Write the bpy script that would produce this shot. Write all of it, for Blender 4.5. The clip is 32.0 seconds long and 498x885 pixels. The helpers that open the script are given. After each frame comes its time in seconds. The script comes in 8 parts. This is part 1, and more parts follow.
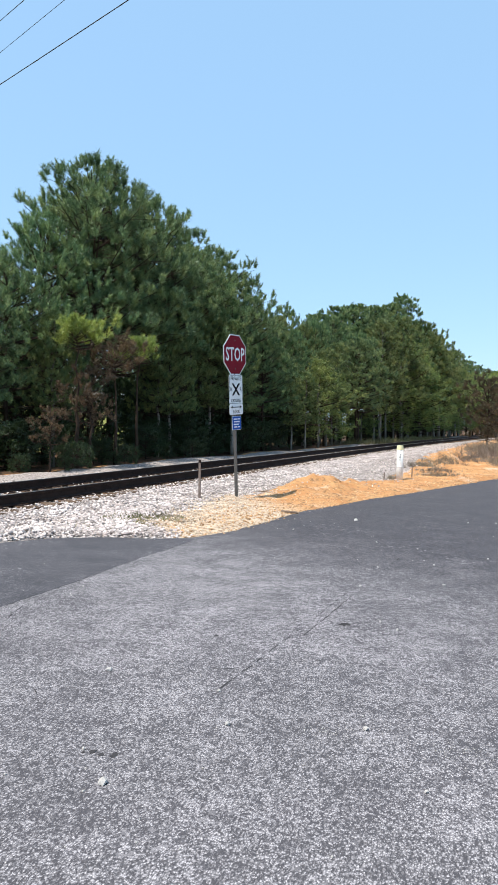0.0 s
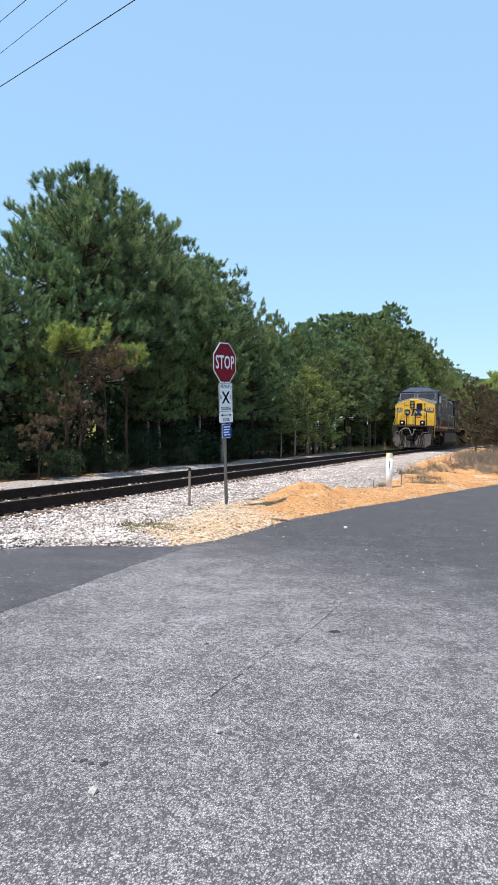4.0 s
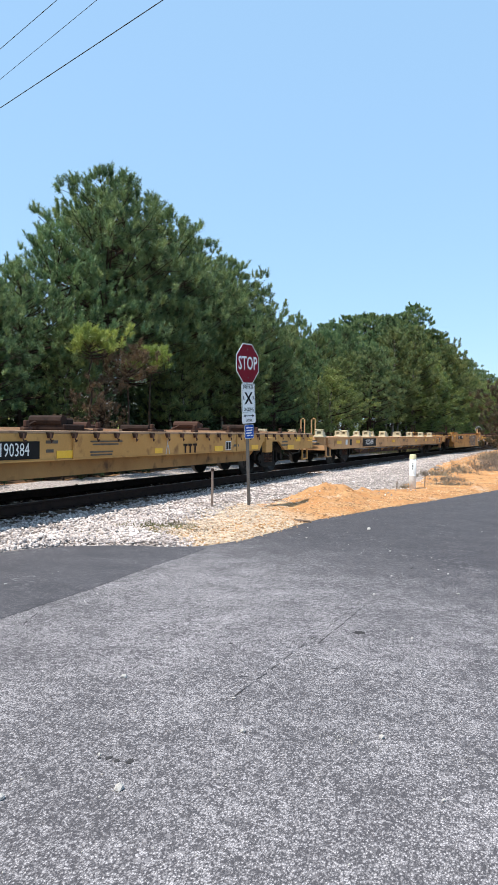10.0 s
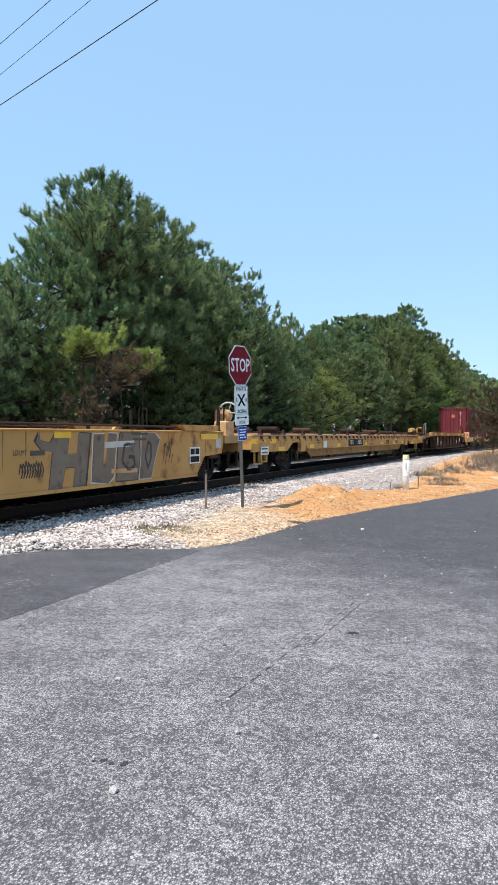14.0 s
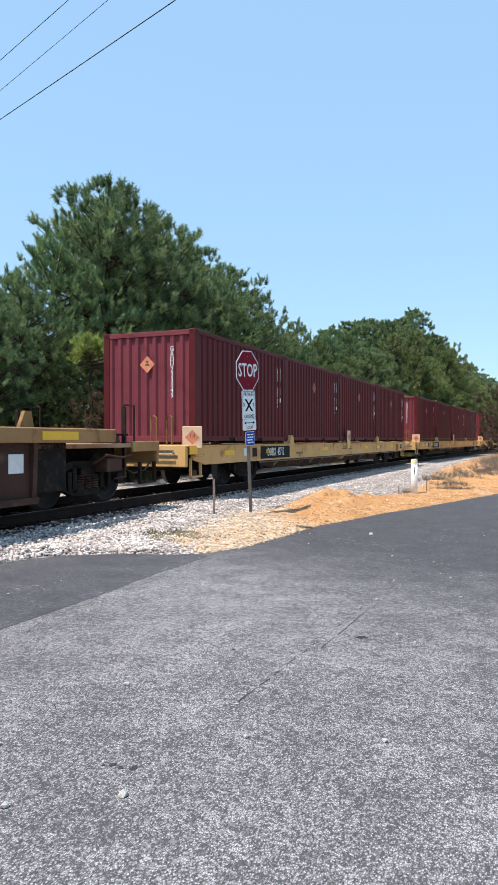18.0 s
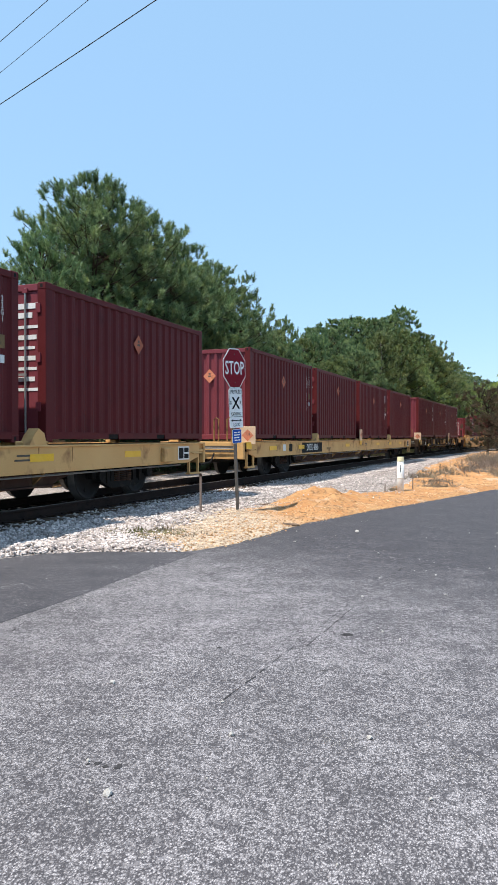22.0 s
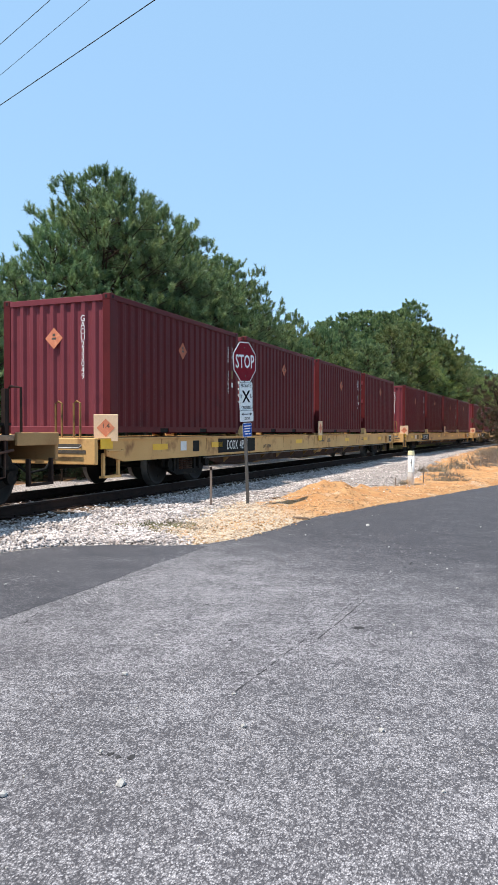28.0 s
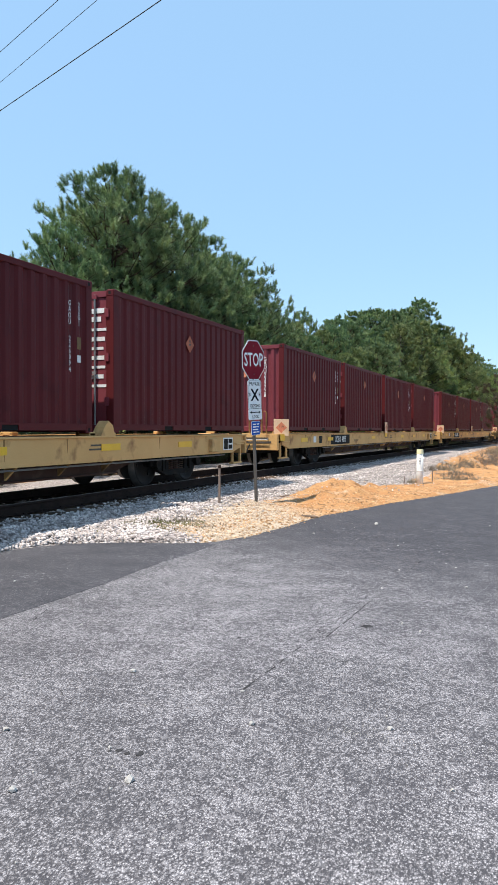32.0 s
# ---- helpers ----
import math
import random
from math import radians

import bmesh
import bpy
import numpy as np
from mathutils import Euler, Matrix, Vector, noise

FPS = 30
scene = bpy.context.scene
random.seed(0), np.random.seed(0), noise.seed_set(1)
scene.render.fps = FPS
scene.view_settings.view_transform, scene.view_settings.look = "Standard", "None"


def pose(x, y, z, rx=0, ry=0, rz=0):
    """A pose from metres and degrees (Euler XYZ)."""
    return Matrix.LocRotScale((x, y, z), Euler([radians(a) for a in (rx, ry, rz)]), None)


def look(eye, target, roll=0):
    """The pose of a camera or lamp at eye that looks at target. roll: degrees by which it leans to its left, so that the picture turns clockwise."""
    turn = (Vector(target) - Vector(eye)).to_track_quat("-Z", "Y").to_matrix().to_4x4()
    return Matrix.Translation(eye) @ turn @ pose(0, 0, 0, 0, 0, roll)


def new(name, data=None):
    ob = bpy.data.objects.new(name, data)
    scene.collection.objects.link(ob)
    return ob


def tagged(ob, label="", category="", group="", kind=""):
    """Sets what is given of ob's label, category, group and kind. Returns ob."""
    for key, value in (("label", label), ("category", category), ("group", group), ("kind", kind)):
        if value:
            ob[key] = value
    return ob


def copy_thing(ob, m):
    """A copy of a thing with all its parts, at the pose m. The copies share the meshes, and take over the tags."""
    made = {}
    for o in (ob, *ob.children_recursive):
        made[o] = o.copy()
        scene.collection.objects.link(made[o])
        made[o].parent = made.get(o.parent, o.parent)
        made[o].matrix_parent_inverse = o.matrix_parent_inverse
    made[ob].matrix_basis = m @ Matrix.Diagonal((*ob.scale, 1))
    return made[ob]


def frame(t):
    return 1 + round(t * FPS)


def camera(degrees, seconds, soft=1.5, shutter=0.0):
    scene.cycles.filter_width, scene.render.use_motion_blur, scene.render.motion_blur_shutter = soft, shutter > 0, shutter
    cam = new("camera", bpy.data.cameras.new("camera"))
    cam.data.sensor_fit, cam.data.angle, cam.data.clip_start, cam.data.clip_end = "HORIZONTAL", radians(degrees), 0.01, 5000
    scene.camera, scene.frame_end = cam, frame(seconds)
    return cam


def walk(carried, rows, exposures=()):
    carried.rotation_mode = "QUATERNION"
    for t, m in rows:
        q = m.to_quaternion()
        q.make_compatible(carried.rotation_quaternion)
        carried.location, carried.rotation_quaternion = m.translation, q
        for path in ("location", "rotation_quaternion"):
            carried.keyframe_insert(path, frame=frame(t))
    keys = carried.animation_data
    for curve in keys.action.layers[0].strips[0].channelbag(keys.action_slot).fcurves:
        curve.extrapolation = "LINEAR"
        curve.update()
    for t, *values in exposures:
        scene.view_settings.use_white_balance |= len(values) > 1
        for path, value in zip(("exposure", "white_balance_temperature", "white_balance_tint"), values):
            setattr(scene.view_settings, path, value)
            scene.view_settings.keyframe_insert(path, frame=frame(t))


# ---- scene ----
cam = camera(38.38, 32.0, soft=1.35)
walk(cam, [
    (0, pose(-0.0026, 0.0330, 1.5228, 88.456, 0, 20.740) @ pose(0, 0, 0, 0, 0, 0.757)),
    (0.5, pose(-0.0018, 0.0245, 1.5276, 88.669, 0, 20.775) @ pose(0, 0, 0, 0, 0, 0.674)),
    (1, pose(-0.0028, 0.0171, 1.5285, 88.908, 0, 20.660) @ pose(0, 0, 0, 0, 0, 0.645)),
    (1.5, pose(-0.0017, 0.0120, 1.5277, 89.128, 0, 20.468) @ pose(0, 0, 0, 0, 0, 0.654)),
    (2, pose(0.0018, 0.0088, 1.5227, 89.262, 0, 20.333) @ pose(0, 0, 0, 0, 0, 0.693)),
    (2.5, pose(0.0043, 0.0086, 1.5234, 89.252, 0, 20.215) @ pose(0, 0, 0, 0, 0, 0.716)),
    (3, pose(0.0035, 0.0116, 1.5233, 89.171, 0, 20.116) @ pose(0, 0, 0, 0, 0, 0.710)),
    (3.5, pose(0.0012, 0.0141, 1.5254, 89.089, 0, 20.004) @ pose(0, 0, 0, 0, 0, 0.712)),
    (5.5, pose(0.0009, 0.0142, 1.5213, 89.173, 0, 19.855) @ pose(0, 0, 0, 0, 0, 0.733)),
    (6, pose(0.0022, 0.0136, 1.5198, 89.262, 0, 20.049) @ pose(0, 0, 0, 0, 0, 0.772)),
    (6.5, pose(0.0039, 0.0149, 1.5171, 89.325, 0, 20.365) @ pose(0, 0, 0, 0, 0, 0.804)),
    (7, pose(0.0019, 0.0160, 1.5188, 89.301, 0, 20.745) @ pose(0, 0, 0, 0, 0, 0.860)),
    (7.5, pose(-0.0051, 0.0169, 1.5120, 89.205, 0, 21.040) @ pose(0, 0, 0, 0, 0, 0.941)),
    (8, pose(-0.0104, 0.0194, 1.5135, 89.113, 0, 21.364) @ pose(0, 0, 0, 0, 0, 0.975)),
    (8.5, pose(-0.0150, 0.0184, 1.5118, 89.018, 0, 21.548) @ pose(0, 0, 0, 0, 0, 0.987)),
    (9, pose(-0.0199, 0.0148, 1.5136, 89.029, 0, 21.615) @ pose(0, 0, 0, 0, 0, 0.973)),
    (9.5, pose(-0.0191, 0.0146, 1.5116, 89.102, 0, 21.663) @ pose(0, 0, 0, 0, 0, 0.883)),
    (10, pose(-0.0152, 0.0126, 1.5117, 89.185, 0, 21.677) @ pose(0, 0, 0, 0, 0, 0.758)),
    (10.5, pose(-0.0126, 0.0071, 1.5129, 89.213, 0, 21.661) @ pose(0, 0, 0, 0, 0, 0.651)),
    (11, pose(-0.0099, 0.0044, 1.5107, 89.250, 0, 21.644) @ pose(0, 0, 0, 0, 0, 0.532)),
    (11.5, pose(-0.0072, 0.0053, 1.5115, 89.255, 0, 21.572) @ pose(0, 0, 0, 0, 0, 0.414)),
    (12, pose(-0.0053, 0.0063, 1.5127, 89.271, 0, 21.435) @ pose(0, 0, 0, 0, 0, 0.344)),
    (12.5, pose(-0.0055, 0.0070, 1.5128, 89.275, 0, 21.242) @ pose(0, 0, 0, 0, 0, 0.331)),
    (13, pose(-0.0062, 0.0072, 1.5094, 89.296, 0, 21.105) @ pose(0, 0, 0, 0, 0, 0.338)),
    (13.5, pose(-0.0048, 0.0059, 1.5111, 89.344, 0, 21.108) @ pose(0, 0, 0, 0, 0, 0.320)),
    (14, pose(-0.0028, 0.0049, 1.5108, 89.344, 0, 21.176) @ pose(0, 0, 0, 0, 0, 0.284)),
    (14.5, pose(0.0004, 0.0029, 1.5096, 89.372, 0, 21.261) @ pose(0, 0, 0, 0, 0, 0.215)),
    (16.5, pose(0.0038, -0.0017, 1.5111, 89.552, 0, 21.582) @ pose(0, 0, 0, 0, 0, 0.123)),
    (17, pose(0.0050, -0.0049, 1.5085, 89.660, 0, 21.649) @ pose(0, 0, 0, 0, 0, 0.061)),
    (17.5, pose(0.0052, -0.0042, 1.5077, 89.730, 0, 21.790) @ pose(0, 0, 0, 0, 0, 0.001)),
    (18, pose(0.0043, -0.0027, 1.5048, 89.769, 0, 21.811) @ pose(0, 0, 0, 0, 0, -0.068)),
    (18.5, pose(0.0040, -0.0026, 1.5064, 89.782, 0, 21.755) @ pose(0, 0, 0, 0, 0, -0.114)),
    (19, pose(0.0074, -0.0022, 1.5060, 89.799, 0, 21.612) @ pose(0, 0, 0, 0, 0, -0.161)),
    (19.5, pose(0.0118, -0.0018, 1.5096, 89.752, 0, 21.382) @ pose(0, 0, 0, 0, 0, -0.199)),
    (20, pose(0.0123, -0.0026, 1.5085, 89.729, 0, 21.101) @ pose(0, 0, 0, 0, 0, -0.179)),
    (20.5, pose(0.0111, -0.0035, 1.5067, 89.700, 0, 20.868) @ pose(0, 0, 0, 0, 0, -0.123)),
    (21, pose(0.0111, -0.0031, 1.5074, 89.696, 0, 20.794) @ pose(0, 0, 0, 0, 0, -0.073)),
    (21.5, pose(0.0108, -0.0014, 1.5061, 89.685, 0, 20.730) @ pose(0, 0, 0, 0, 0, -0.021)),
    (22, pose(0.0105, 0.0011, 1.5079, 89.570, 0, 20.785) @ pose(0, 0, 0, 0, 0, 0.024)),
    (22.5, pose(0.0083, 0.0032, 1.5036, 89.437, 0, 20.923) @ pose(0, 0, 0, 0, 0, 0.079)),
    (23, pose(0.0032, 0.0038, 1.5050, 89.237, 0, 21.111) @ pose(0, 0, 0, 0, 0, 0.179)),
    (23.5, pose(-0.0007, 0.0049, 1.5020, 89.092, 0, 21.383) @ pose(0, 0, 0, 0, 0, 0.268)),
    (24, pose(-0.0006, 0.0044, 1.5011, 89.033, 0, 21.621) @ pose(0, 0, 0, 0, 0, 0.323)),
    (24.5, pose(0.0022, 0.0001, 1.5011, 89.036, 0, 21.755) @ pose(0, 0, 0, 0, 0, 0.354)),
    (25, pose(0.0027, -0.0036, 1.5023, 89.081, 0, 21.827) @ pose(0, 0, 0, 0, 0, 0.370)),
    (25.5, pose(-0.0006, -0.0039, 1.5000, 89.140, 0, 21.814) @ pose(0, 0, 0, 0, 0, 0.316)),
    (27.5, pose(-0.0023, -0.0019, 1.5023, 89.098, 0, 21.540) @ pose(0, 0, 0, 0, 0, 0.150)),
    (28, pose(-0.0017, -0.0007, 1.5000, 89.096, 0, 21.560) @ pose(0, 0, 0, 0, 0, 0.047)),
    (28.5, pose(-0.0022, -0.0012, 1.5015, 89.099, 0, 21.608) @ pose(0, 0, 0, 0, 0, 0.087)),
    (29, pose(-0.0024, -0.0021, 1.5012, 89.182, 0, 21.725) @ pose(0, 0, 0, 0, 0, 0.146)),
    (29.5, pose(-0.0010, -0.0040, 1.5003, 89.250, 0, 21.893) @ pose(0, 0, 0, 0, 0, 0.156)),
    (30, pose(0.0009, -0.0082, 1.4979, 89.298, 0, 22.093) @ pose(0, 0, 0, 0, 0, 0.157)),
    (30.5, pose(0.0006, -0.0107, 1.5013, 89.263, 0, 22.258) @ pose(0, 0, 0, 0, 0, 0.160)),
    (31, pose(-0.0014, -0.0072, 1.4980, 89.179, 0, 22.371) @ pose(0, 0, 0, 0, 0, 0.155)),
    (31.5, pose(-0.0029, -0.0029, 1.4964, 89.095, 0, 22.373) @ pose(0, 0, 0, 0, 0, 0.158)),
    (32, pose(-0.0043, -0.0002, 1.4956, 88.969, 0, 22.232) @ pose(0, 0, 0, 0, 0, 0.142)),
])

# ---- sky and sun ----
SUN_FROM = Vector((-0.28, -0.34, 1.0)).normalized()
world = bpy.data.worlds.new("world")
scene.world = world
world.use_nodes = True
wn, wl = world.node_tree.nodes, world.node_tree.links
sky = wn.new("ShaderNodeTexSky")
sky.sky_type = "NISHITA"
sky.sun_disc = False
sky.sun_elevation = math.asin(SUN_FROM.z)
sky.sun_rotation = math.atan2(SUN_FROM.x, SUN_FROM.y)
sky.air_density, sky.dust_density, sky.ozone_density = 1.0, 0.4, 2.5
wn["Background"].inputs["Strength"].default_value = 0.15
haze = wn.new("ShaderNodeMix")
haze.data_type = "RGBA"
haze.inputs["Factor"].default_value = 0.68
haze.inputs["B"].default_value = (1.98, 3.34, 4.85, 1)
wl.new(sky.outputs["Color"], haze.inputs["A"])
wl.new(haze.outputs["Result"], wn["Background"].inputs["Color"])
sun = new("sun", bpy.data.lights.new("sun", "SUN"))
sun.data.energy, sun.data.angle, sun.data.color = 4.8, radians(0.53), (1.0, 0.94, 0.85)
sun.matrix_basis = look(SUN_FROM * 60, (0, 0, 0))
scene.view_settings.exposure = 0.57


# ---- materials ----
def material(name, a, b, scale=3.0, rough=0.7, metal=0.0, bump=0.15, fine=60.0, c=None, rand=0.0, island=False, contrast=0.5, spec=0.5):
    """Two colours mixed by noise at two scales, a third colour in stains, and a fine relief."""
    m = bpy.data.materials.new(name)
    m.use_nodes = True
    n, l = m.node_tree.nodes, m.node_tree.links
    p = n["Principled BSDF"]
    co = n.new("ShaderNodeTexCoord")
    big, small = n.new("ShaderNodeTexNoise"), n.new("ShaderNodeTexNoise")
    big.inputs["Scale"].default_value, big.inputs["Detail"].default_value = scale, 6
    small.inputs["Scale"].default_value, small.inputs["Detail"].default_value = fine, 4
    for t in (big, small):
        l.new(co.outputs["Object"], t.inputs["Vector"])
    ramp = n.new("ShaderNodeMapRange")
    ramp.inputs["From Min"].default_value, ramp.inputs["From Max"].default_value = 0.5 - contrast / 2, 0.5 + contrast / 2
    l.new(big.outputs["Fac"], ramp.inputs["Value"])
    mix = n.new("ShaderNodeMix")
    mix.data_type = "RGBA"
    mix.inputs["A"].default_value, mix.inputs["B"].default_value = (*a, 1), (*b, 1)
    l.new(ramp.outputs["Result"], mix.inputs["Factor"])
    last = mix.outputs["Result"]
    if c:
        stain = n.new("ShaderNodeTexNoise")
        stain.inputs["Scale"].default_value, stain.inputs["Detail"].default_value = scale * 2.7, 8
        l.new(co.outputs["Object"], stain.inputs["Vector"])
        r2 = n.new("ShaderNodeMapRange")
        r2.inputs["From Min"].default_value, r2.inputs["From Max"].default_value = 0.56, 0.72
        l.new(stain.outputs["Fac"], r2.inputs["Value"])
        m2 = n.new("ShaderNodeMix")
        m2.data_type = "RGBA"
        m2.inputs["B"].default_value = (*c, 1)
        l.new(r2.outputs["Result"], m2.inputs["Factor"])
        l.new(last, m2.inputs["A"])
        last = m2.outputs["Result"]
    hsv = n.new("ShaderNodeHueSaturation")
    v = n.new("ShaderNodeMath")
    v.operation = "MULTIPLY_ADD"
    v.inputs[1].default_value, v.inputs[2].default_value = 0.35, 0.825
    l.new(small.outputs["Fac"], v.inputs[0])
    value = v.outputs[0]
    if rand:
        src = n.new("ShaderNodeNewGeometry").outputs["Random Per Island"] if island else n.new("ShaderNodeObjectInfo").outputs["Random"]
        w = n.new("ShaderNodeMath")
        w.operation = "MULTIPLY_ADD"
        w.inputs[1].default_value, w.inputs[2].default_value = rand, 1 - rand / 2
        l.new(src, w.inputs[0])
        w2 = n.new("ShaderNodeMath")
        w2.operation = "MULTIPLY"
        l.new(w.outputs[0], w2.inputs[0])
        l.new(value, w2.inputs[1])
        value = w2.outputs[0]
    l.new(value, hsv.inputs["Value"])
    l.new(last, hsv.inputs["Color"])
    l.new(hsv.outputs["Color"], p.inputs["Base Color"])
    p.inputs["Roughness"].default_value, p.inputs["Metallic"].default_value = rough, metal
    p.inputs["Specular IOR Level"].default_value = spec
    if bump:
        bn = n.new("ShaderNodeBump")
        bn.inputs["Strength"].default_value, bn.inputs["Distance"].default_value = bump, 0.02
        l.new(small.outputs["Fac"], bn.inputs["Height"])
        l.new(bn.outputs["Normal"], p.inputs["Normal"])
    return m


def leaf_material(name, a, b, c, rand=0.5):
    """Foliage: colour by island, with light let through."""
    m = bpy.data.materials.new(name)
    m.use_nodes = True
    n, l = m.node_tree.nodes, m.node_tree.links
    out = n["Material Output"]
    n.remove(n["Principled BSDF"])
    geo, obj, co = n.new("ShaderNodeNewGeometry"), n.new("ShaderNodeObjectInfo"), n.new("ShaderNodeTexCoord")
    big = n.new("ShaderNodeTexNoise")
    big.inputs["Scale"].default_value, big.inputs["Detail"].default_value = 1.7, 4
    l.new(co.outputs["Object"], big.inputs["Vector"])
    ramp = n.new("ShaderNodeValToRGB")
    e = ramp.color_ramp.elements
    e[0].position, e[0].color = 0.32, (*a, 1)
    e[1].position, e[1].color = 0.68, (*c, 1)
    mid = e.new(0.5)
    mid.color = (*b, 1)
    l.new(big.outputs["Fac"], ramp.inputs["Fac"])
    hsv = n.new("ShaderNodeHueSaturation")
    v = n.new("ShaderNodeMath")
    v.operation = "MULTIPLY_ADD"
    v.inputs[1].default_value, v.inputs[2].default_value = rand, 1 - rand / 2
    l.new(geo.outputs["Random Per Island"], v.inputs[0])
    h = n.new("ShaderNodeMath")
    h.operation = "MULTIPLY_ADD"
    h.inputs[1].default_value, h.inputs[2].default_value = 0.03, 0.485
    l.new(obj.outputs["Random"], h.inputs[0])
    l.new(h.outputs[0], hsv.inputs["Hue"])
    l.new(v.outputs[0], hsv.inputs["Value"])
    l.new(ramp.outputs["Color"], hsv.inputs["Color"])
    d, t, g = n.new("ShaderNodeBsdfDiffuse"), n.new("ShaderNodeBsdfTranslucent"), n.new("ShaderNodeBsdfGlossy")
    g.inputs["Roughness"].default_value = 0.45
    m1, m2 = n.new("ShaderNodeMixShader"), n.new("ShaderNodeMixShader")
    m1.inputs[0].default_value, m2.inputs[0].default_value = 0.26, 0.045
    for s in (d, t):
        l.new(hsv.outputs["Color"], s.inputs["Color"])
    l.new(d.outputs[0], m1.inputs[1])
    l.new(t.outputs[0], m1.inputs[2])
    l.new(m1.outputs[0], m2.inputs[1])
    l.new(g.outputs[0], m2.inputs[2])
    l.new(m2.outputs[0], out.inputs["Surface"])
    return m


def asphalt(name, low, high, speck, amount, patch=0.0):
    """Bitumen with pale chips showing through, worn in broad patches."""
    m = bpy.data.materials.new(name)
    m.use_nodes = True
    n, l = m.node_tree.nodes, m.node_tree.links
    p = n["Principled BSDF"]
    co = n.new("ShaderNodeTexCoord")

    def noise_at(scale, detail=5, rough=0.6):
        t = n.new("ShaderNodeTexNoise")
        t.inputs["Scale"].default_value, t.inputs["Detail"].default_value, t.inputs["Roughness"].default_value = scale, detail, rough
        l.new(co.outputs["Object"], t.inputs["Vector"])
        return t.outputs["Fac"]

    def span(value, lo, hi):
        r = n.new("ShaderNodeMapRange")
        r.inputs["From Min"].default_value, r.inputs["From Max"].default_value = lo, hi
        l.new(value, r.inputs["Value"])
        return r.outputs["Result"]

    def maths(op, a, b):
        q = n.new("ShaderNodeMath")
        q.operation = op
        for i, s in enumerate((a, b)):
            if isinstance(s, (int, float)):
                q.inputs[i].default_value = s
            else:
                l.new(s, q.inputs[i])
        return q.outputs[0]

    wear = span(noise_at(0.55, 6, 0.7), 0.3, 0.7)
    near = None
    if patch:
        # the road is polished dark where the traffic turns, and stripped to its chips elsewhere
        xyz = n.new("ShaderNodeSeparateXYZ")
        l.new(co.outputs["Object"], xyz.inputs[0])
        near = span(maths("ADD", maths("ADD", xyz.outputs["Y"], maths("MULTIPLY", xyz.outputs["X"], 0.6)), maths("MULTIPLY", noise_at(0.7, 6), 4.5)), 10.6, 7.2)
        wear = maths("MULTIPLY", maths("ADD", maths("MULTIPLY", wear, 0.45), 0.55), near)
    base = n.new("ShaderNodeMix")
    base.data_type = "RGBA"
    base.inputs["A"].default_value, base.inputs["B"].default_value = (*low, 1), (*high, 1)
    l.new(wear, base.inputs["Factor"])
    # the chips lie lengthwise, as the roller left them
    rolled = n.new("ShaderNodeMapping")
    rolled.inputs["Scale"].default_value = (1.0, 0.68, 1.0)
    l.new(co.outputs["Object"], rolled.inputs["Vector"])

    def cells(scale):
        v = n.new("ShaderNodeTexVoronoi")
        v.voronoi_dimensions = "2D"
        v.inputs["Scale"].default_value = scale
        l.new(rolled.outputs["Vector"], v.inputs["Vector"])
        s = n.new("ShaderNodeSeparateColor")
        l.new(v.outputs["Color"], s.inputs["Color"])
        return s.outputs[0], v.outputs["Distance"]

    grain, chips = cells(112)
    grit, gaps = cells(250)
    stones = maths("MULTIPLY", maths("ADD", maths("MULTIPLY", span(chips, 0.62, 0.22), 0.7), 0.3), maths("ADD", maths("MULTIPLY", span(gaps, 0.66, 0.25), 0.6), 0.4))
    mid = noise_at(13, 6, 0.75)
    bald = noise_at(2.4, 4, 0.65)
    level = maths("ADD", maths("ADD", maths("MULTIPLY", grain, 0.62), maths("MULTIPLY", grit, 0.50)), maths("ADD", maths("MULTIPLY", mid, 0.95 if patch else 0.62), maths("MULTIPLY", wear, amount * 0.22)))
    level = maths("ADD", level, maths("MULTIPLY", bald, 0.85 if patch else 0.4))
    if patch:
        level = maths("ADD", level, maths("MULTIPLY", maths("SUBTRACT", noise_at(22, 5, 0.7), 0.5), 1.2))
    blend = maths("MULTIPLY", span(level, 1.39 if patch else 1.22, 2.02 if patch else 1.70), maths("ADD", maths("MULTIPLY", wear, 0.78), 0.22))
    blend = maths("MULTIPLY", blend, stones)
    fleck, _ = cells(44)
    blend = maths("MAXIMUM", blend, maths("MULTIPLY", maths("MULTIPLY", span(fleck, 0.93, 0.99), span(noise_at(1.1, 4, 0.6), 0.45, 0.65)), 0.30))
    fin = n.new("ShaderNodeMix")
    fin.data_type = "RGBA"
    fin.inputs["B"].default_value = (*speck, 1)
    l.new(blend, fin.inputs["Factor"])
    l.new(base.outputs["Result"], fin.inputs["A"])
    l.new(fin.outputs["Result"], p.inputs["Base Color"])
    p.inputs["Roughness"].default_value = 0.85
    p.inputs["Specular IOR Level"].default_value = 0.35
    bn = n.new("ShaderNodeBump")
    bn.inputs["Strength"].default_value, bn.inputs["Distance"].default_value = 0.8, -0.004
    l.new(maths("ADD", chips, maths("MULTIPLY", gaps, 0.5)), bn.inputs["Height"])
    l.new(bn.outputs["Normal"], p.inputs["Normal"])
    return m


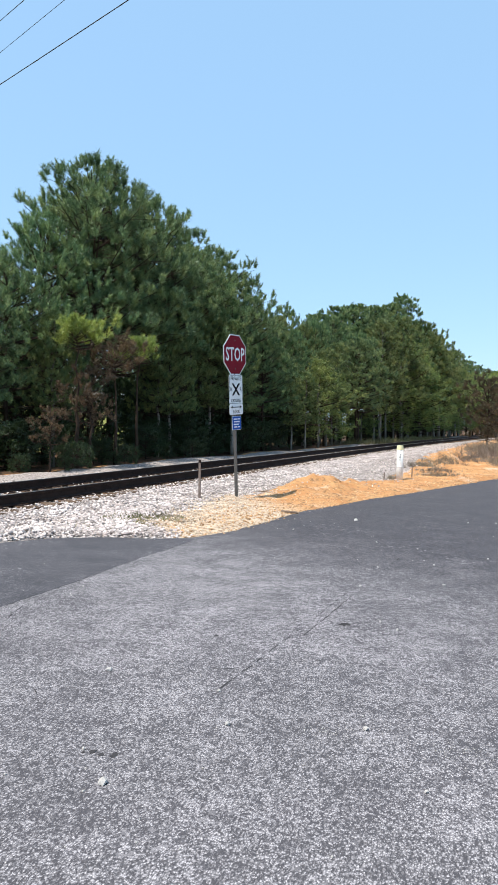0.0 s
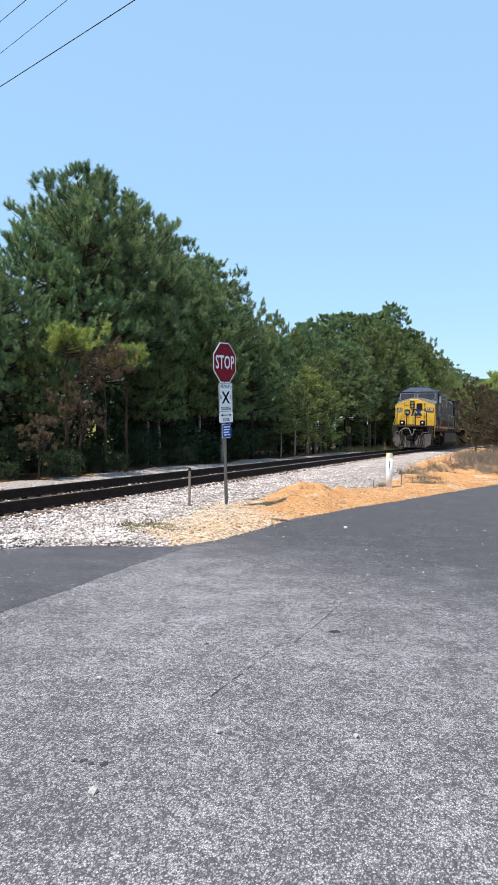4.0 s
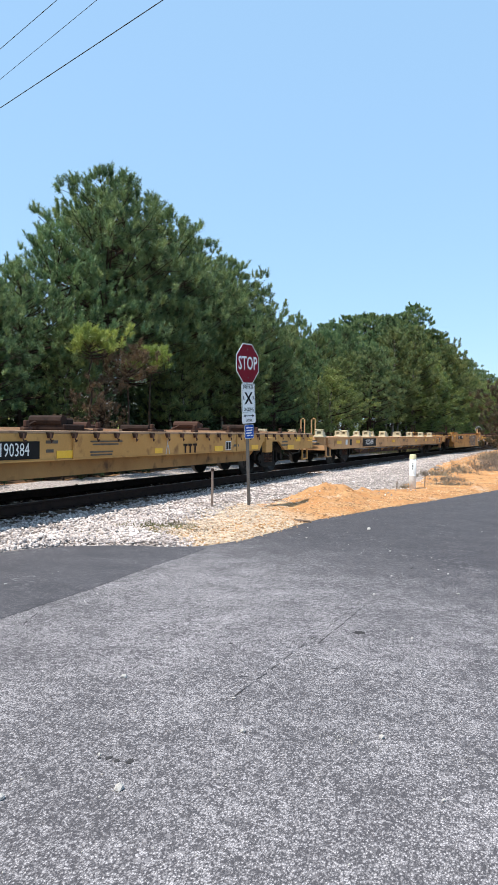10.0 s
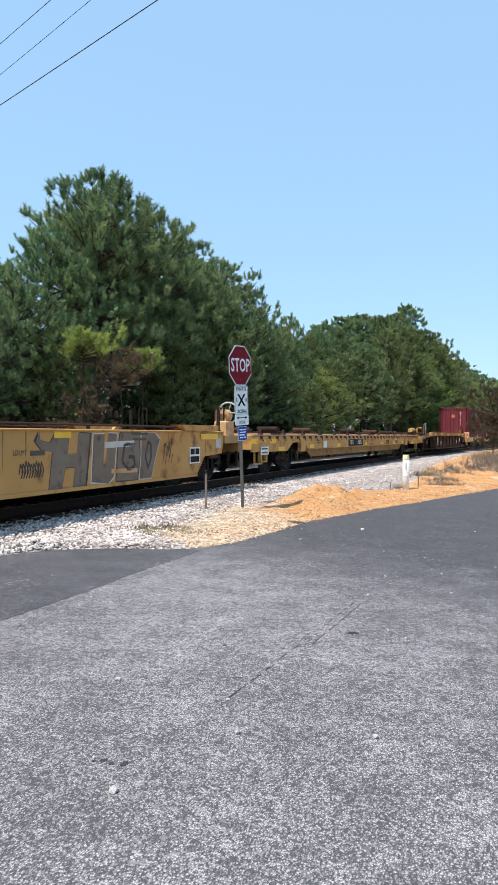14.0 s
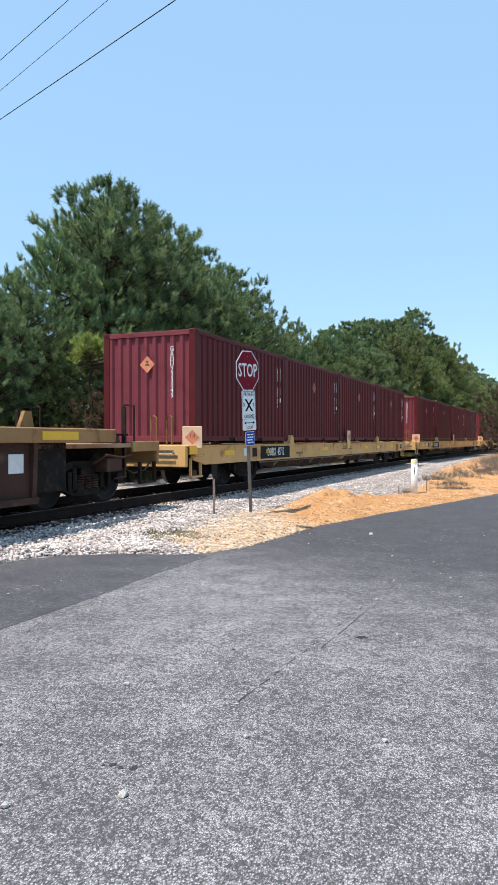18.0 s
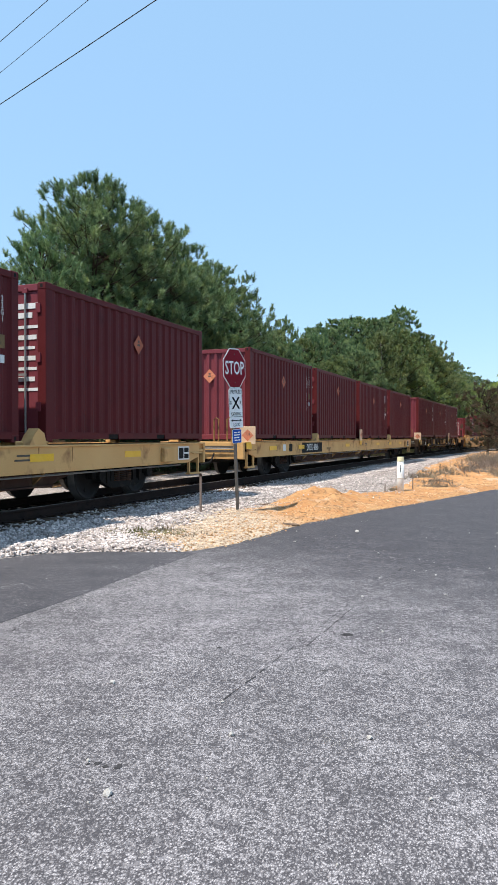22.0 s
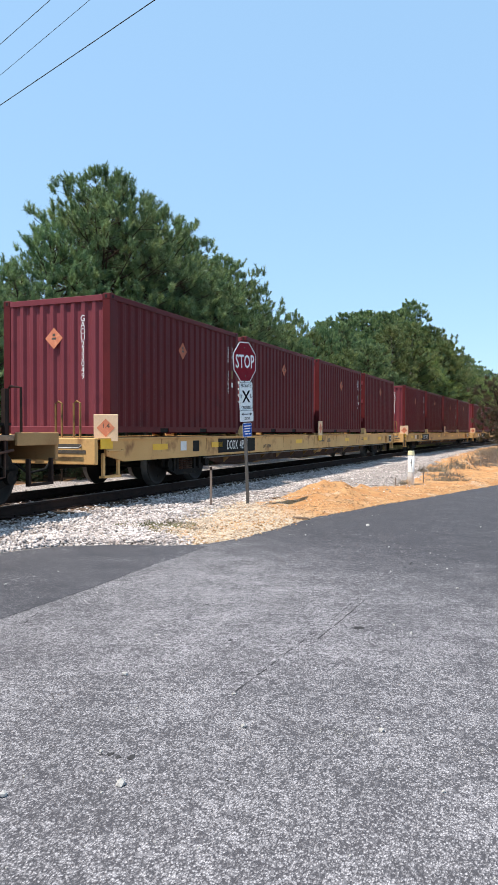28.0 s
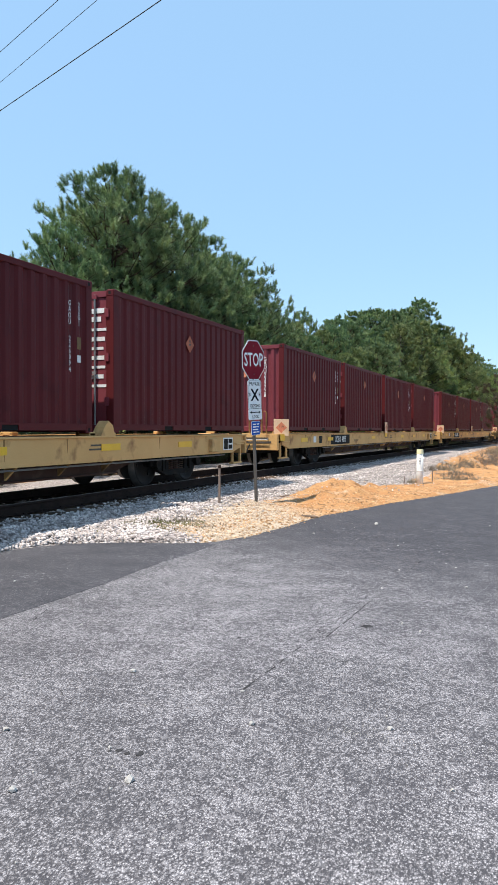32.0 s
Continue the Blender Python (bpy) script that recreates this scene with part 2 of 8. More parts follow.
def ground_material():
    """Earth: sand, crushed stone, wood litter and mown grass, laid out by the sheet's own masks."""
    m = bpy.data.materials.new("earth")
    m.use_nodes = True
    n, l = m.node_tree.nodes, m.node_tree.links
    p = n["Principled BSDF"]
    co = n.new("ShaderNodeTexCoord")

    def noise_at(scale, detail=6):
        t = n.new("ShaderNodeTexNoise")
        t.inputs["Scale"].default_value, t.inputs["Detail"].default_value, t.inputs["Roughness"].default_value = scale, detail, 0.65
        l.new(co.outputs["Object"], t.inputs["Vector"])
        return t.outputs["Fac"]

    def two(a, b, fac, lo=0.35, hi=0.65):
        r = n.new("ShaderNodeMapRange")
        r.inputs["From Min"].default_value, r.inputs["From Max"].default_value = lo, hi
        l.new(fac, r.inputs["Value"])
        x = n.new("ShaderNodeMix")
        x.data_type = "RGBA"
        for k, c in (("A", a), ("B", b)):
            if isinstance(c, tuple):
                x.inputs[k].default_value = (*c, 1)
            else:
                l.new(c, x.inputs[k])
        l.new(r.outputs["Result"], x.inputs["Factor"])
        return x.outputs["Result"]

    def masked(name):
        a = n.new("ShaderNodeAttribute")
        a.attribute_name = name
        q = n.new("ShaderNodeMath")
        q.operation = "MULTIPLY_ADD"
        q.inputs[1].default_value = 0.5
        l.new(noise_at(2.6), q.inputs[0])
        l.new(a.outputs["Fac"], q.inputs[2])
        return q.outputs[0]

    sand = two((0.40, 0.185, 0.070), (0.47, 0.27, 0.125), noise_at(1.6))
    sand = two(sand, (0.54, 0.43, 0.32), noise_at(0.9), 0.57, 0.72)
    sand = two(sand, (0.20, 0.115, 0.06), noise_at(9), 0.53, 0.68)
    sand = two(sand, two((0.24, 0.165, 0.11), (0.52, 0.415, 0.305), noise_at(15), 0.38, 0.55), masked("pale"), 0.55, 1.15)
    stone = two((0.12, 0.10, 0.09), (0.47, 0.41, 0.375), noise_at(26), 0.40, 0.62)
    litter = two((0.035, 0.022, 0.014), (0.11, 0.062, 0.034), noise_at(5))
    grass = two((0.10, 0.13, 0.035), (0.23, 0.24, 0.08), noise_at(2))
    col = two(litter, sand, masked("sand"), 0.65, 0.9)
    col = two(col, stone, masked("stone"), 0.65, 0.9)
    col = two(col, grass, masked("grass"), 0.65, 0.9)
    l.new(col, p.inputs["Base Color"])
    p.inputs["Roughness"].default_value = 0.95
    p.inputs["Specular IOR Level"].default_value = 0.15
    bn = n.new("ShaderNodeBump")
    bn.inputs["Strength"].default_value, bn.inputs["Distance"].default_value = 0.8, 0.03
    l.new(noise_at(22), bn.inputs["Height"])
    l.new(bn.outputs["Normal"], p.inputs["Normal"])
    return m


def glow(name, colour, strength):
    m = bpy.data.materials.new(name)
    m.use_nodes = True
    p = m.node_tree.nodes["Principled BSDF"]
    p.inputs["Base Color"].default_value = (*colour, 1)
    p.inputs["Emission Color"].default_value = (*colour, 1)
    p.inputs["Emission Strength"].default_value = strength
    return m


EARTH = ground_material()
ROAD = asphalt("old_asphalt", (0.040, 0.0375, 0.0425), (0.066, 0.0615, 0.067), (0.63, 0.593, 0.607), 0.85, 1.0)
APRON = asphalt("new_asphalt", (0.034, 0.033, 0.0385), (0.062, 0.059, 0.067), (0.56, 0.535, 0.55), 0.40)
CRACK = material("bitumen_crack", (0.028, 0.027, 0.029), (0.05, 0.048, 0.049), 9, 0.9, spec=0.1)
STONE = material("crushed_granite", (0.28, 0.235, 0.215), (0.66, 0.585, 0.545), 2.5, 0.95, fine=90, rand=0.9, island=True, spec=0.1)
VERGE_STONE = material("cream_limestone", (0.46, 0.36, 0.27), (0.66, 0.56, 0.455), 2.5, 0.95, fine=70, rand=0.5, island=True, spec=0.1)
CLOD = material("sandy_clod", (0.36, 0.185, 0.082), (0.58, 0.40, 0.24), 2.5, 0.95, fine=60, rand=0.8, island=True, spec=0.1)
PEBBLE = material("pale_pebble", (0.30, 0.28, 0.26), (0.48, 0.46, 0.43), 8, 0.9, rand=0.3)
RAIL = material("rusty_rail", (0.018, 0.011, 0.009), (0.036, 0.021, 0.016), 4, 0.85, 0.0, c=(0.012, 0.008, 0.007), spec=0.15)
RAIL_TOP = material("polished_rail_head", (0.16, 0.12, 0.10), (0.28, 0.25, 0.23), 6, 0.4, 0.9, bump=0.02)
TIE = material("weathered_tie", (0.055, 0.036, 0.026), (0.12, 0.085, 0.06), 5, 0.95, c=(0.20, 0.12, 0.07), rand=0.5, bump=0.6, fine=25, spec=0.1)
BARK = material("pine_bark", (0.028, 0.020, 0.015), (0.075, 0.052, 0.038), 6, 0.95, bump=0.8, fine=14, spec=0.1)
GREYBARK = material("grey_bark", (0.16, 0.14, 0.12), (0.30, 0.27, 0.23), 5, 0.95, bump=0.6, fine=14)
NEEDLE = leaf_material("pine_needles", (0.074, 0.136, 0.062), (0.158, 0.240, 0.100), (0.300, 0.370, 0.145), 0.8)
NEEDLE_OLIVE = leaf_material("olive_pine_needles", (0.092, 0.145, 0.055), (0.175, 0.230, 0.082), (0.285, 0.320, 0.115), 0.8)
NEEDLE_LIGHT = leaf_material("young_pine_needles", (0.19, 0.27, 0.06), (0.28, 0.37, 0.085), (0.38, 0.45, 0.11))
LEAF = leaf_material("broad_leaves", (0.095, 0.155, 0.046), (0.185, 0.250, 0.068), (0.29, 0.335, 0.095))
DEAD = leaf_material("dead_needles", (0.075, 0.056, 0.031), (0.135, 0.096, 0.050), (0.23, 0.155, 0.078))
SCRUB = leaf_material("withered_needles", (0.045, 0.042, 0.024), (0.085, 0.070, 0.038), (0.17, 0.105, 0.058))
DRY = leaf_material("dry_stems", (0.13, 0.10, 0.075), (0.22, 0.175, 0.13), (0.33, 0.275, 0.205))
WEED = leaf_material("green_weed", (0.085, 0.085, 0.034), (0.165, 0.155, 0.060), (0.28, 0.245, 0.11))
AMBER = material("amber_lettering", (0.48, 0.31, 0.09), (0.56, 0.38, 0.13), 6, 0.6, bump=0.0, c=(0.30, 0.19, 0.06))
TOOL_GREY = material("pale_grey_box", (0.09, 0.085, 0.075), (0.14, 0.13, 0.115), 3, 0.7, c=(0.05, 0.045, 0.04), spec=0.2)
# leaf green darkened so that the wood's deep shade is in the colour
SHADE_LEAF = leaf_material("shaded_undergrowth_leaves", (0.02, 0.036, 0.014), (0.035, 0.06, 0.02), (0.06, 0.085, 0.028))
SIGN_RED = material("red_sign_sheet", (0.19, 0.003, 0.013), (0.23, 0.005, 0.016), 4, 0.55, bump=0.0, spec=0.1)
SIGN_WHITE = material("white_sign_sheet", (0.82, 0.82, 0.81), (0.88, 0.88, 0.87), 5, 0.5, bump=0.0, c=(0.74, 0.74, 0.74), spec=0.2)
SIGN_BLUE = material("blue_sign_sheet", (0.012, 0.07, 0.34), (0.02, 0.10, 0.42), 4, 0.6, bump=0.0, spec=0.1)
SIGN_BLACK = material("black_sign_ink", (0.008, 0.008, 0.010), (0.014, 0.014, 0.017), 4, 0.7, bump=0.0, spec=0.08)
STEEL = material("galvanised_steel", (0.065, 0.060, 0.056), (0.12, 0.11, 0.10), 7, 0.55, 0.4, c=(0.08, 0.055, 0.042))
RUST_POST = material("rusty_post", (0.15, 0.11, 0.09), (0.26, 0.20, 0.17), 9, 0.8, 0.2)
MARKER = material("white_plastic_post", (0.72, 0.71, 0.67), (0.82, 0.81, 0.78), 6, 0.5, c=(0.55, 0.50, 0.42), bump=0.03)
MARKER_CAP = material("yellow_cap", (0.70, 0.64, 0.36), (0.78, 0.72, 0.46), 8, 0.5, bump=0.03)
CABLE = material("black_cable", (0.02, 0.02, 0.022), (0.035, 0.035, 0.036), 9, 0.7)
WOOD_LOG = material("weathered_wood", (0.12, 0.08, 0.055), (0.24, 0.17, 0.12), 9, 0.95, bump=0.6, fine=18)
CAR_PAINT = material("silver_car_paint", (0.62, 0.64, 0.66), (0.70, 0.72, 0.74), 3, 0.3, 0.2, bump=0.0)
CAR_GLASS = material("dark_car_glass", (0.02, 0.025, 0.03), (0.03, 0.035, 0.04), 3, 0.08, bump=0.0)
# the train's paints
LOCO_YELLOW = material("locomotive_yellow", (0.66, 0.385, 0.040), (0.74, 0.45, 0.060), 0.8, 0.5, c=(0.56, 0.325, 0.045), bump=0.03, spec=0.3)
LOCO_DIRTY = material("grimy_locomotive_yellow", (0.20, 0.12, 0.03), (0.34, 0.20, 0.04), 5, 0.7, bump=0.03, spec=0.2)
LOCO_BLUE = material("locomotive_blue", (0.004, 0.011, 0.028), (0.007, 0.016, 0.038), 0.9, 0.5, c=(0.009, 0.013, 0.022), bump=0.02, spec=0.12)
LOCO_GREY = material("sooty_blue_grey", (0.014, 0.017, 0.021), (0.026, 0.029, 0.033), 1.2, 0.6, c=(0.036, 0.034, 0.032), bump=0.06, spec=0.15)
HOOD_OLIVE = material("sooty_olive_grey", (0.026, 0.027, 0.026), (0.038, 0.038, 0.035), 0.6, 0.6, c=(0.048, 0.044, 0.036), bump=0.03, spec=0.15)
HOOD_BROWN = material("sooty_brown_paint", (0.020, 0.017, 0.016), (0.034, 0.028, 0.025), 0.9, 0.75, c=(0.050, 0.036, 0.026), bump=0.05, spec=0.12)
# paler than the hood sides: sun and sheen on the top are painted in
HOOD_TOP_SUNLIT = material("sunlit_hood_top", (0.050, 0.056, 0.064), (0.085, 0.090, 0.098), 1.2, 0.45, c=(0.030, 0.030, 0.032), bump=0.04, spec=0.35)
# cab blue made paler: sunlight on roof and visors is part of the colour
LOCO_ROOF = material("sunlit_cab_roof_blue", (0.016, 0.034, 0.072), (0.026, 0.048, 0.094), 1.5, 0.55, c=(0.040, 0.058, 0.092), bump=0.04, spec=0.15)
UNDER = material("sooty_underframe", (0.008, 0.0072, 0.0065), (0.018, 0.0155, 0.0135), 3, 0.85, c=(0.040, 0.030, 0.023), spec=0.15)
PLOW = material("dusty_grey_plow", (0.060, 0.052, 0.050), (0.105, 0.092, 0.088), 2, 0.8, c=(0.03, 0.026, 0.026), spec=0.15)
FRAME_STRIPE = material("amber_sill_stripe", (0.10, 0.062, 0.025), (0.22, 0.125, 0.035), 1.6, 0.7, c=(0.045, 0.032, 0.024))
SILL_AMBER = material("amber_reflective_sheet", (0.36, 0.15, 0.010), (0.46, 0.21, 0.02), 2, 0.5, c=(0.10, 0.055, 0.03), bump=0.0, spec=0.2)
GLASS = material("cab_window_glass", (0.012, 0.014, 0.016), (0.02, 0.022, 0.025), 2, 0.08, bump=0.0, spec=0.45)
RAILING = material("grey_handrail", (0.20, 0.20, 0.19), (0.30, 0.29, 0.28), 8, 0.6, 0.2)
YELLOW_RAILING = material("yellow_handrail", (0.60, 0.44, 0.06), (0.70, 0.53, 0.12), 6, 0.5)
WHITE_RAILING = material("cream_handrail", (0.44, 0.37, 0.15), (0.54, 0.46, 0.22), 6, 0.5)
HEADLIGHT = glow("lit_headlight", (1.0, 0.95, 0.85), 0.45)
REFLECTOR = material("lens_glass", (0.5, 0.5, 0.5), (0.65, 0.65, 0.65), 9, 0.1, 0.6, bump=0.0)
NUMBER_WHITE = material("number_board", (0.42, 0.34, 0.25), (0.52, 0.43, 0.33), 6, 0.5, bump=0.0)
NUMBER_RIM = material("brown_board_frame", (0.035, 0.022, 0.014), (0.07, 0.045, 0.028), 6, 0.6, bump=0.02)
DECAL_RED = material("red_decal", (0.36, 0.03, 0.03), (0.44, 0.05, 0.045), 6, 0.5, bump=0.0)
PALE_RAIL = material("pale_grey_paint", (0.36, 0.36, 0.34), (0.48, 0.47, 0.44), 6, 0.6, bump=0.02)
WINDOW_RIM = material("grey_window_gasket", (0.16, 0.18, 0.20), (0.24, 0.26, 0.28), 6, 0.5, bump=0.0)
BOX_TAN = material("dusty_tan_paint", (0.075, 0.072, 0.062), (0.105, 0.098, 0.083), 1.5, 0.7, c=(0.05, 0.046, 0.040), spec=0.2)
LETTER_WHITE = material("white_lettering", (0.70, 0.70, 0.68), (0.80, 0.80, 0.78), 9, 0.6, bump=0.0)
LETTER_DARK = material("dark_lettering", (0.05, 0.04, 0.03), (0.10, 0.08, 0.06), 9, 0.7, bump=0.0)
LETTER_BLUE = material("blue_logo_paint", (0.012, 0.026, 0.065), (0.022, 0.040, 0.095), 4, 0.5, bump=0.0, spec=0.15)
LETTER_GHOST = material("faded_grey_lettering", (0.040, 0.044, 0.050), (0.078, 0.082, 0.088), 2.2, 0.7, c=(0.022, 0.024, 0.028))
LETTER_RED = material("faded_red_logo", (0.36, 0.09, 0.09), (0.46, 0.14, 0.12), 4, 0.6, bump=0.0, c=(0.50, 0.32, 0.10))
CAR_YELLOW = material("flatcar_yellow", (0.42, 0.215, 0.064), (0.53, 0.300, 0.100), 1.1, 0.7, c=(0.18, 0.085, 0.037), bump=0.06, spec=0.2)
CAR_CREAM = material("sunbleached_yellow", (0.55, 0.310, 0.115), (0.65, 0.395, 0.165), 1.0, 0.7, c=(0.28, 0.14, 0.06), bump=0.06, spec=0.15)
CAR_TAN = material("weathered_tan", (0.46, 0.245, 0.110), (0.60, 0.355, 0.175), 1.0, 0.75, c=(0.25, 0.13, 0.06), bump=0.06, spec=0.15)
PALE_STEEL = material("cream_pedestal", (0.50, 0.42, 0.27), (0.60, 0.53, 0.37), 4, 0.7, bump=0.05)
CAR_DIRT = material("grimy_yellow", (0.20, 0.105, 0.04), (0.32, 0.185, 0.07), 1.2, 0.8, c=(0.08, 0.045, 0.025), bump=0.08, spec=0.15)
TANK = material("sooty_tank_paint", (0.026, 0.023, 0.021), (0.036, 0.031, 0.028), 0.5, 0.7, c=(0.020, 0.018, 0.017), bump=0.04, spec=0.12)
CAR_OLD = material("rusty_yellow", (0.018, 0.012, 0.009), (0.070, 0.040, 0.021), 2.6, 0.9, c=(0.012, 0.009, 0.007), bump=0.10, spec=0.15)
CAR_BROWN = material("brown_well_paint", (0.046, 0.023, 0.017), (0.076, 0.039, 0.028), 1.2, 0.8, c=(0.10, 0.064, 0.044), bump=0.06, spec=0.15)
BRIGHT_YELLOW = material("bright_yellow_reflector", (0.74, 0.40, 0.008), (0.80, 0.47, 0.02), 4, 0.45, bump=0.0)
DECK = material("rusty_deck", (0.26, 0.15, 0.085), (0.40, 0.26, 0.16), 1.5, 0.9, c=(0.14, 0.08, 0.05), bump=0.2)
BLACK_PANEL = material("black_panel", (0.010, 0.010, 0.010), (0.018, 0.017, 0.016), 3, 0.7, bump=0.0, spec=0.1)
WHITE_CARD = material("white_stencil_card", (0.62, 0.62, 0.60), (0.72, 0.72, 0.70), 6, 0.6, bump=0.0)
WORN_CHORD = material("worn_ochre_chord", (0.26, 0.13, 0.055), (0.42, 0.25, 0.11), 1.2, 0.8, c=(0.12, 0.06, 0.03), bump=0.08, spec=0.15)
BOARD = material("plywood_board", (0.66, 0.44, 0.27), (0.76, 0.55, 0.37), 3, 0.8, bump=0.05, spec=0.15)
PLACARD = material("orange_placard", (0.56, 0.17, 0.085), (0.64, 0.24, 0.14), 5, 0.6, bump=0.0, c=(0.70, 0.30, 0.15), spec=0.2)
# darker copy of the placard: the shade of the container sides is painted in
PLACARD_SHADED = material("shaded_placard", (0.34, 0.10, 0.055), (0.42, 0.14, 0.085), 5, 0.7, bump=0.0, c=(0.28, 0.09, 0.05), spec=0.15)
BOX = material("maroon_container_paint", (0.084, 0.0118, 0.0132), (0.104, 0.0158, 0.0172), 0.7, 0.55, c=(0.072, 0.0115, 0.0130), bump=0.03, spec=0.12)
# same maroon made lighter: sunlight on the container ends is in the colour
BOX_SUNLIT = material("maroon_paint_sunlit_ends", (0.165, 0.034, 0.043), (0.198, 0.045, 0.055), 0.9, 0.5, c=(0.140, 0.032, 0.040), bump=0.03, spec=0.15)
RUBBER = material("black_rubber", (0.010, 0.010, 0.010), (0.016, 0.016, 0.016), 8, 0.8, spec=0.12)
TREAD = material("polished_wheel_rim", (0.06, 0.055, 0.05), (0.13, 0.12, 0.11), 6, 0.45, 0.5, bump=0.02)
WHEEL = material("worn_wheel_steel", (0.010, 0.008, 0.007), (0.020, 0.016, 0.014), 5, 0.8, 0.1)
GRAFFITI = material("graffiti_paint", (0.035, 0.03, 0.03), (0.08, 0.07, 0.065), 4, 0.6, bump=0.0, spec=0.15)
GRAFFITI_FILL = material("sprayed_fill", (0.150, 0.112, 0.082), (0.225, 0.175, 0.130), 2, 0.7, bump=0.0, c=(0.10, 0.075, 0.057), spec=0.15)
GRAFFITI_PALE = material("pale_graffiti_paint", (0.42, 0.40, 0.36), (0.55, 0.52, 0.47), 3, 0.6, bump=0.0)


# ---- mesh tools ----
class Shape:
    """Collects boxes, prisms, tubes and blades into one mesh."""

    def __init__(self):
        self.v, self.f = [], []

    def add(self, verts, faces):
        k = len(self.v)
        self.v += [tuple(p) for p in verts]
        self.f += [tuple(i + k for i in f) for f in faces]
        return self

    def box(self, x0, x1, y0, y1, z0, z1, b=0.0):
        if b:
            b = min(b, abs(x1 - x0) / 2.5, abs(y1 - y0) / 2.5, abs(z1 - z0) / 2.5)
            vs, idx = [], {}
            for i, (sx, sy, sz) in enumerate([(a, c, d) for a in (0, 1) for c in (0, 1) for d in (0, 1)]):
                x, y, z = (x0, x1)[sx], (y0, y1)[sy], (z0, z1)[sz]
                ix, iy, iz = b * (1 - 2 * sx), b * (1 - 2 * sy), b * (1 - 2 * sz)
                idx[sx, sy, sz] = i * 3
                vs += [(x, y + iy, z + iz), (x + ix, y, z + iz), (x + ix, y + iy, z)]
            fs = []
            for s in (0, 1):
                for ax in range(3):
                    order = [(0, 0), (1, 0), (1, 1), (0, 1)]
                    face = []
                    for p, q in order:
                        key = [0, 0, 0]
                        key[ax], key[(ax + 1) % 3], key[(ax + 2) % 3] = s, p, q
                        face.append(idx[tuple(key)] + ax)
                    fs.append(face if s else face[::-1])
            for ax in range(3):
                o1, o2 = (ax + 1) % 3, (ax + 2) % 3
                for p in (0, 1):
                    for q in (0, 1):
                        ka, kb = [0, 0, 0], [0, 0, 0]
                        ka[o1] = kb[o1] = p
                        ka[o2] = kb[o2] = q
                        kb[ax] = 1
                        ia, ib = idx[tuple(ka)], idx[tuple(kb)]
                        face = [ia + o1, ib + o1, ib + o2, ia + o2]
                        fs.append(face if p == q else face[::-1])
            for key, i in idx.items():
                fs.append([i, i + 1, i + 2] if sum(key) % 2 else [i + 2, i + 1, i])
            return self.add(vs, fs)
        vs = [(x, y, z) for x in (x0, x1) for y in (y0, y1) for z in (z0, z1)]
        return self.add(vs, [(0, 1, 3, 2), (4, 6, 7, 5), (0, 4, 5, 1), (2, 3, 7, 6), (0, 2, 6, 4), (1, 5, 7, 3)])

    def prism(self, pts, axis, a, b):
        """Polygon pts extruded along axis from a to b. For x: pts are (y, z); y: (x, z); z: (x, y)."""
        def at(p, d):
            return {"x": (d, p[0], p[1]), "y": (p[0], d, p[1]), "z": (p[0], p[1], d)}[axis]
        n = len(pts)
        vs = [at(p, a) for p in pts] + [at(p, b) for p in pts]
        return self.add(vs, [tuple(range(n))[::-1], tuple(range(n, 2 * n))] + [(i, (i + 1) % n, n + (i + 1) % n, n + i) for i in range(n)])

    def tube(self, path, r, n=6, r2=None):
        r2 = r if r2 is None else r2
        path = [Vector(p) for p in path]
        k = len(self.v)
        for i, p in enumerate(path):
            d = (path[min(i + 1, len(path) - 1)] - path[max(i - 1, 0)]).normalized()
            side = d.orthogonal().normalized()
            if abs(d.z) < 0.95:
                side = d.cross(Vector((0, 0, 1))).normalized()
            up = side.cross(d)
            rr = r + (r2 - r) * i / (len(path) - 1)
            for j in range(n):
                a = 2 * math.pi * j / n
                self.v.append(tuple(p + side * math.cos(a) * rr + up * math.sin(a) * rr))
        for i in range(len(path) - 1):
            for j in range(n):
                a, b = k + i * n + j, k + i * n + (j + 1) % n
                self.f.append((a, b, b + n, a + n))
        self.f.append(tuple(range(k, k + n))[::-1])
        e = k + (len(path) - 1) * n
        self.f.append(tuple(range(e, e + n)))
        return self

    def disc(self, c, axis, r, h, n=16):
        d = {"x": Vector((1, 0, 0)), "y": Vector((0, 1, 0)), "z": Vector((0, 0, 1))}[axis]
        return self.tube([Vector(c) - d * h / 2, Vector(c) + d * h / 2], r, n)

    def lathe(self, profile, axis_x, c, n=24):
        """Profile of (x, r) turned round the x axis at c."""
        k = len(self.v)
        for x, r in profile:
            for j in range(n):
                a = 2 * math.pi * j / n
                self.v.append((c[0] + x, c[1] + r * math.cos(a), c[2] + r * math.sin(a)))
        for i in range(len(profile) - 1):
            for j in range(n):
                a, b = k + i * n + j, k + i * n + (j + 1) % n
                self.f.append((a, b, b + n, a + n))
        return self

    def mesh(self, name, mat, smooth=False):
        me = bpy.data.meshes.new(name)
        me.from_pydata(self.v, [], self.f)
        me.materials.append(mat)
        if smooth:
            me.polygons.foreach_set("use_smooth", [True] * len(me.polygons))
        me.update()
        return me


def part(name, shape, mat, parent=None, label="", at=None, smooth=False):
    me = shape if isinstance(shape, bpy.types.Mesh) else shape.mesh(name, mat, smooth)
    ob = new(name, me)
    if parent:
        ob.parent = parent
    if label:
        tagged(ob, label)
    if at:
        ob.matrix_basis = at
    return ob


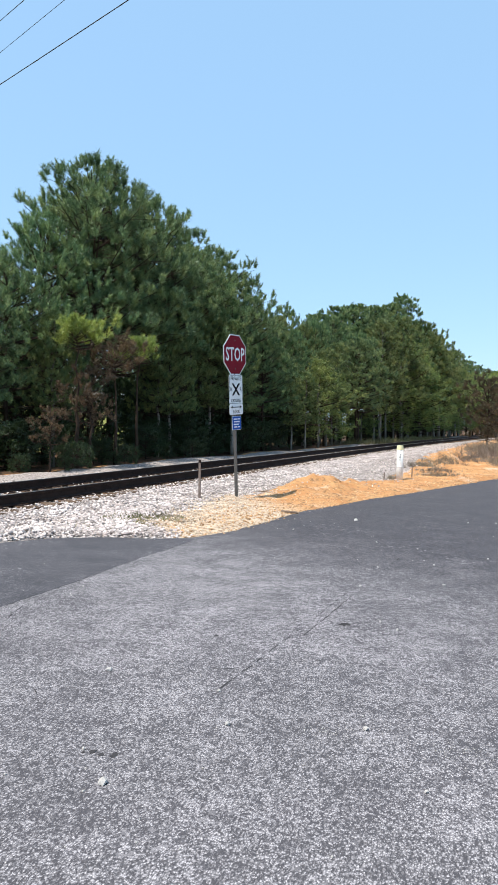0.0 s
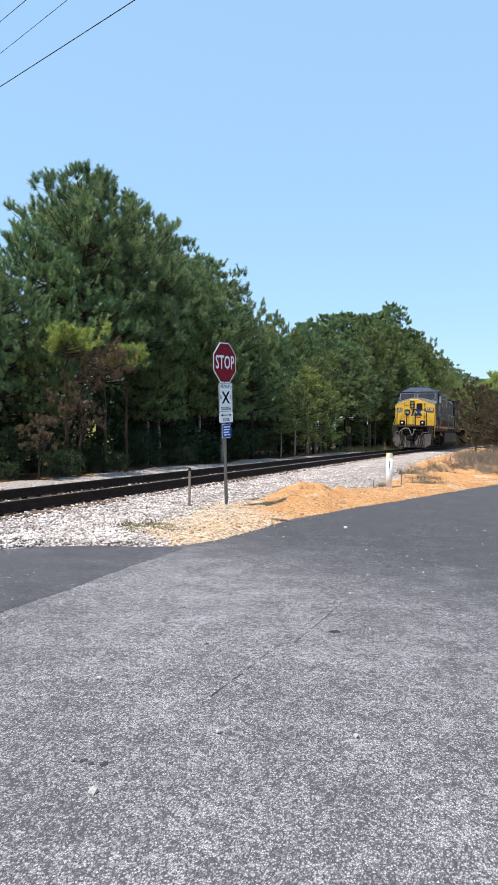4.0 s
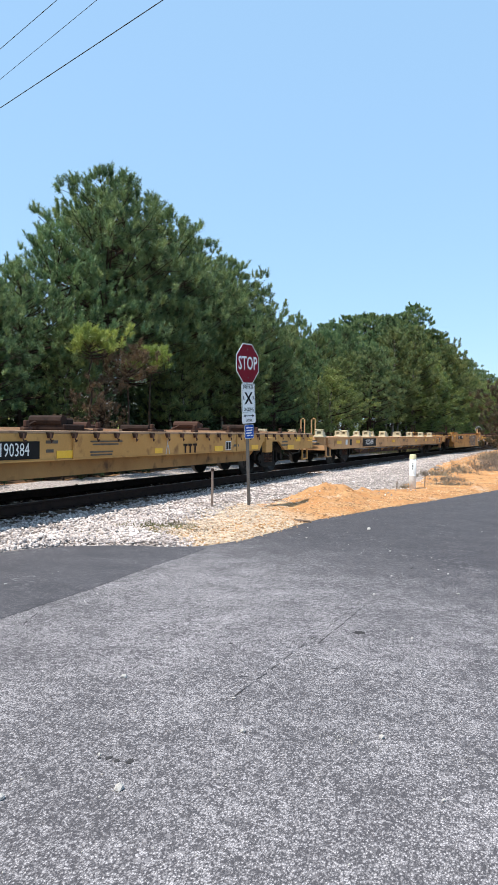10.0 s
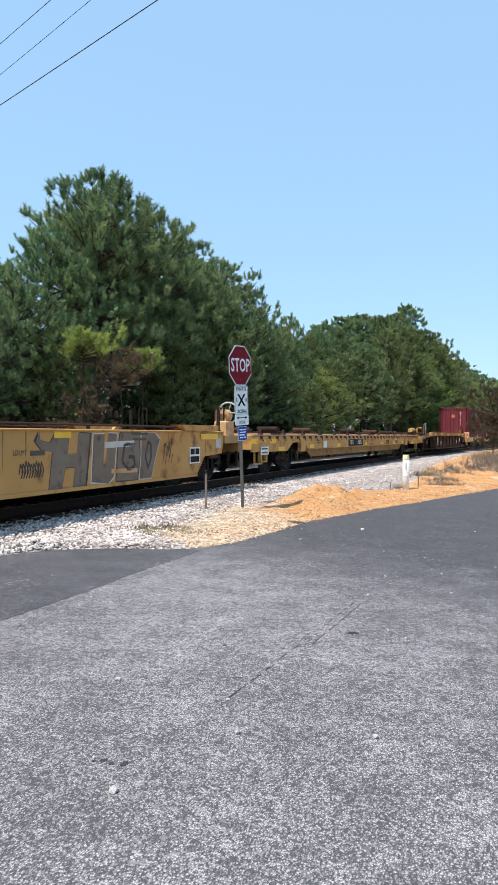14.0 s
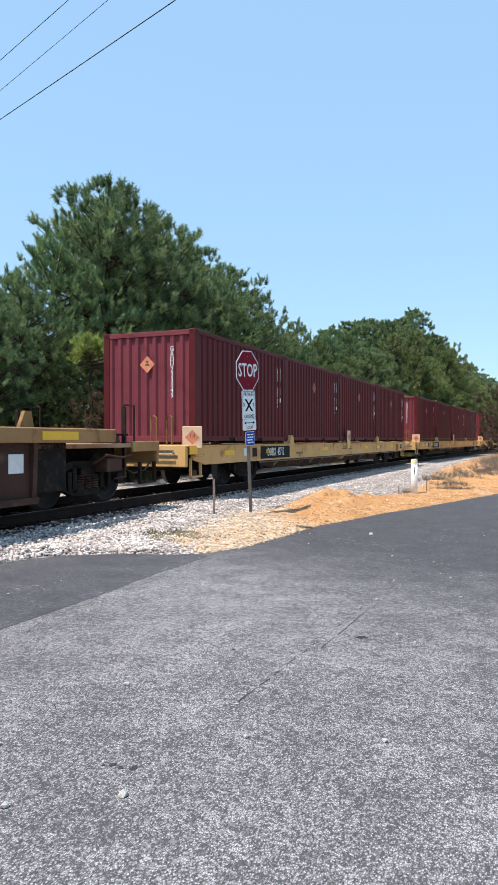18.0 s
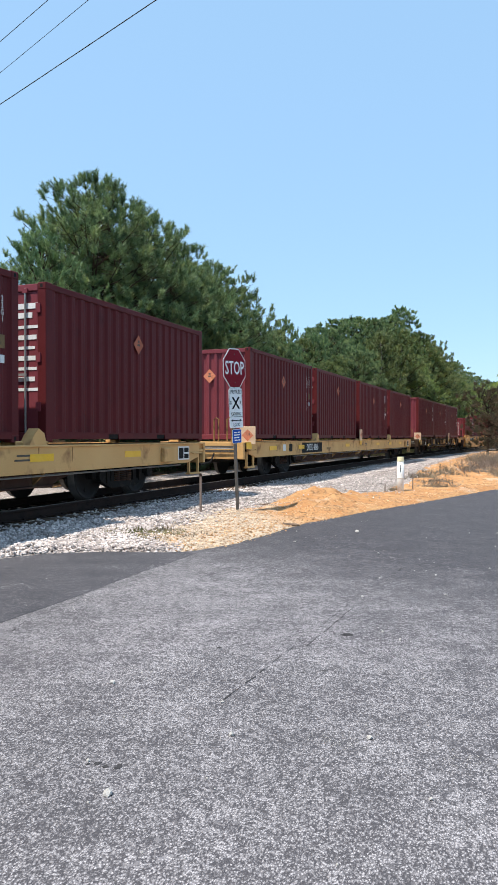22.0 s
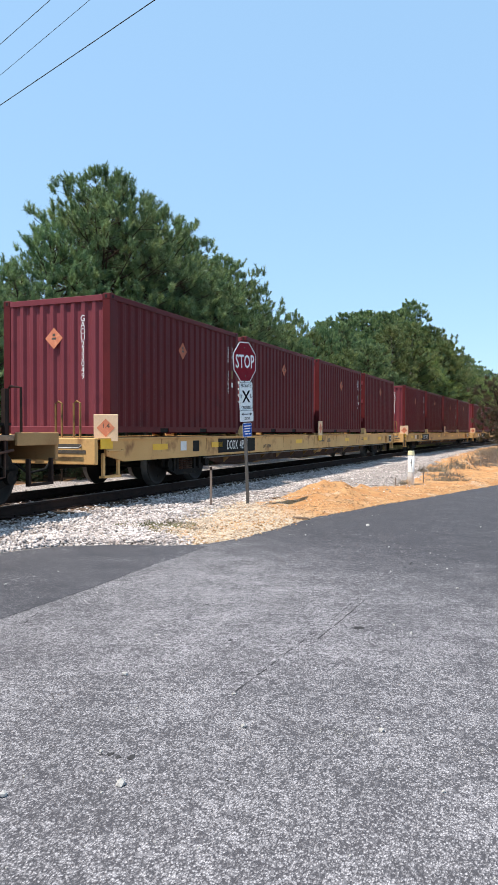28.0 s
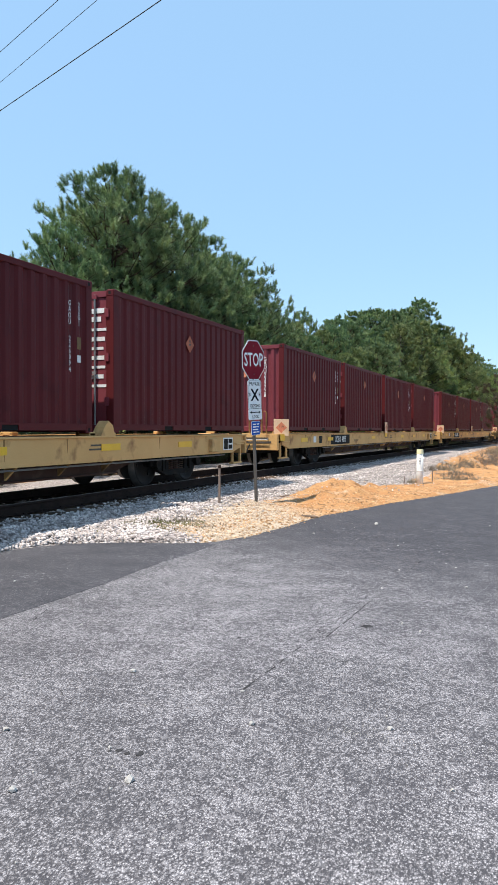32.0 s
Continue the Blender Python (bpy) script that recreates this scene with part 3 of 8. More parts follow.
def thing(name, label, category, group="", kind="", at=None):
    ob = tagged(new(name), label, category, group, kind)
    ob.empty_display_size = 0.2
    if at:
        ob.matrix_basis = at
    return ob


def lettering(name, body, size, mat, parent, at, spacing=1.0, width=1.0, depth=0.003, line=1.0, align="CENTER", bold=0.0):
    cu = bpy.data.curves.new(name, "FONT")
    cu.body, cu.size, cu.extrude, cu.align_x, cu.align_y = body, size, depth, align, "CENTER"
    cu.offset = size * bold
    cu.space_character, cu.space_line, cu.resolution_u = spacing, line, 2
    tmp = bpy.data.objects.new(name, cu)
    me = bpy.data.meshes.new_from_object(tmp)
    bpy.data.objects.remove(tmp)
    bpy.data.curves.remove(cu)
    me.materials.clear()
    me.materials.append(mat)
    for v in me.vertices:
        v.co.x *= width
    ob = new(name, me)
    ob.parent = parent
    ob.matrix_basis = at
    return ob


def on_side(x, y, z):
    """A pose for lettering on a face that looks to +x."""
    return pose(x, y, z, 90, 0, 90)


def on_front(x, y, z):
    """A pose for lettering on a face that looks to -y."""
    return pose(x, y, z, 90, 0, 0)


def bars(name, rows, mat, parent, at):
    """Unreadable lettering as plain bars: rows of (x, y, width, height) in the plane."""
    s = Shape()
    for x, y, w, h in rows:
        s.box(x - w / 2, x + w / 2, y - h / 2, y + h / 2, 0, 0.004)
    return part(name, s, mat, parent, "", at)


# ---- the line of the track ----
RADIUS, TRACK_X, RAIL_Z, GAUGE = 1000.0, -8.41, 0.335, 1.51


def on_track(s, off=0.0, z=0.0):
    a = s / RADIUS
    return Vector((TRACK_X + RADIUS - (RADIUS - off) * math.cos(a), (RADIUS - off) * math.sin(a), z))


def track_pose(s, z=RAIL_Z):
    p = on_track(s)
    return pose(p.x, p.y, z, 0, 0, -math.degrees(s / RADIUS))


# ---- ground ----
def edge_x(y):
    """The west edge of the tarmac at y."""
    pts = ((-60, -6.6), (2, -6.35), (6.5, -6.15), (7.2, -5.99), (7.7, -5.68), (8.1, -5.1), (8.3, -4.4), (8.6, -4.02), (9.43, -3.74), (10.65, -3.63), (12.09, -3.5), (13.23, -3.17),
           (14.5, -2.89), (15.6, -2.5), (17.36, -1.99), (19.49, -1.37), (22.13, -0.59), (26, 0.7), (34, 4.0), (60, 16.0), (200, 90.0))
    return float(np.interp(y, [p[0] for p in pts], [p[1] for p in pts]))


def height(x, y):
    """Ground height: road bed, sandy verge with its heap, the track bed, the wood."""
    a = math.atan2(y, TRACK_X + RADIUS - x)
    off = RADIUS - math.hypot(TRACK_X + RADIUS - x, y)
    e = edge_x(y)
    rough = noise.noise((x * 0.9, y * 0.9, 0)) * 0.035 + noise.noise((x * 3.1, y * 3.1, 4)) * 0.018
    bed = 0.12
    if x > e + 0.12:
        return -0.05, off
    near = min(1.0, (e + 0.12 - x) / 0.35)
    verge = 0.05 + rough
    heap = 0.0
    for hx, hy, rx, ry, hh in ((-4.35, 15.2, 0.75, 1.1, 0.21), (-4.0, 16.6, 0.6, 1.3, 0.10), (-4.9, 12.6, 0.6, 1.0, 0.05), (-2.6, 30.0, 2.0, 7.0, 0.22)):
        d = ((x - hx) / rx) ** 2 + ((y - hy) / ry) ** 2
        heap += hh * math.exp(-d * 1.1)
    verge += heap * (1 + 1.8 * noise.noise((x * 2.3, y * 2.3, 9)))
    if off > 0:
        t = min(1.0, max(0.0, (off - 1.55) / 1.55))
        z = bed * (1 - t) + verge * t if t < 1 else verge
        if abs(off) > 1.5:
            z += rough * 0.5
        return (-0.05 * (1 - near) + z * near), off
    t = min(1.0, max(0.0, (-off - 1.6) / 1.3))
    far = 0.06 + rough * 2 + 0.1 * noise.noise((x * 0.2, y * 0.2, 2)) - 0.25 * min(1.0, max(0.0, (-off - 4) / 10))
    rise = min(1.0, max(0.0, (-off - 11.5) / 6.0)) * min(1.0, max(0.0, (62 - y) / 12))
    far += 3.3 * rise * rise * (3 - 2 * rise)
    return bed * (1 - t) + far * t, off


def steps(lo, hi, fine, far):
    mid = list(np.arange(lo, hi + fine / 2, fine))
    out, d = [], fine
    x = hi
    while x < far:
        d *= 1.35
        x += d
        out.append(x)
    back, d, x = [], fine, lo
    while x > -far:
        d *= 1.35
        x -= d
        back.append(x)
    return back[::-1] + mid + out


def gravel_to(y):
    """How far the crushed stone reaches east of the track's centre."""
    return float(np.interp(y, (8.4, 9.2, 10.5, 13, 14.5, 17.4, 19, 22, 25, 30, 42, 60), (4.6, 3.2, 2.9, 3.0, 3.35, 4.3, 4.9, 5.0, 4.9, 4.3, 3.2, 2.4))) + 0.35 * noise.noise((y * 0.5, 7, 1))


xs, ys = steps(-15.0, 3.0, 0.16, 2600), steps(-2.0, 40.0, 0.22, 2600)
verts, sand, stone, grass, pale = [], [], [], [], []
for y in ys:
    for x in xs:
        if -200 < x < 150 and -200 < y < 600:
            z, off = height(x, y)
        else:
            z, off = -0.05, -50.0 if x < 0 else 50.0
        verts.append((x, y, z))
        e = edge_x(y)
        g = gravel_to(y)
        sand.append(1.0 if off > g - 0.5 else (1.0 if y < 15.5 or y > 31 else 0.5) if -4.6 < off < -2.6 else 0.0)
        pale.append(min(1.0, max(0.0, (14.2 - y - 0.8 * (x + 5.0)) / 2.0)) if off > 0 else 0.0)
        stone.append(1.0 if -4.3 < off < g else 0.0)
        grass.append(1.0 if (off < -13 and y < 52) or off > 20 else 0.0)
nx = len(xs)
faces = [(j * nx + i, j * nx + i + 1, (j + 1) * nx + i + 1, (j + 1) * nx + i) for j in range(len(ys) - 1) for i in range(nx - 1)]
me = bpy.data.meshes.new("ground")
me.from_pydata(verts, [], faces)
me.materials.append(EARTH)
for key, values in (("sand", sand), ("stone", stone), ("grass", grass), ("pale", pale)):
    me.attributes.new(key, "FLOAT", "POINT").data.foreach_set("value", values)
me.polygons.foreach_set("use_smooth", [True] * len(me.polygons))
tagged(new("ground", me), "orange sand, pale crushed stone and brown wood litter", "ground", kind="structure")


def slab(name, outline, z0, z1, mat):
    s = Shape()
    s.prism(outline, "z", z0, z1)
    return s.mesh(name, mat)


rng = random.Random(5)
west = []
y = -60.0
while y < 60:
    wob = 0.05 * noise.noise((y * 2.2, 1, 1)) + 0.03 * noise.noise((y * 7, 2, 1)) if y > -2 else 0
    west.append((edge_x(y) + wob, y))
    y += 0.09 if 4 < y < 30 else 2.0
road = tagged(new("road", slab("road", [(70.0, 60.0)] + west[::-1] + [(70.0, -60.0)], -0.12, 0.0, ROAD)), "worn grey asphalt road with pale aggregate showing through", "road", kind="structure")
apron = [(x + 0.0, y) for x, y in west if y < 8.45]
joint = []
y = 8.45
while y > -60:
    joint.append((-3.92 + 0.06 * noise.noise((y * 0.8, 5, 5)) + 0.012 * noise.noise((y * 6, 5, 8)), y))
    y -= 0.1 if y > 3 else 3.0
# the newer asphalt
part("apron", slab("apron", apron + joint, -0.02, 0.003, APRON), APRON, road, "darker newer asphalt apron")


def crack(points, w):
    s = Shape()
    pts = []
    for (xa, ya), (xb, yb) in zip(points, points[1:]):
        n = max(2, int(math.hypot(xb - xa, yb - ya) / 0.07))
        for i in range(n):
            t = i / n
            pts.append((xa + (xb - xa) * t + rng.uniform(-0.005, 0.005), ya + (yb - ya) * t + rng.uniform(-0.005, 0.005)))
    for k, (p, q) in enumerate(zip(pts, pts[1:])):
        if rng.random() < 0.42:
            continue
        d = Vector((q[0] - p[0], q[1] - p[1]))
        nrm = Vector((-d.y, d.x)).normalized() * w * rng.uniform(0.25, 0.85)
        s.add([(p[0] - nrm.x, p[1] - nrm.y, 0.0025), (q[0] - nrm.x, q[1] - nrm.y, 0.0025), (q[0] + nrm.x, q[1] + nrm.y, 0.0025), (p[0] + nrm.x, p[1] + nrm.y, 0.0025)], [(0, 1, 2, 3)])
    return s


for pts, w in (([(-1.44, 6.31), (-1.47, 5.6), (-1.52, 4.74), (-1.58, 3.71)], 0.006), ([(-1.37, 6.24), (-1.40, 5.5), (-1.44, 4.82)], 0.006), ([(-2.05, 5.84), (-1.85, 6.04)], 0.005), ([(-2.12, 3.96), (-1.85, 4.02), (-1.55, 4.15)], 0.003),
               ([(-1.45, 4.28), (-1.09, 4.54)], 0.003), ([(-2.54, 3.36), (-2.38, 3.22), (-2.31, 3.19)], 0.004), ([(-1.30, 7.53), (-1.26, 8.42)], 0.008), ([(-3.67, 4.52), (-3.79, 4.84), (-3.96, 4.87), (-4.03, 5.11)], 0.008),
               ([(-2.74, 10.1), (-2.52, 10.33)], 0.012), ([(-1.9, 9.4), (-1.2, 9.9)], 0.008)):
    part("crack", crack(pts, w), CRACK, road, "dark open crack")
s = Shape()
for cx, cy, r in ((-1.22, 5.36, 0.05), (-1.81, 2.83, 0.018), (-1.76, 2.82, 0.015), (-1.70, 2.84, 0.024), (-1.85, 2.81, 0.012), (-2.0, 4.7, 0.02), (-2.6, 5.6, 0.02)):
    ring = []
    for i in range(14):
        a = i * math.tau / 14
        q = r * (0.5 + 0.6 * rng.random())
        ring.append((cx + q * math.cos(a) * 1.0, cy + q * math.sin(a) * 1.3, 0.002))
    s.add(ring, [tuple(range(14))])
part("pothole_stain", s, CRACK, road, "dark bitumen spots")


def rock_mesh(seed, flat=0.78):
    r = random.Random(seed)
    bm = bmesh.new()
    bmesh.ops.create_icosphere(bm, subdivisions=1, radius=0.5)
    for v in bm.verts:
        v.co *= r.uniform(0.7, 1.15)
        v.co.z *= flat
    vs, fs = [tuple(v.co) for v in bm.verts], [tuple(v.index for v in f.verts) for f in bm.faces]
    bm.free()
    return np.array(vs), np.array(fs)


def scatter(name, places, sizes, mat, seed, label, category):
    """Many small stones in one mesh."""
    gen = np.random.default_rng(seed)
    kinds = [rock_mesh(seed * 10 + i) for i in range(5)]
    V, F, k = [], [], 0
    for (x, y, z), d in zip(places, sizes):
        v, f = kinds[gen.integers(5)]
        a, b = gen.uniform(0, 6.28), gen.uniform(-0.6, 0.6)
        ca, sa, cb, sb = math.cos(a), math.sin(a), math.cos(b), math.sin(b)
        m = np.array([[ca, -sa * cb, sa * sb], [sa, ca * cb, -ca * sb], [0, sb, cb]]) * d
        m[:, 0] *= gen.uniform(0.8, 1.5)
        V.append(v @ m.T + (x, y, z))
        F.append(f + k)
        k += len(v)
    me = bpy.data.meshes.new(name)
    me.from_pydata(np.concatenate(V).tolist(), [], np.concatenate(F).tolist())
    me.materials.append(mat)
    return tagged(new(name, me), label, category, kind="stuff")


gen = np.random.default_rng(3)
places, sizes = [], []
for _ in range(52000):
    sarc = 2.5 + 56 * gen.random() ** 1.8
    off = gen.choice([gen.uniform(0.9, 3.2), gen.uniform(1.4, 2.9), gen.uniform(-0.7, 0.7), gen.uniform(-2.6, -0.9), gen.uniform(2.4, 6.2)], p=[0.34, 0.26, 0.08, 0.12, 0.20])
    p = on_track(sarc, off)
    if p.x > edge_x(p.y) - 0.03 or off > gravel_to(p.y) + gen.normal(0, 0.38):
        continue
    z, _ = height(p.x, p.y)
    d = gen.uniform(0.026, 0.058)
    places.append((p.x, p.y, z + d * gen.uniform(0.1, 0.6)))
    sizes.append(d)
for _ in range(15000):
    p = Vector((gen.uniform(-6.2, -4.2), gen.uniform(4.5, 10.5), 0))
    if p.x > edge_x(p.y) - 0.02 or p.x - TRACK_X > gravel_to(p.y) + gen.normal(0, 0.2):
        continue
    z, _ = height(p.x, p.y)
    d = gen.uniform(0.022, 0.052)
    places.append((p.x, p.y, z + d * gen.uniform(0.1, 0.4)))
    sizes.append(d)
scatter("ballast", places, sizes, STONE, 1, "pale grey crushed stone ballast along the track", "gravel")
places, sizes = [], []
for _ in range(10000):
    y = 7.0 + 18 * gen.random() ** 1.3
    x = edge_x(y) - abs(gen.normal(0, 0.95)) + 0.1
    off = x - TRACK_X
    if off < gravel_to(y) - 0.4:
        continue
    z, _ = height(x, y)
    heap = math.exp(-((x + 4.35) ** 2 + ((y - 15.4) / 1.6) ** 2))
    if x > edge_x(y) - 0.02 and gen.random() < 0.8:
        continue
    d = (0.009 + 0.034 * gen.random() ** 3) * (1 + 0.25 * heap)
    places.append((x, y, max(z, 0.0) + d * 0.15))
    sizes.append(d)
scatter("sand_clods", places, sizes, CLOD, 2, "orange sandy clods and grit on the verge", "gravel")
places, sizes = [], []
for _ in range(7600):
    y = gen.uniform(8.6, 14.6)
    x = TRACK_X + gravel_to(y) + gen.normal(0.35, 0.42)
    if x > edge_x(y) - 0.05 or gen.random() < (y - 12.2) / 2.4:
        continue
    z, _ = height(x, y)
    d = 0.009 + 0.022 * gen.random() ** 1.8
    places.append((x, y, z + d * 0.3))
    sizes.append(d)
scatter("verge_stones", places, sizes, VERGE_STONE, 6, "cream stones and lumps mixed into the sandy verge", "gravel")
places, sizes = [], []
for _ in range(420):
    x, y = gen.uniform(-5, 3), gen.uniform(1.7, 13)
    if x < edge_x(y) + 0.1:
        continue
    d = gen.choice([gen.uniform(0.006, 0.014), gen.uniform(0.015, 0.03)], p=[0.88, 0.12])
    places.append((x, y, d * 0.2))
    sizes.append(d)
for _ in range(260):
    # sand trodden onto the road
    x, y = gen.choice([-0.2, -0.8, 0.25]), 3.46
    x, y, d = x + gen.normal(0, 0.10), y + gen.normal(0, 0.05), gen.uniform(0.003, 0.008)
    places.append((x, y, d * 0.2))
    sizes.append(d)
scatter("road_grit", places, sizes, PEBBLE, 4, "loose pale grit on the asphalt", "gravel")
for i, (x, y, d) in enumerate(((-1.35, 3.34, 0.035), (-1.61, 2.60, 0.05), (-0.69, 3.55, 0.035), (-2.32, 3.79, 0.04), (-2.01, 2.34, 0.045), (-2.06, 2.27, 0.05), (-2.45, 2.81, 0.035), (-2.4, 11.2, 0.07))):
    v, f = rock_mesh(100 + i, 0.7)
    sh = Shape()
    sh.add([tuple(p) for p in v * d], [tuple(q) for q in f])
    tagged(part("pebble", sh, PEBBLE, None, "", pose(x, y, d * 0.22, 0, 0, i * 47)), "small pale angular pebble lying on the asphalt", "pebble", "loose pebbles on the road")

# ---- track ----
track = thing("track", "single curved railway track with rusty rails on wooden ties", "track", kind="structure")


def swept(profile, s0, s1, step, off):
    sh = Shape()
    n = len(profile)
    arc = list(np.arange(s0, s1, step)) + [s1]
    for s in arc:
        for o, z in profile:
            sh.v.append(tuple(on_track(s, off + o, z)))
    for i in range(len(arc) - 1):
        for j in range(n):
            a, b = i * n + j, i * n + (j + 1) % n
            sh.f.append((a, b, b + n, a + n))
    return sh


z0 = RAIL_Z - 0.175
WEB = [(-0.07, z0), (0.07, z0), (0.07, z0 + 0.012), (0.012, z0 + 0.03), (0.010, z0 + 0.125), (0.034, z0 + 0.135), (0.034, z0 + 0.171), (-0.034, z0 + 0.171), (-0.034, z0 + 0.135), (-0.010, z0 + 0.125), (-0.012, z0 + 0.03), (-0.07, z0 + 0.012)]
HEAD = [(-0.030, z0 + 0.170), (0.030, z0 + 0.170), (0.028, z0 + 0.175), (-0.028, z0 + 0.175)]
for off in (-GAUGE / 2, GAUGE / 2):
    rail = part("rail", swept(WEB, -70, 330, 2.0, off), RAIL, track, "rusty steel rail")
    part("railhead", swept(HEAD, -70, 330, 2.0, off), RAIL_TOP, rail, "worn bright running surface")
tie_mesh = Shape().box(-1.3, 1.3, -0.115, 0.115, -0.18, 0.0, 0.012).mesh("tie", TIE)
plate_mesh = Shape().box(-0.16, 0.16, -0.10, 0.10, 0.0, 0.012).box(-0.11, -0.08, -0.06, -0.03, 0.012, 0.04).box(0.08, 0.11, 0.03, 0.06, 0.012, 0.04).mesh("tie_plate", RAIL)
s, k = -12.0, 0
while s < 130:
    p = on_track(s + rng.uniform(-0.03, 0.03), rng.uniform(-0.04, 0.04))
    t = part("tie", tie_mesh, TIE, track, "", pose(p.x, p.y, z0 - 0.013, 0, rng.uniform(-0.3, 0.3), -math.degrees(s / RADIUS) + rng.uniform(-1, 1)))
    if s < 28:
        for off in (-GAUGE / 2, GAUGE / 2):
            part("tie_plate", plate_mesh, RAIL, t, "", pose(off, 0, 0.0))
    s += 0.5
    k += 1


# ---- signs and posts ----
def stop_sign():
    at = pose(-5.03, 12.69, 0.0)
    sign = thing("stop_sign", "red octagonal stop sign with crossing plates on a steel post", "road sign", at=at)
    top = Vector((-0.17, 0.10, 3.18))
    sh = Shape()
    sh.prism([(-0.03, -0.025), (0.03, -0.025), (0.03, 0.015), (0.012, 0.015), (0.012, -0.01), (-0.012, -0.01), (-0.012, 0.015), (-0.03, 0.015)], "z", -0.12, 3.16)
    for i, v in enumerate(sh.v):
        f = (v[2]) / 3.18
        sh.v[i] = (v[0] * 0.9 + top.x * f, v[1] + top.y * f, v[2])
    part("post", sh, STEEL, sign, "galvanised steel post")
    turn = -12.0 + 90

    def plate(z, y_out, outline, t, mat, name, label, parent=sign):
        f = z / 3.18
        base = pose(top.x * f, top.y * f, z, 0, 0, turn) @ pose(0, -y_out, 0) @ pose(0, 0, 0, 0, -3.0, 0)
        return part(name, Shape().prism(outline, "y", -t / 2, t / 2), mat, parent, label, base)

    def octagon(r):
        return [(r * math.cos(math.pi / 8 + i * math.pi / 4) / math.cos(math.pi / 8), r * math.sin(math.pi / 8 + i * math.pi / 4) / math.cos(math.pi / 8)) for i in range(8)]

    def rounded(w, h, r=0.04):
        pts = []
        for cx, cz, a in ((w / 2 - r, h / 2 - r, 0), (-w / 2 + r, h / 2 - r, 90), (-w / 2 + r, -h / 2 + r, 180), (w / 2 - r, -h / 2 + r, 270)):
            pts += [(cx + r * math.cos(radians(a + d)), cz + r * math.sin(radians(a + d))) for d in (0, 30, 60, 90)]
        return pts

    disc = plate(2.83, 0.045, octagon(0.381), 0.004, SIGN_WHITE, "octagon", "octagonal plate with a white rim")
    part("red_face", Shape().prism(octagon(0.362), "y", -0.006, -0.003), SIGN_RED, disc, "red sheeting")
    lettering("stop_lettering", "STOP", 0.36, SIGN_WHITE, disc, pose(0, -0.0065, -0.005, 90), 1.02, 0.74, 0.0015, bold=0.012)
    for dz in (-0.27, 0.27):
        part("bolt", Shape().disc((0, -0.007, dz), "y", 0.012, 0.006, 8), STEEL, disc)
    xp = plate(2.165, 0.045, rounded(0.46, 0.56), 0.004, SIGN_WHITE, "crossing_plate", "white plate with a black crossbuck")
    b = Shape()
    for a in (1, -1):
        b.prism([(-0.11 * a - 0.03, -0.115), (-0.11 * a + 0.03, -0.115), (0.11 * a + 0.03, 0.115), (0.11 * a - 0.03, 0.115)], "y", -0.0055, -0.003)
    part("crossbuck", b, SIGN_BLACK, xp, "black crossbuck")
    lettering("crossing_lettering", "PRIVATE", 0.105, SIGN_BLACK, xp, pose(0, -0.0045, 0.205, 90), 1.05, 0.86, 0.001)
    lettering("crossing_lettering", "CROSSING", 0.095, SIGN_BLACK, xp, pose(0, -0.0045, -0.215, 90), 1.0, 0.74, 0.001)
    for sx in (-0.165, 0.165):
        lettering("crossing_lettering", "R", 0.10, SIGN_BLACK, xp, pose(sx, -0.0045, 0.0, 90), 1, 0.9, 0.001)
    rim = Shape()
    for x0, x1, q0, q1 in ((-0.205, 0.205, 0.262, 0.268), (-0.205, 0.205, -0.268, -0.262), (-0.218, -0.212, -0.25, 0.25), (0.212, 0.218, -0.25, 0.25)):
        rim.box(x0, x1, -0.0045, -0.002, q0, q1)
    part("border", rim, SIGN_BLACK, xp)
    lk = plate(1.785, 0.045, rounded(0.46, 0.20, 0.03), 0.004, SIGN_WHITE, "look_plate", "white plate with a double arrow")
    ar = Shape().box(-0.13, 0.13, -0.005, -0.003, 0.035, 0.05)
    ar.prism([(-0.18, 0.0425), (-0.12, 0.07), (-0.12, 0.015)], "y", -0.005, -0.003).prism([(0.18, 0.0425), (0.12, 0.015), (0.12, 0.07)], "y", -0.005, -0.003)
    part("double_arrow", ar, SIGN_BLACK, lk)
    lettering("look_lettering", "LOOK", 0.085, SIGN_BLACK, lk, pose(0, -0.0045, -0.045, 90), 1.05, 0.9, 0.001)
    bl = plate(1.525, 0.045, rounded(0.305, 0.265, 0.025), 0.004, SIGN_WHITE, "notice_plate", "small blue notice plate")
    part("blue_face", Shape().prism(rounded(0.29, 0.25, 0.02), "y", -0.005, -0.003), SIGN_BLUE, bl, "blue sheeting")
    bars("notice_lettering", [(-0.05, 0.075, 0.11, 0.022), (0.065, 0.075, 0.08, 0.022), (0, 0.025, 0.2, 0.022), (-0.02, -0.025, 0.18, 0.022), (-0.04, -0.075, 0.10, 0.022), (0.07, -0.075, 0.07, 0.022)], SIGN_WHITE, bl, pose(0, -0.0035, 0, 90))


stop_sign()
thin = thing("delineator_post", "thin rusty steel post beside the track", "post", at=pose(-5.66, 12.36, 0.02))
part("shaft", Shape().prism([(-0.02, -0.012), (0.02, -0.012), (0.02, 0.012), (-0.02, 0.012)], "z", -0.1, 0.76), RUST_POST, thin)
part("tip", Shape().box(-0.024, 0.024, -0.016, 0.016, 0.74, 0.80, 0.006), RAIL, thin, "dark rusted tip")
marker = thing("pipeline_marker", "white plastic utility marker post with a yellow cap", "marker post", at=pose(-3.0, 19.4, 0.04))
prof = Shape()
prof.tube([(0, 0, -0.1), (0, 0, 0.36), (0, 0, 0.84)], 0.088, 16)
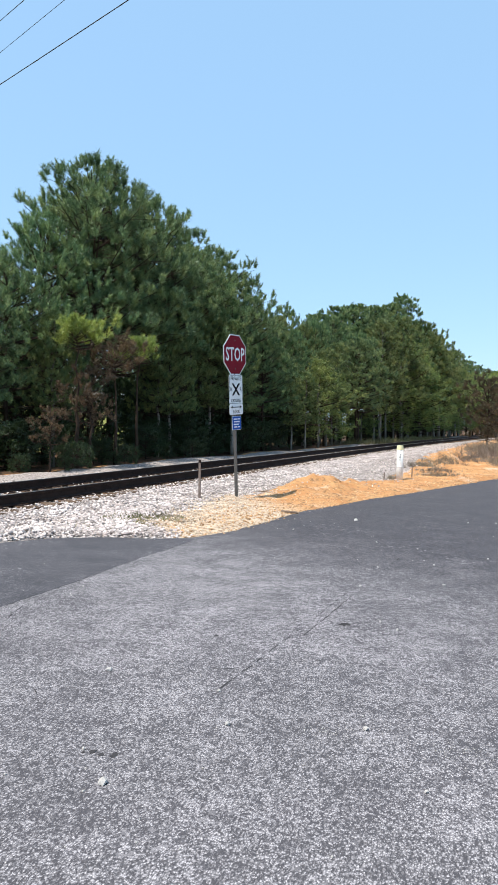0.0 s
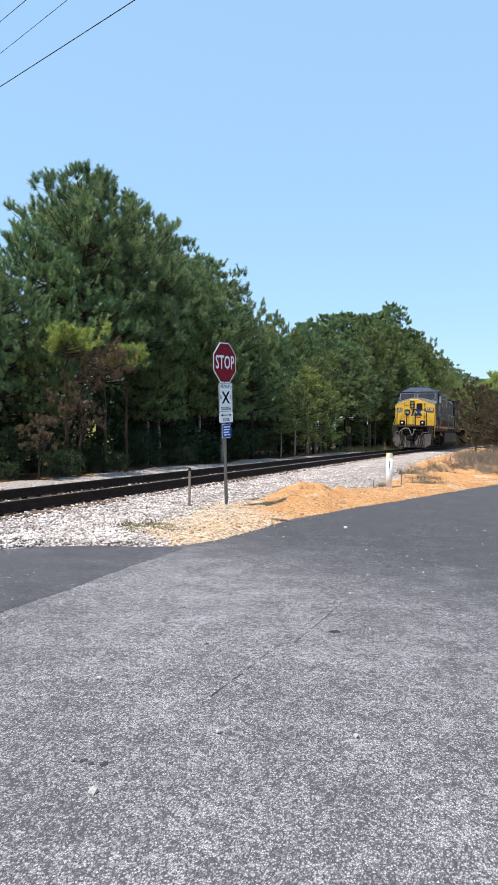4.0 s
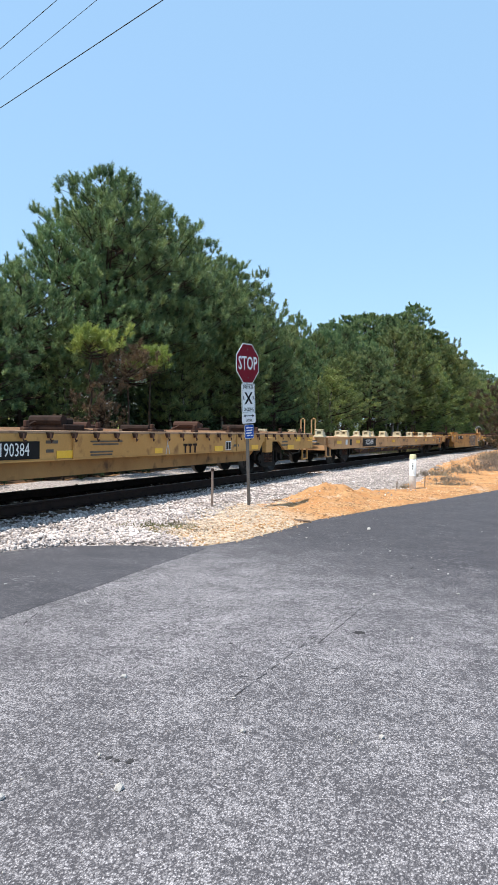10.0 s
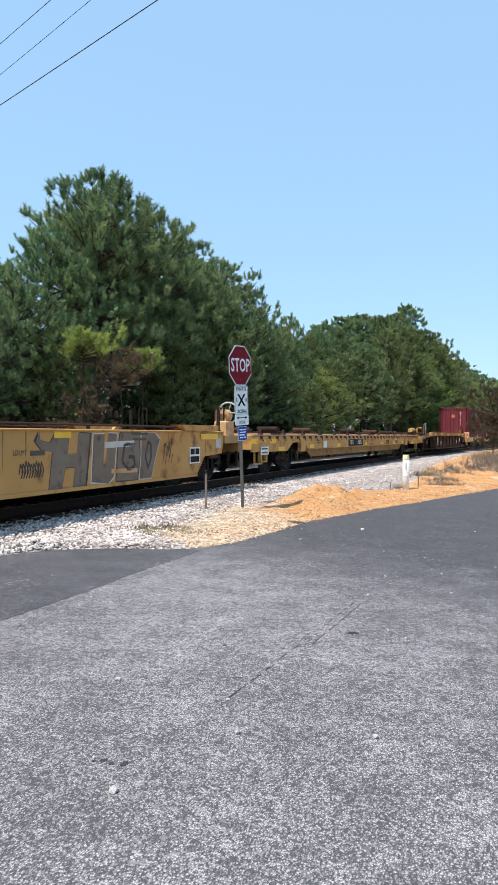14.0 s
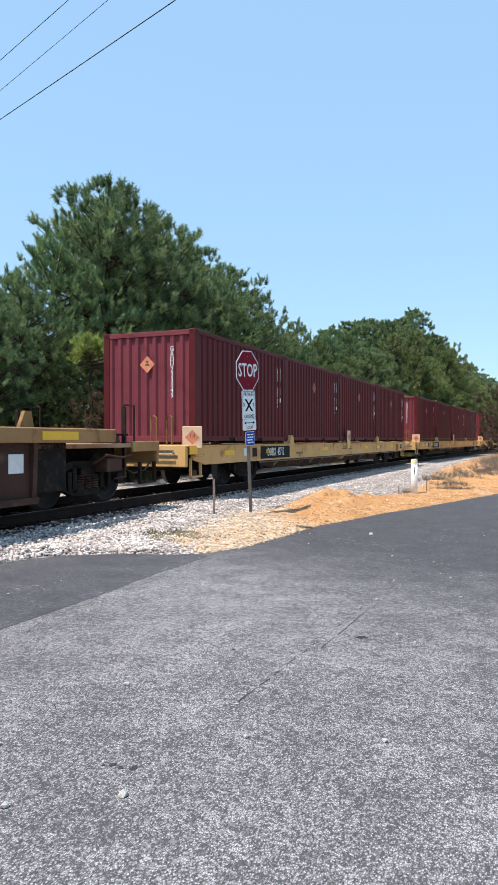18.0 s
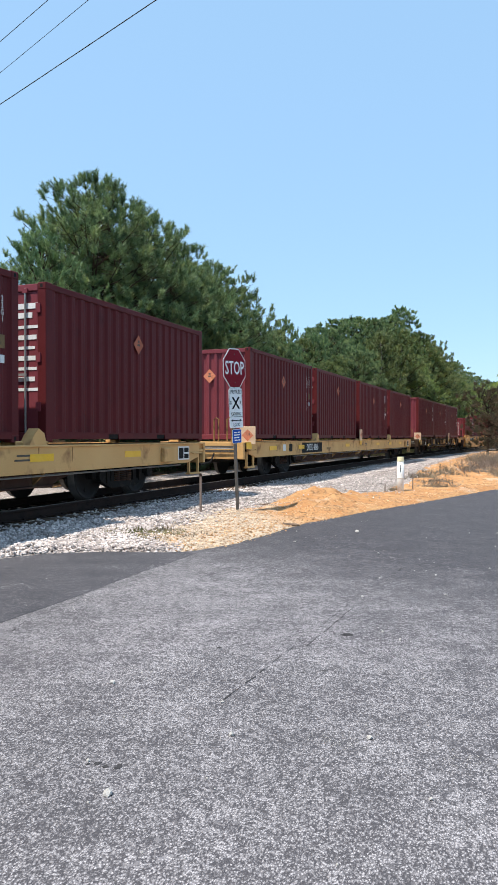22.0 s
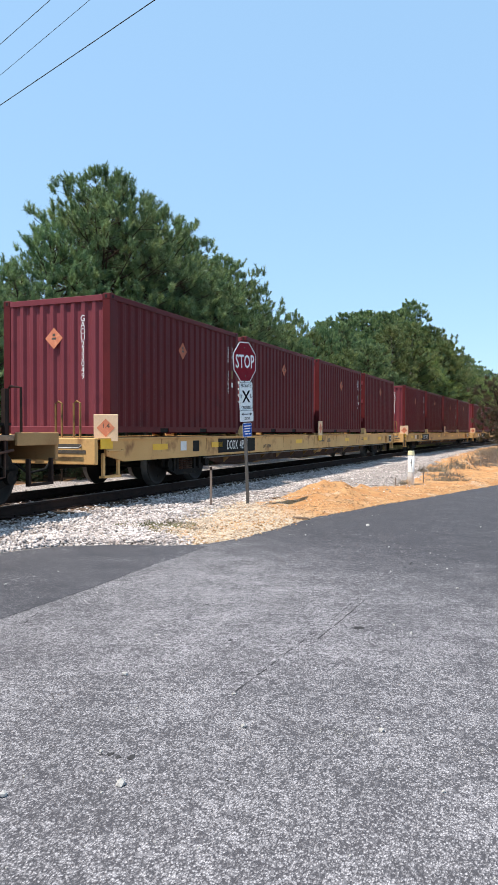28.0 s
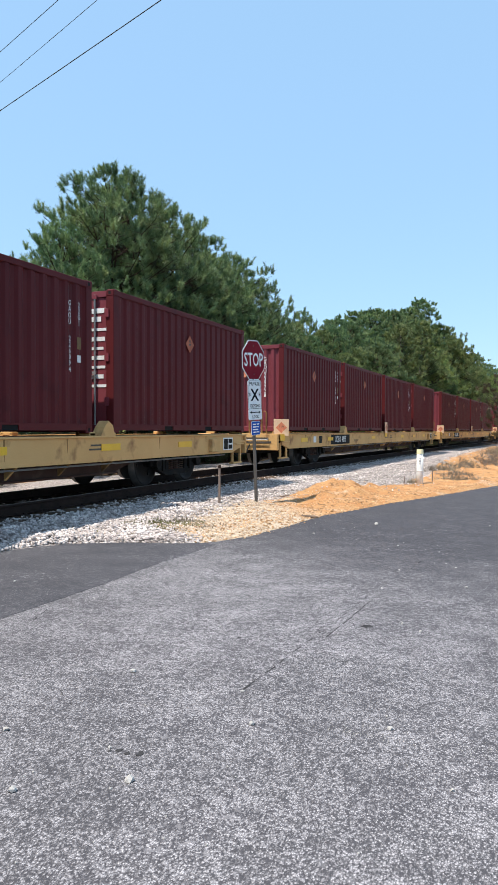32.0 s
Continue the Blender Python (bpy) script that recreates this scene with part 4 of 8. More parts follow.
part("body", prof, MARKER, marker, "", smooth=True)
part("collar", Shape().tube([(0, 0, 0.36), (0, 0, 0.385)], 0.092, 16), MARKER, marker, "", smooth=True)
part("cap", Shape().tube([(0, 0, 0.82), (0, 0, 0.91), (0, 0, 0.94)], 0.094, 16, 0.08), MARKER_CAP, marker, "faded yellow plastic cap")
part("warning_decal", Shape().box(-0.012, 0.012, -0.0925, -0.086, 0.60, 0.66).box(-0.010, 0.010, -0.0925, -0.086, 0.54, 0.585).box(-0.012, 0.012, -0.0925, -0.086, 0.68, 0.72), SIGN_BLACK, marker, "dark warning decal", at=pose(0, 0, 0, 0, 0, 8))
for x, y, h in ((-2.75, 19.9, 0.50), (-3.35, 19.0, 0.28)):
    st = thing("stake", "thin dark stake in the verge beside the marker", "stake", at=pose(x, y, 0.0))
    part("shaft", Shape().tube([(0, 0, -0.1), (0.01, 0, h)], 0.018, 6, 0.013), RUST_POST, st)


def log(x, y, length, r, rz):
    sh = Shape()
    q = random.Random(int(x * 100))
    path = [(-length / 2 + length * i / 6, q.uniform(-0.02, 0.02), q.uniform(-0.01, 0.02)) for i in range(7)]
    sh.tube(path, r, 7, r * 0.55)
    z, _ = height(x, y)
    tagged(part("driftwood", sh, WOOD_LOG, None, "", pose(x, y, z + r * 0.6, 0, 4, rz)), "weathered broken branch lying on the sand", "branch", "broken branches")


log(-4.13, 14.9, 0.55, 0.045, 25)
log(-3.62, 11.6, 0.30, 0.03, 15)
log(-4.75, 13.9, 0.45, 0.02, 35)

# ---- overhead cables ----
for xa, ya, xb, yb, r in ((-11.02, 13.15, -6.66, 11.30, 0.009), (-10.07, 12.02, -7.74, 10.92, 0.005), (-9.29, 11.08, -8.42, 10.68, 0.006)):
    d = Vector((xb - xa, yb - ya, 0)).normalized()
    mid = Vector(((xa + xb) / 2, (ya + yb) / 2, 9.0))
    path = [mid + d * t + Vector((0, 0, 0.00035 * t * t)) for t in np.linspace(-55, 55, 56)]
    tagged(part("overhead_cable", Shape().tube(path, r, 6), CABLE), "thin black overhead cable against the sky", "cable", "overhead cables")


# ---- plants ----
def blades(centres, dirs, lengths, widths, per, spread, seed, droop=0.0, wide=False):
    """Tufts of narrow blades: three corners each, all arrays."""
    g = np.random.default_rng(seed)
    n = len(centres)
    c = np.repeat(np.asarray(centres, float), per, 0)
    d = np.repeat(np.asarray(dirs, float), per, 0)
    ln = np.repeat(np.asarray(lengths, float), per) * g.uniform(0.7, 1.15, n * per)
    w = np.repeat(np.asarray(widths, float), per)
    v = d + g.normal(0, spread, (n * per, 3))
    v /= np.linalg.norm(v, axis=1, keepdims=True) + 1e-9
    v[:, 2] -= droop
    side = np.cross(v, g.normal(0, 1, (n * per, 3)))
    side /= np.linalg.norm(side, axis=1, keepdims=True) + 1e-9
    a, b, t = c - side * w[:, None], c + side * w[:, None], c + v * ln[:, None]
    if wide:
        m = c + v * ln[:, None] * 0.5
        V = np.stack([c, m + side * w[:, None], t, m - side * w[:, None]], 1).reshape(-1, 3)
        return V, np.arange(n * per)[:, None] * 4 + np.array([[0, 1, 2, 3]])
    V = np.stack([a, b, t], 1).reshape(-1, 3)
    return V, np.arange(n * per)[:, None] * 3 + np.array([[0, 1, 2]])


def crown_mesh(name, V, F, mat):
    me = bpy.data.meshes.new(name)
    me.from_pydata(V.tolist(), [], F.tolist())
    me.materials.append(mat)
    return me


def tree(kind, seed, h, r, bare, dense, mat, bark, length, width, per, spread, label, category, ragged=0.25, leafy=False, brush=0.46, shoots=8, bushy=1.5, top=2.4):
    """A trunk with limbs in whorls; each limb bears twigs, and each twig a brush of needles or a spray of leaves."""
    g = np.random.default_rng(seed)
    root = thing(kind, label, category)
    n = 9
    sway = 0.015 * min(1.0, h / 10)
    bend = [Vector((g.normal(0, sway) * i, g.normal(0, sway) * i, h * 0.95 * i / n - (0.25 if i == 0 else 0))) for i in range(n + 1)]
    part("trunk", Shape().tube(bend, 0.011 * h + 0.03, 8, 0.012), bark, root, "", smooth=True)

    def axis(z):
        f = min(n - 0.001, max(0, z / (h * 0.95) * n))
        i = int(f)
        return bend[i].lerp(bend[i + 1], f - i)

    limbs = Shape()
    C, D = [], []
    count = int(h * dense)
    lobes = [(g.uniform(0, 6.28), g.uniform(0.1, 0.9), g.uniform(0.75, 1.25)) for _ in range(7)]

    def tuft(q, out, rise, size, n):
        """A few shoots from one place: upright bottle brushes of needles, or loose sprays of leaves."""
        for k in range(n):
            if leafy:
                d = Vector((out.x * 0.62 + g.normal(0, 0.5), out.y * 0.62 + g.normal(0, 0.5), rise + g.normal(0, 0.38))).normalized()
            else:
                d = Vector((out.x * 0.42 + g.normal(0, 0.34), out.y * 0.42 + g.normal(0, 0.34), rise + g.uniform(-0.1, 0.35))).normalized()
            ln = size * g.uniform(0.6, 1.1) * (1.25 if k == 0 and not leafy else 1.0)
            m = max(2, int(ln / (0.14 if leafy else 0.075)))
            for t in range(m):
                u = 0.25 + 0.75 * (t + 0.5) / m
                C.append(tuple(q + d * (ln * u) + (Vector((g.normal(0, 0.12), g.normal(0, 0.12), g.normal(0, 0.09))) if leafy else Vector((0, 0, 0)))))
                D.append(tuple(d))

    for i in range(count):
        f = (i + g.random()) / count if leafy else (5 * (i // 5) + 2.5 + g.normal(0, 0.6)) / count
        f = min(0.995, max(0.005, f))
        z = h * (bare + (0.96 - bare) * f)
        prof = (1 - f ** top) ** 0.7 * min(1.0, 0.66 + f * 1.5) * (1 - 0.22 * f)
        a = i * 2.4 + g.uniform(-0.5, 0.5)
        lobe = 1.0
        for la, lf, lk in lobes:
            lobe *= 1 + (lk - 1) * math.exp(-((f - lf) / 0.12) ** 2) * max(0.0, math.cos(a - la))
        out = r * prof * lobe * (1 + g.normal(0, ragged)) + 0.12
        p0 = axis(z)
        rise = 0.10 + 0.75 * f
        aim = Vector((math.cos(a), math.sin(a), 0))
        tip = p0 + aim * out + Vector((0, 0, out * rise))
        midp = p0.lerp(tip, 0.5) + Vector((0, 0, -0.06 * out))
        limbs.tube([p0, midp, tip], 0.010 + 0.016 * out, 4, 0.006)
        tuft(tip, aim, 0.75 + 0.5 * f, brush, shoots)
        for k in range(int(0.6 + out * bushy)):
            u = 0.40 + 0.55 * g.random()
            q = p0.lerp(midp, u * 2) if u < 0.5 else midp.lerp(tip, u * 2 - 1)
            w = 0.10 + 0.17 * out
            e = q + Vector((g.normal(0, w), g.normal(0, w), 0.10 + abs(g.normal(0, w * 0.4))))
            limbs.tube([q, e], 0.010, 3, 0.005)
            tuft(e, aim, 0.9 + 0.4 * f, brush * g.uniform(0.8, 1.05), shoots)
    part("limb", limbs, BARK, root)
    V, F = blades(C, D, length * g.uniform(0.75, 1.2, len(C)), np.full(len(C), width), per, spread, seed + 1, 0.0, leafy)
    part("crown", crown_mesh("crown", V, F, mat), mat, root)
    return root


def set_tree(ob, x, y, size, rz, sx=1.0):
    c = copy_thing(ob, pose(x, y, height(x, y)[0] - 0.05, 0, 0, rz))
    c.scale = (size * sx, size * sx, size)
    return c


PINE_L = "tall green pine with dense needle tufts at the wood's edge"
pines = [tree("pine_tree", 11 + i, 10.0, 2.9, bare, 8.5, NEEDLE, BARK, 0.17, 0.0095, 12, 0.60, PINE_L, "pine tree", 0.13, brush=0.44, shoots=4, bushy=2.5, top=(2.0, 1.6, 1.6)[i]) for i, bare in enumerate((0.29, 0.38, 0.27))]
slims = [tree("pine_tree", 31 + i, 10.0, 2.0, 0.30, 8.5, NEEDLE_OLIVE, GREYBARK, 0.16, 0.013, 10, 0.70, "slender olive-green pine standing in the row of trees", "pine tree", 0.24, brush=0.46, shoots=4, bushy=2.7, top=1.6) for i in range(2)]
talls = [tree("pine_tree", 35 + i, 15.0, 2.9, 0.34, 6.5, NEEDLE, BARK, 0.20, 0.018, 9, 0.70, "tall dark pine rising behind the row of trees", "pine tree", 0.22, brush=0.46, shoots=4, bushy=2.6, top=(1.9, 1.5)[i]) for i in range(2)]
broads = [tree("broadleaf_tree", 41 + i, 10.0, 2.6, 0.08, 9.5, LEAF, GREYBARK, 0.12, 0.030, 7, 0.9, "leafy yellow-green tree at the wood's edge", "tree", 0.3, True, 0.5, 6, 1.4, 1.9) for i in range(2)]
young = tree("young_pine", 51, 4.4, 0.62, 0.85, 6.5, NEEDLE_LIGHT, BARK, 0.15, 0.009, 12, 0.65, "young bright green pine with a bare stem", "pine tree", 0.45, brush=0.32, shoots=4, bushy=3.4, top=3.0)
deadtop = tree("dead_pine", 62, 4.2, 1.0, 0.76, 6.5, DEAD, BARK, 0.15, 0.008, 9, 0.75, "dying pine with rust-brown needles high on a bare stem", "pine tree", 0.4, brush=0.32, shoots=4, bushy=2.2)
dead = tree("dead_pine", 61, 4.2, 1.1, 0.42, 6.5, DEAD, BARK, 0.15, 0.008, 9, 0.75, "dying pine with rust-brown needles", "pine tree", 0.4, brush=0.32, shoots=5, bushy=2.2)
shrub = tree("shrub", 71, 2.6, 1.4, 0.03, 10, SHADE_LEAF, BARK, 0.15, 0.036, 6, 0.9, "undergrowth shrub with leaves darkened for shade", "shrub", 0.4, True, 0.45, 6, 1.2)
scrub = tree("scrub_pine", 81, 4.4, 1.9, 0.10, 14, SCRUB, BARK, 0.15, 0.010, 10, 0.85, "withered scrub pine with brown and olive needles", "pine tree", 0.35, brush=0.34, shoots=6, bushy=1.3)
stock = pines + slims + talls + broads + [young, dead, deadtop, shrub, scrub]

forest = random.Random(21)


def skyline(s):
    """Height of the wood's second row along the track, in metres."""
    return float(np.interp(s, (38, 42, 45, 48, 52, 56, 60, 64, 68, 72, 76, 80, 85, 90, 95, 100, 110, 120, 135, 150, 260), (8.2, 8.4, 8.7, 9.4, 10.6, 11.3, 12.1, 13.5, 14.6, 15.2, 15.6, 16.2, 16.1, 15.0, 14.3, 13.9, 13.5, 14.0, 14.0, 13.3, 15.0)))


# the near group of pines: x, y, height, kind
for x, y, tall, k in ((-15.8, 24.1, 12.0, 0), (-16.0, 21.5, 9.2, 2), (-15.6, 19.0, 7.2, 2), (-15.3, 16.6, 6.3, 0), (-16.1, 26.0, 11.9, 0), (-15.6, 28.0, 11.4, 1), (-15.6, 30.6, 11.2, 0), (-15.3, 32.9, 10.1, 2),
                      (-15.5, 35.4, 11.1, 1), (-15.5, 38.1, 10.3, 0), (-15.3, 40.5, 8.8, 2), (-18.1, 26.9, 11.7, 1), (-18.1, 31.8, 11.7, 1), (-18.1, 37.2, 11.7, 1), (-16.1, 13.2, 5.0, 2), (-18.4, 21.3, 7.4, 1), (-18.6, 43.1, 10.6, 2)):
    set_tree(pines[k], x, y, tall / 10.4, forest.uniform(0, 360))
s = 37.5
while s < 260:
    for row in range(3 if s < 110 else 2):
        p = on_track(s + forest.uniform(-0.8, 0.8), (-5.0, -7.5, -10.2)[row] - forest.uniform(-0.5, 0.5))
        size = skyline(s) / 10.4
        u = forest.random()
        if row == 0:
            low = size * forest.uniform(0.42, 0.74)
            if u < 0.38:
                set_tree(broads[forest.randrange(2)], p.x, p.y, low, forest.uniform(0, 360), 1.15)
            else:
                set_tree((slims + slims + pines[:1])[forest.randrange(5)], p.x, p.y, low * 1.15, forest.uniform(0, 360), 1.05)
        else:
            size *= forest.uniform(0.78, 1.04)
            if size > 1.12:
                set_tree(talls[forest.randrange(2)], p.x, p.y, size / 1.5, forest.uniform(0, 360), forest.uniform(0.95, 1.2))
            else:
                set_tree((pines + slims)[forest.randrange(4)], p.x, p.y, size, forest.uniform(0, 360), forest.uniform(0.75, 0.95))
    s += 2.3 if s < 100 else 4.6


def in_gap(p):
    """The opening in the thicket through which the field beyond shows."""
    return abs(p.x * 0.855 + p.y * 0.519) < 1.05 and p.y < 42


for _ in range(9):
    p = on_track(forest.uniform(14, 37), -forest.uniform(4.6, 8.0))
    if in_gap(p):
        continue
    set_tree(slims[forest.randrange(2)], p.x, p.y, forest.uniform(0.5, 0.66), forest.uniform(0, 360))
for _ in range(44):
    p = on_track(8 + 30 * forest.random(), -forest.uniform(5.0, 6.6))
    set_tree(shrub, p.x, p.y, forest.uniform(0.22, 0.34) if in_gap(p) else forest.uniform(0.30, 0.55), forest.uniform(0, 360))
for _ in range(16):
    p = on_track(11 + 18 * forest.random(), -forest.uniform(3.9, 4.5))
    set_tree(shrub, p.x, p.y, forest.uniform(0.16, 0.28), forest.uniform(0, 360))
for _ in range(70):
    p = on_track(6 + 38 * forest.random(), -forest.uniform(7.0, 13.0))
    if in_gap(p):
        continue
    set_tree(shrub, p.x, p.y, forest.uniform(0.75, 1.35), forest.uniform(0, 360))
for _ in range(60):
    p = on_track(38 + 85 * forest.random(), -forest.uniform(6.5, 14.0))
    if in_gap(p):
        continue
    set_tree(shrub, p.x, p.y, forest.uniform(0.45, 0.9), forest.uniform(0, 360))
for x, y, size in ((-13.0, 19.1, 1.0), (-12.8, 22.5, 0.95), (-12.4, 47.0, 1.1), (-1.6, 62.0, 1.2), (0.5, 60.0, 1.3), (2.5, 54.0, 1.4), (4.0, 64.0, 1.6), (-1.0, 74.0, 1.6)):
    set_tree(young, x, y, size, forest.uniform(0, 360))
for x, y, size in ((-12.7, 19.4, 0.74), (-12.6, 17.2, 0.44)):
    set_tree(dead, x, y, size, forest.uniform(0, 360))
for x, y, size in ((-12.9, 21.2, 0.94),):
    set_tree(deadtop, x, y, size, forest.uniform(0, 360))
for x, y, size in ((-2.0, 49.5, 1.0), (-0.7, 46.5, 0.72), (-0.9, 51.5, 0.95)):
    set_tree(scrub, x, y, size, forest.uniform(0, 360))
for x, y, size in ((0.2, 57.0, 0.60), (2.0, 60.0, 0.62), (-0.6, 66.0, 0.62)):
    set_tree(pines[0], x, y, size, forest.uniform(0, 360))
# the wood beyond the field
for k in range(-7, 8):
    set_tree((broads + talls)[forest.randrange(3)], -45.0 + 2.3 * k + forest.uniform(-1, 1), 72.0 + 1.4 * k + forest.uniform(-1, 1), forest.uniform(0.75, 0.95), forest.uniform(0, 360), 1.2)
for ob in stock:
    for o in (*ob.children_recursive, ob):
        bpy.data.objects.remove(o)


def clump(name, x, y, r, n, hgt, mat, seed, label, category, per=5, spread=0.35, width=0.006, kind=""):
    g = np.random.default_rng(seed)
    px, py = x + g.normal(0, r * 0.5, n), y + g.normal(0, r * 0.5, n)
    C = [(a, b, max(0.0, height(a, b)[0]) - 0.02) for a, b in zip(px, py)]
    D = np.stack([g.normal(0, 0.25, n), g.normal(0, 0.25, n), np.ones(n)], 1)
    V, F = blades(C, D, hgt * g.uniform(0.5, 1.2, n), np.full(n, width), per, spread, seed + 1)
    return tagged(new(name, crown_mesh(name, V, F, mat)), label, category, kind=kind or "stuff")


for i, (x, y, r, n, hgt) in enumerate(((-5.45, 9.5, 0.34, 80, 0.10), (-5.15, 9.9, 0.30, 60, 0.11), (-5.7, 8.7, 0.4, 50, 0.07), (-4.9, 8.9, 0.4, 40, 0.07), (-5.3, 9.2, 0.30, 80, 0.09), (-5.1, 9.6, 0.42, 90, 0.08), (-4.8, 9.6, 0.40, 60, 0.07))):
    clump("weed_tuft", x, y, r, n, hgt, DRY if i in (1, 6) else WEED, 300 + i, "sparse yellow-green weeds growing through the gravel", "weeds", 7, 0.8, 0.011)
for i, (x, y, r, n, hgt) in enumerate(((-2.4, 22.5, 0.5, 120, 0.20), (-3.0, 24.5, 0.6, 200, 0.22), (-2.5, 26.0, 0.7, 220, 0.25), (-2.2, 21.0, 0.5, 120, 0.18), (-1.8, 28.0, 0.7, 200, 0.3), (-1.5, 30.0, 0.8, 220, 0.45), (-0.9, 34.0, 0.9, 300, 0.65), (-1.3, 40.0, 0.9, 300, 0.8), (-0.7, 45.0, 1.2, 360, 1.0), (-2.3, 45.0, 0.8, 220, 0.8), (-3.3, 19.6, 0.2, 34, 0.25), (-0.6, 27.5, 0.8, 180, 0.4))):
    clump("dry_brush", x, y, r, n, hgt, DRY, 320 + i, "dry straw-brown brush and weeds on the verge", "brush", 6, 0.6, 0.006)
for i in range(8):
    p = on_track(52 + i * 4.0, -3.6 - forest.random() * 0.6)
    clump("grass_fringe", p.x, p.y, 1.6, 150, 0.5, WEED, 340 + i, "tall pale grass along the far side of the track", "grass", 5, 0.3, 0.012)
clump("grass_fringe", -11.6, 9.5, 0.8, 160, 0.4, WEED, 365, "tall pale grass at the edge of the wood", "grass", 5, 0.3, 0.008)


def parked_car(x, y, rz, mat, label):
    car = thing("parked_car", label, "car", "cars behind the wood", at=pose(x, y, height(x, y)[0] - 0.02, 0, 0, rz))
    side = [(-2.2, 0.35), (-2.25, 0.75), (-1.9, 0.95), (-1.1, 1.05), (-0.5, 1.5), (1.1, 1.52), (1.8, 1.1), (2.2, 1.0), (2.25, 0.4)]
    part("body", Shape().prism(side, "x", -0.88, 0.88), mat, car)
    part("side_window", Shape().prism([(-0.95, 1.08), (-0.45, 1.44), (1.0, 1.46), (1.55, 1.10)], "x", -0.89, 0.89), CAR_GLASS, car, "dark side glass")
    for wy in (-1.4, 1.4):
        for wx in (-0.8, 0.8):
            part("wheel", Shape().disc((wx, wy, 0.33), "x", 0.33, 0.22, 18), RUBBER, car)


parked_car(-23.1, 38.0, 75, CAR_PAINT, "silver car parked on the grass beyond the trees")
parked_car(-27.5, 43.0, 70, SIGN_WHITE, "white car parked on the grass beyond the trees")


# ---- train: running gear ----
wheelsets = []          # (wheelset, radius)
consist = []            # (thing, distance of its centre behind the leading face)


def wheel_mesh(r):
    s = Shape()
    for sx in (-1, 1):
        x = sx * 0.755
        prof = [(-0.07, r + 0.028), (-0.045, r + 0.026), (-0.035, r), (0.065, r - 0.006), (0.065, r - 0.07), (0.02, r - 0.09), (0.01, 0.17), (0.05, 0.13), (0.05, 0.0)]
        s.lathe([(x + sx * a, b) for a, b in prof] if sx > 0 else [(x + sx * a, b) for a, b in prof][::-1], 0, (0, 0, 0), 24)
        s.lathe([(x - sx * 0.07, r + 0.028), (x - sx * 0.06, 0.10)][::sx], 0, (0, 0, 0), 24)
        for k in range(3):
            a = k * math.tau / 3
            s.box(x + sx * 0.012, x + sx * 0.03, math.cos(a) * r * 0.62 - 0.03, math.cos(a) * r * 0.62 + 0.03, math.sin(a) * r * 0.62 - 0.03, math.sin(a) * r * 0.62 + 0.03)
    s.tube([(-0.98, 0, 0), (0.98, 0, 0)], 0.085, 10)
    me = s.mesh("wheelset", WHEEL, True)
    me.materials.append(TREAD)
    for p in me.polygons:
        if all(math.hypot(me.vertices[i].co.y, me.vertices[i].co.z) > r - 0.02 for i in p.vertices):
            p.material_index = 1
    return me


WHEEL_FREIGHT, WHEEL_LOCO = wheel_mesh(0.457), wheel_mesh(0.53)
FRAME_MESH = [None, None]
for k, sx in enumerate((-1, 1)):
    sh = Shape()
    x0, x1 = sorted((sx * 0.94, sx * 1.06))
    sh.prism([(-1.12, 0.50), (-1.12, 0.62), (-0.55, 0.80), (0.55, 0.80), (1.12, 0.62), (1.12, 0.50), (0.52, 0.68), (-0.52, 0.68)], "x", x0, x1)
    sh.prism([(-1.02, 0.50), (-0.44, 0.31), (0.44, 0.31), (1.02, 0.50), (1.02, 0.40), (0.46, 0.20), (-0.46, 0.20), (-1.02, 0.40)], "x", x0, x1)
    for yy in (-1, 1):
        sh.box(x0, x1, *sorted((yy * 0.36, yy * 0.47)), 0.25, 0.74)
        sh.box(x0, x1, *sorted((yy * 0.78, yy * 1.10)), 0.40, 0.60, 0.02)
        sh.disc((sx * 1.09, yy * 0.89, 0.457), "x", 0.11, 0.10, 12)
        sh.box(*sorted((sx * 1.02, sx * 1.09)), yy * 0.60 - 0.05, yy * 0.60 + 0.05, 0.30, 0.62)
    FRAME_MESH[k] = sh.mesh("side_frame", UNDER)
SPRING_MESH = []
for sx in (-1, 1):
    sh = Shape()
    for yy in (-0.22, 0.0, 0.22):
        for j in range(6):
            sh.disc((sx * 1.0, yy, 0.33 + j * 0.042), "z", 0.085, 0.022, 10)
    SPRING_MESH.append(sh.mesh("spring_nest", CAR_BROWN))
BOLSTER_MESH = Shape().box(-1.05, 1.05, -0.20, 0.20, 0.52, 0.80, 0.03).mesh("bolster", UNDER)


def bogie(car, y):
    t = part("bogie", BOLSTER_MESH, UNDER, car, "sooty four-wheel bogie", pose(0, y, 0))
    for m in FRAME_MESH:
        part("side_frame", m, UNDER, t)
    for m in SPRING_MESH:
        part("spring_nest", m, CAR_BROWN, t)
    for yy in (-0.89, 0.89):
        w = part("wheelset", WHEEL_FREIGHT, WHEEL, t, "worn steel wheels on an axle", pose(0, yy, 0.457))
        wheelsets.append((w, 0.457, (0, yy, 0.457)))


COUPLER_MESH = Shape().box(-0.09, 0.09, -0.75, 0.0, -0.09, 0.09, 0.02).box(-0.19, 0.17, -0.98, -0.70, -0.15, 0.15, 0.05).mesh("coupler", UNDER)


